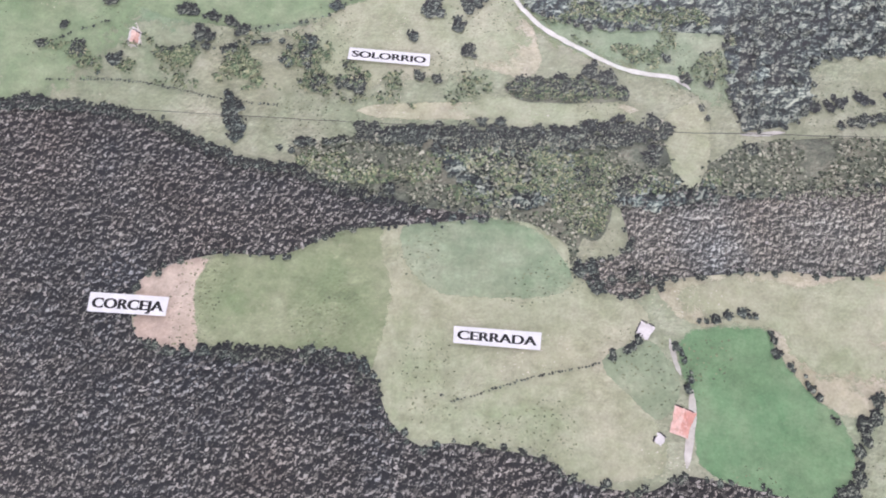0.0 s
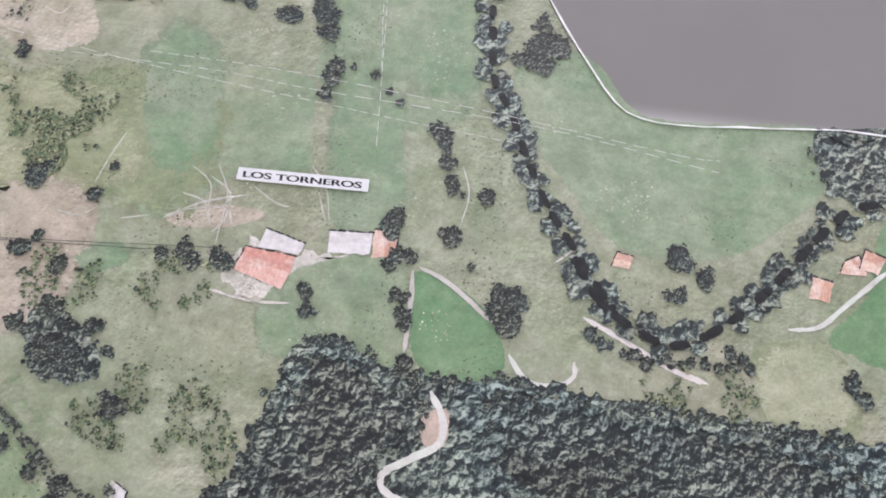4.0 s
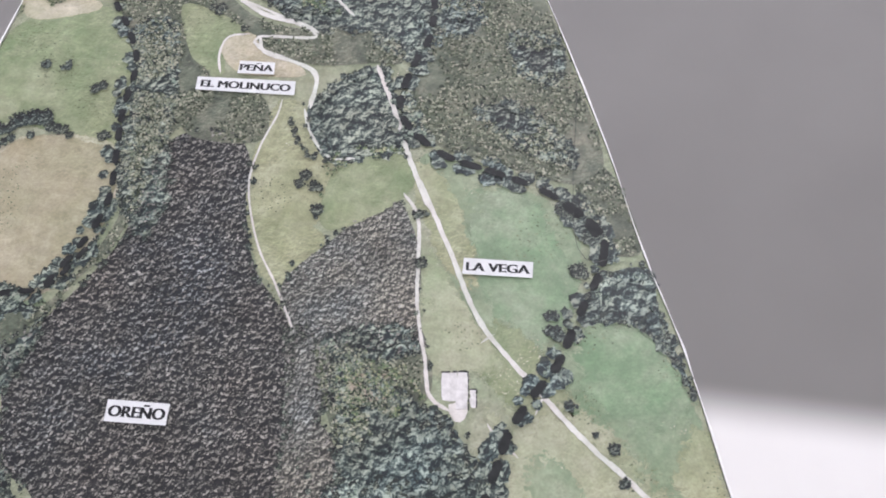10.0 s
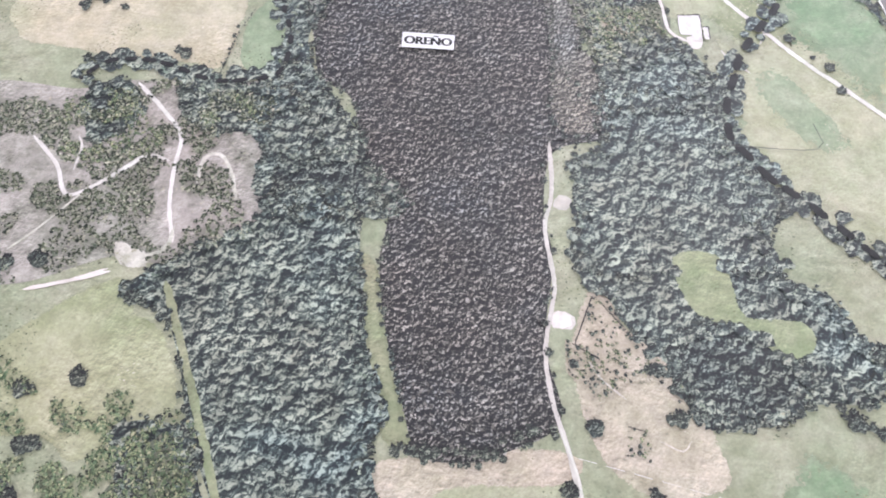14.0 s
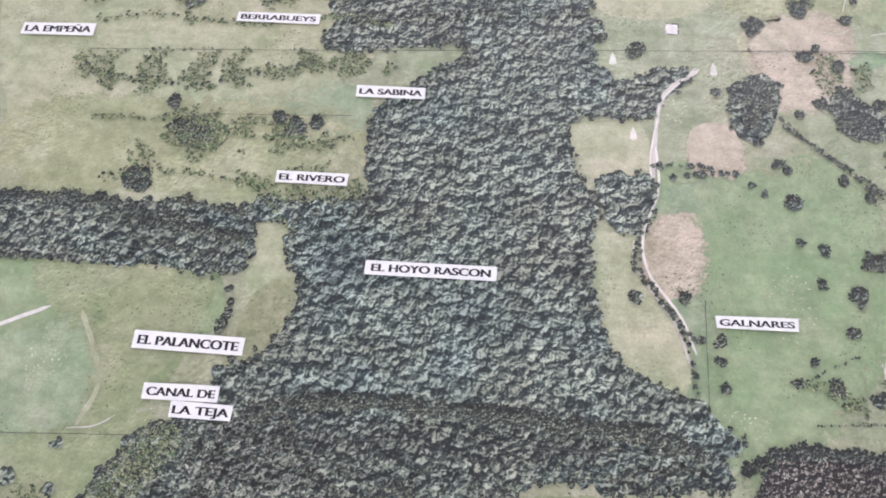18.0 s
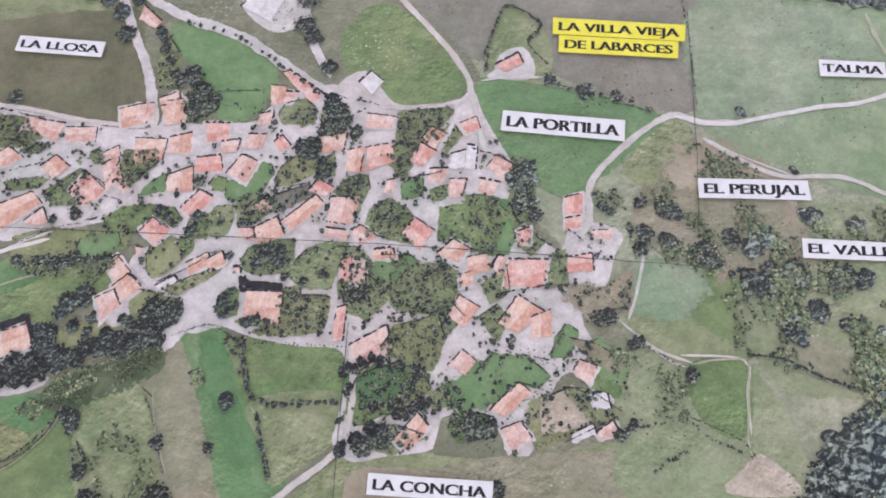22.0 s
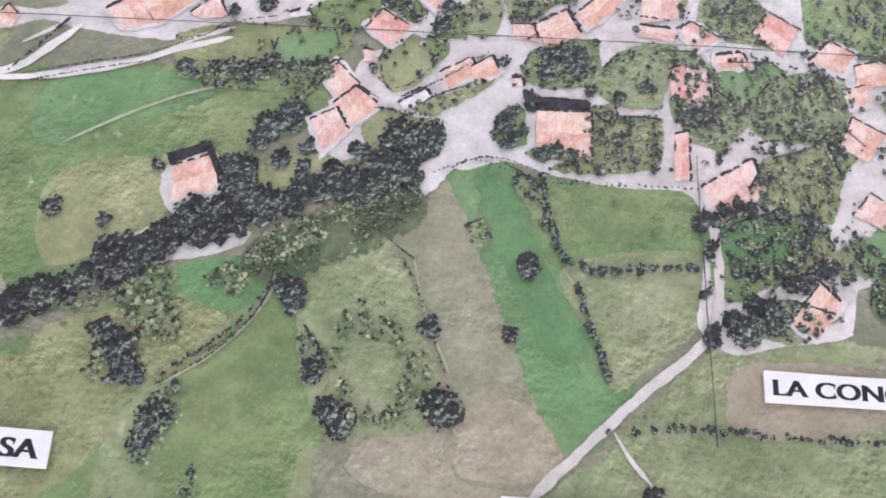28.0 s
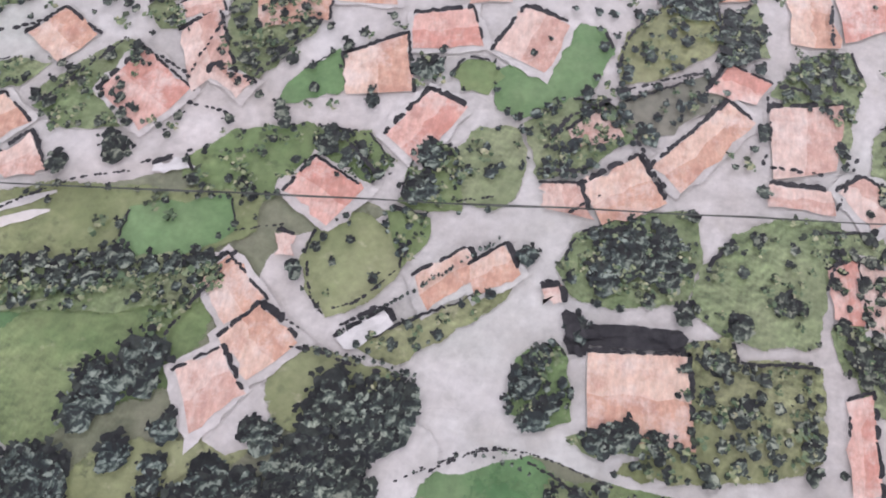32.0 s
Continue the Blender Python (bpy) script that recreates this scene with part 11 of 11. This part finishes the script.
def floor_material():
    m, nt, b = material("floor_finish", 0.6, 0.25)
    tc = nt.nodes.new("ShaderNodeTexCoord")
    sep = nt.nodes.new("ShaderNodeSeparateXYZ")
    nt.links.new(tc.outputs["Object"], sep.inputs[0])
    # grey turns to white along y, over a soft edge at FLOOR_EDGE
    r = nt.nodes.new("ShaderNodeMapRange")
    r.interpolation_type = "SMOOTHSTEP"
    r.inputs["From Min"].default_value, r.inputs["From Max"].default_value = FLOOR_EDGE + 0.035, FLOOR_EDGE - 0.035
    nt.links.new(sep.outputs["Y"], r.inputs["Value"])
    grey = ramp(nt, noise_of(nt, 3.0, 3.0, 0.5, 1.0), [(0.3, (118, 116, 112)), (0.7, (125, 123, 119))])
    white = ramp(nt, noise_of(nt, 5.0, 3.0, 0.5, 2.0), [(0.3, (218, 216, 211)), (0.7, (227, 225, 220))])
    nt.links.new(mix(nt, r.outputs[0], grey, white), b.inputs["Base Color"])
    return m


FLOOR_EDGE = 0.230


def slab(name, x0, x1, y0, y1, z0, z1, mat, label, holes=()):
    bm = bmesh.new()
    box(bm, x0, x1, y0, y1, z0, z1)
    me = bpy.data.meshes.new(name)
    bm.to_mesh(me)
    bm.free()
    me.materials.append(mat)
    return tagged(new(name, me), label, kind="structure")


wall_paint = plain("wall_paint", (226, 226, 224), (236, 236, 234), 6, 0.8)
slab("floor", -4.6, 4.6, -4.2, 4.2, -0.1, 0.0, floor_material(), "smooth floor, grey on one side and white on the other, with a soft edge")
slab("ceiling", -4.6, 4.6, -4.2, 4.2, 2.8, 2.9, wall_paint, "white ceiling")
slab("wall_east", 4.5, 4.6, -4.1, 4.1, 0.0, 2.8, wall_paint, "white wall")


def window_wall(name, along, a0, a1, at, thick, openings):
    """A wall along an axis with window openings (from, to) between sill and head."""
    bm = bmesh.new()
    cuts = [a0] + [v for o in openings for v in o] + [a1]

    def piece(u0, u1, z0, z1):
        if along == "x":
            box(bm, u0, u1, at, at + thick, z0, z1)
        else:
            box(bm, at, at + thick, u0, u1, z0, z1)
    for i in range(0, len(cuts), 2):
        piece(cuts[i], cuts[i + 1], 0.0, 2.8)
    for u0, u1 in openings:
        piece(u0, u1, 0.0, 0.88)
        piece(u0, u1, 2.62, 2.8)
    me = bpy.data.meshes.new(name)
    bm.to_mesh(me)
    bm.free()
    me.materials.append(wall_paint)
    tagged(new(name, me), "unseen white wall with tall openings added for the room lamps", kind="structure")


# unseen walls; their openings are added where the room lamps stand
window_wall("wall_south", "x", -4.5, 4.5, -4.1, 0.1, [(-2.9, -0.1), (0.1, 2.9)])
window_wall("wall_north", "x", -4.5, 4.5, 4.0, 0.1, [(-2.9, -0.1), (0.1, 2.9)])
window_wall("wall_west", "y", -4.1, 4.1, -4.6, 0.1, [(-2.6, -0.1), (0.1, 2.6)])


def ceiling_lamp(x, y, w, d):
    lamp = tagged(new("ceiling_lamp"), "flat white rectangular lamp panel fixed to the ceiling", "lamp")
    bm = bmesh.new()
    for x0, x1, y0, y1 in ((x - w / 2, x + w / 2, y - d / 2, y - d / 2 + 0.02), (x - w / 2, x + w / 2, y + d / 2 - 0.02, y + d / 2), (x - w / 2, x - w / 2 + 0.02, y - d / 2 + 0.02, y + d / 2 - 0.02), (x + w / 2 - 0.02, x + w / 2, y - d / 2 + 0.02, y + d / 2 - 0.02)):
        box(bm, x0, x1, y0, y1, 2.73, 2.7995)
    part("frame", bm, plain("lamp_frame", (214, 214, 212), (224, 224, 222), 20, 0.5), lamp)
    m, nt, b = material("lamp_diffuser", 0.5, 0.3)
    b.inputs["Base Color"].default_value = (0.8, 0.8, 0.8, 1)
    b.inputs["Emission Color"].default_value = (1.0, 0.98, 1.0, 1)
    b.inputs["Emission Strength"].default_value = 1.5
    bm = bmesh.new()
    box(bm, x - w / 2 + 0.02, x + w / 2 - 0.02, y - d / 2 + 0.02, y + d / 2 - 0.02, 2.745, 2.755)
    part("diffuser", bm, m, lamp)


ceiling_lamp(0.55, 1.15, 1.2, 0.6)
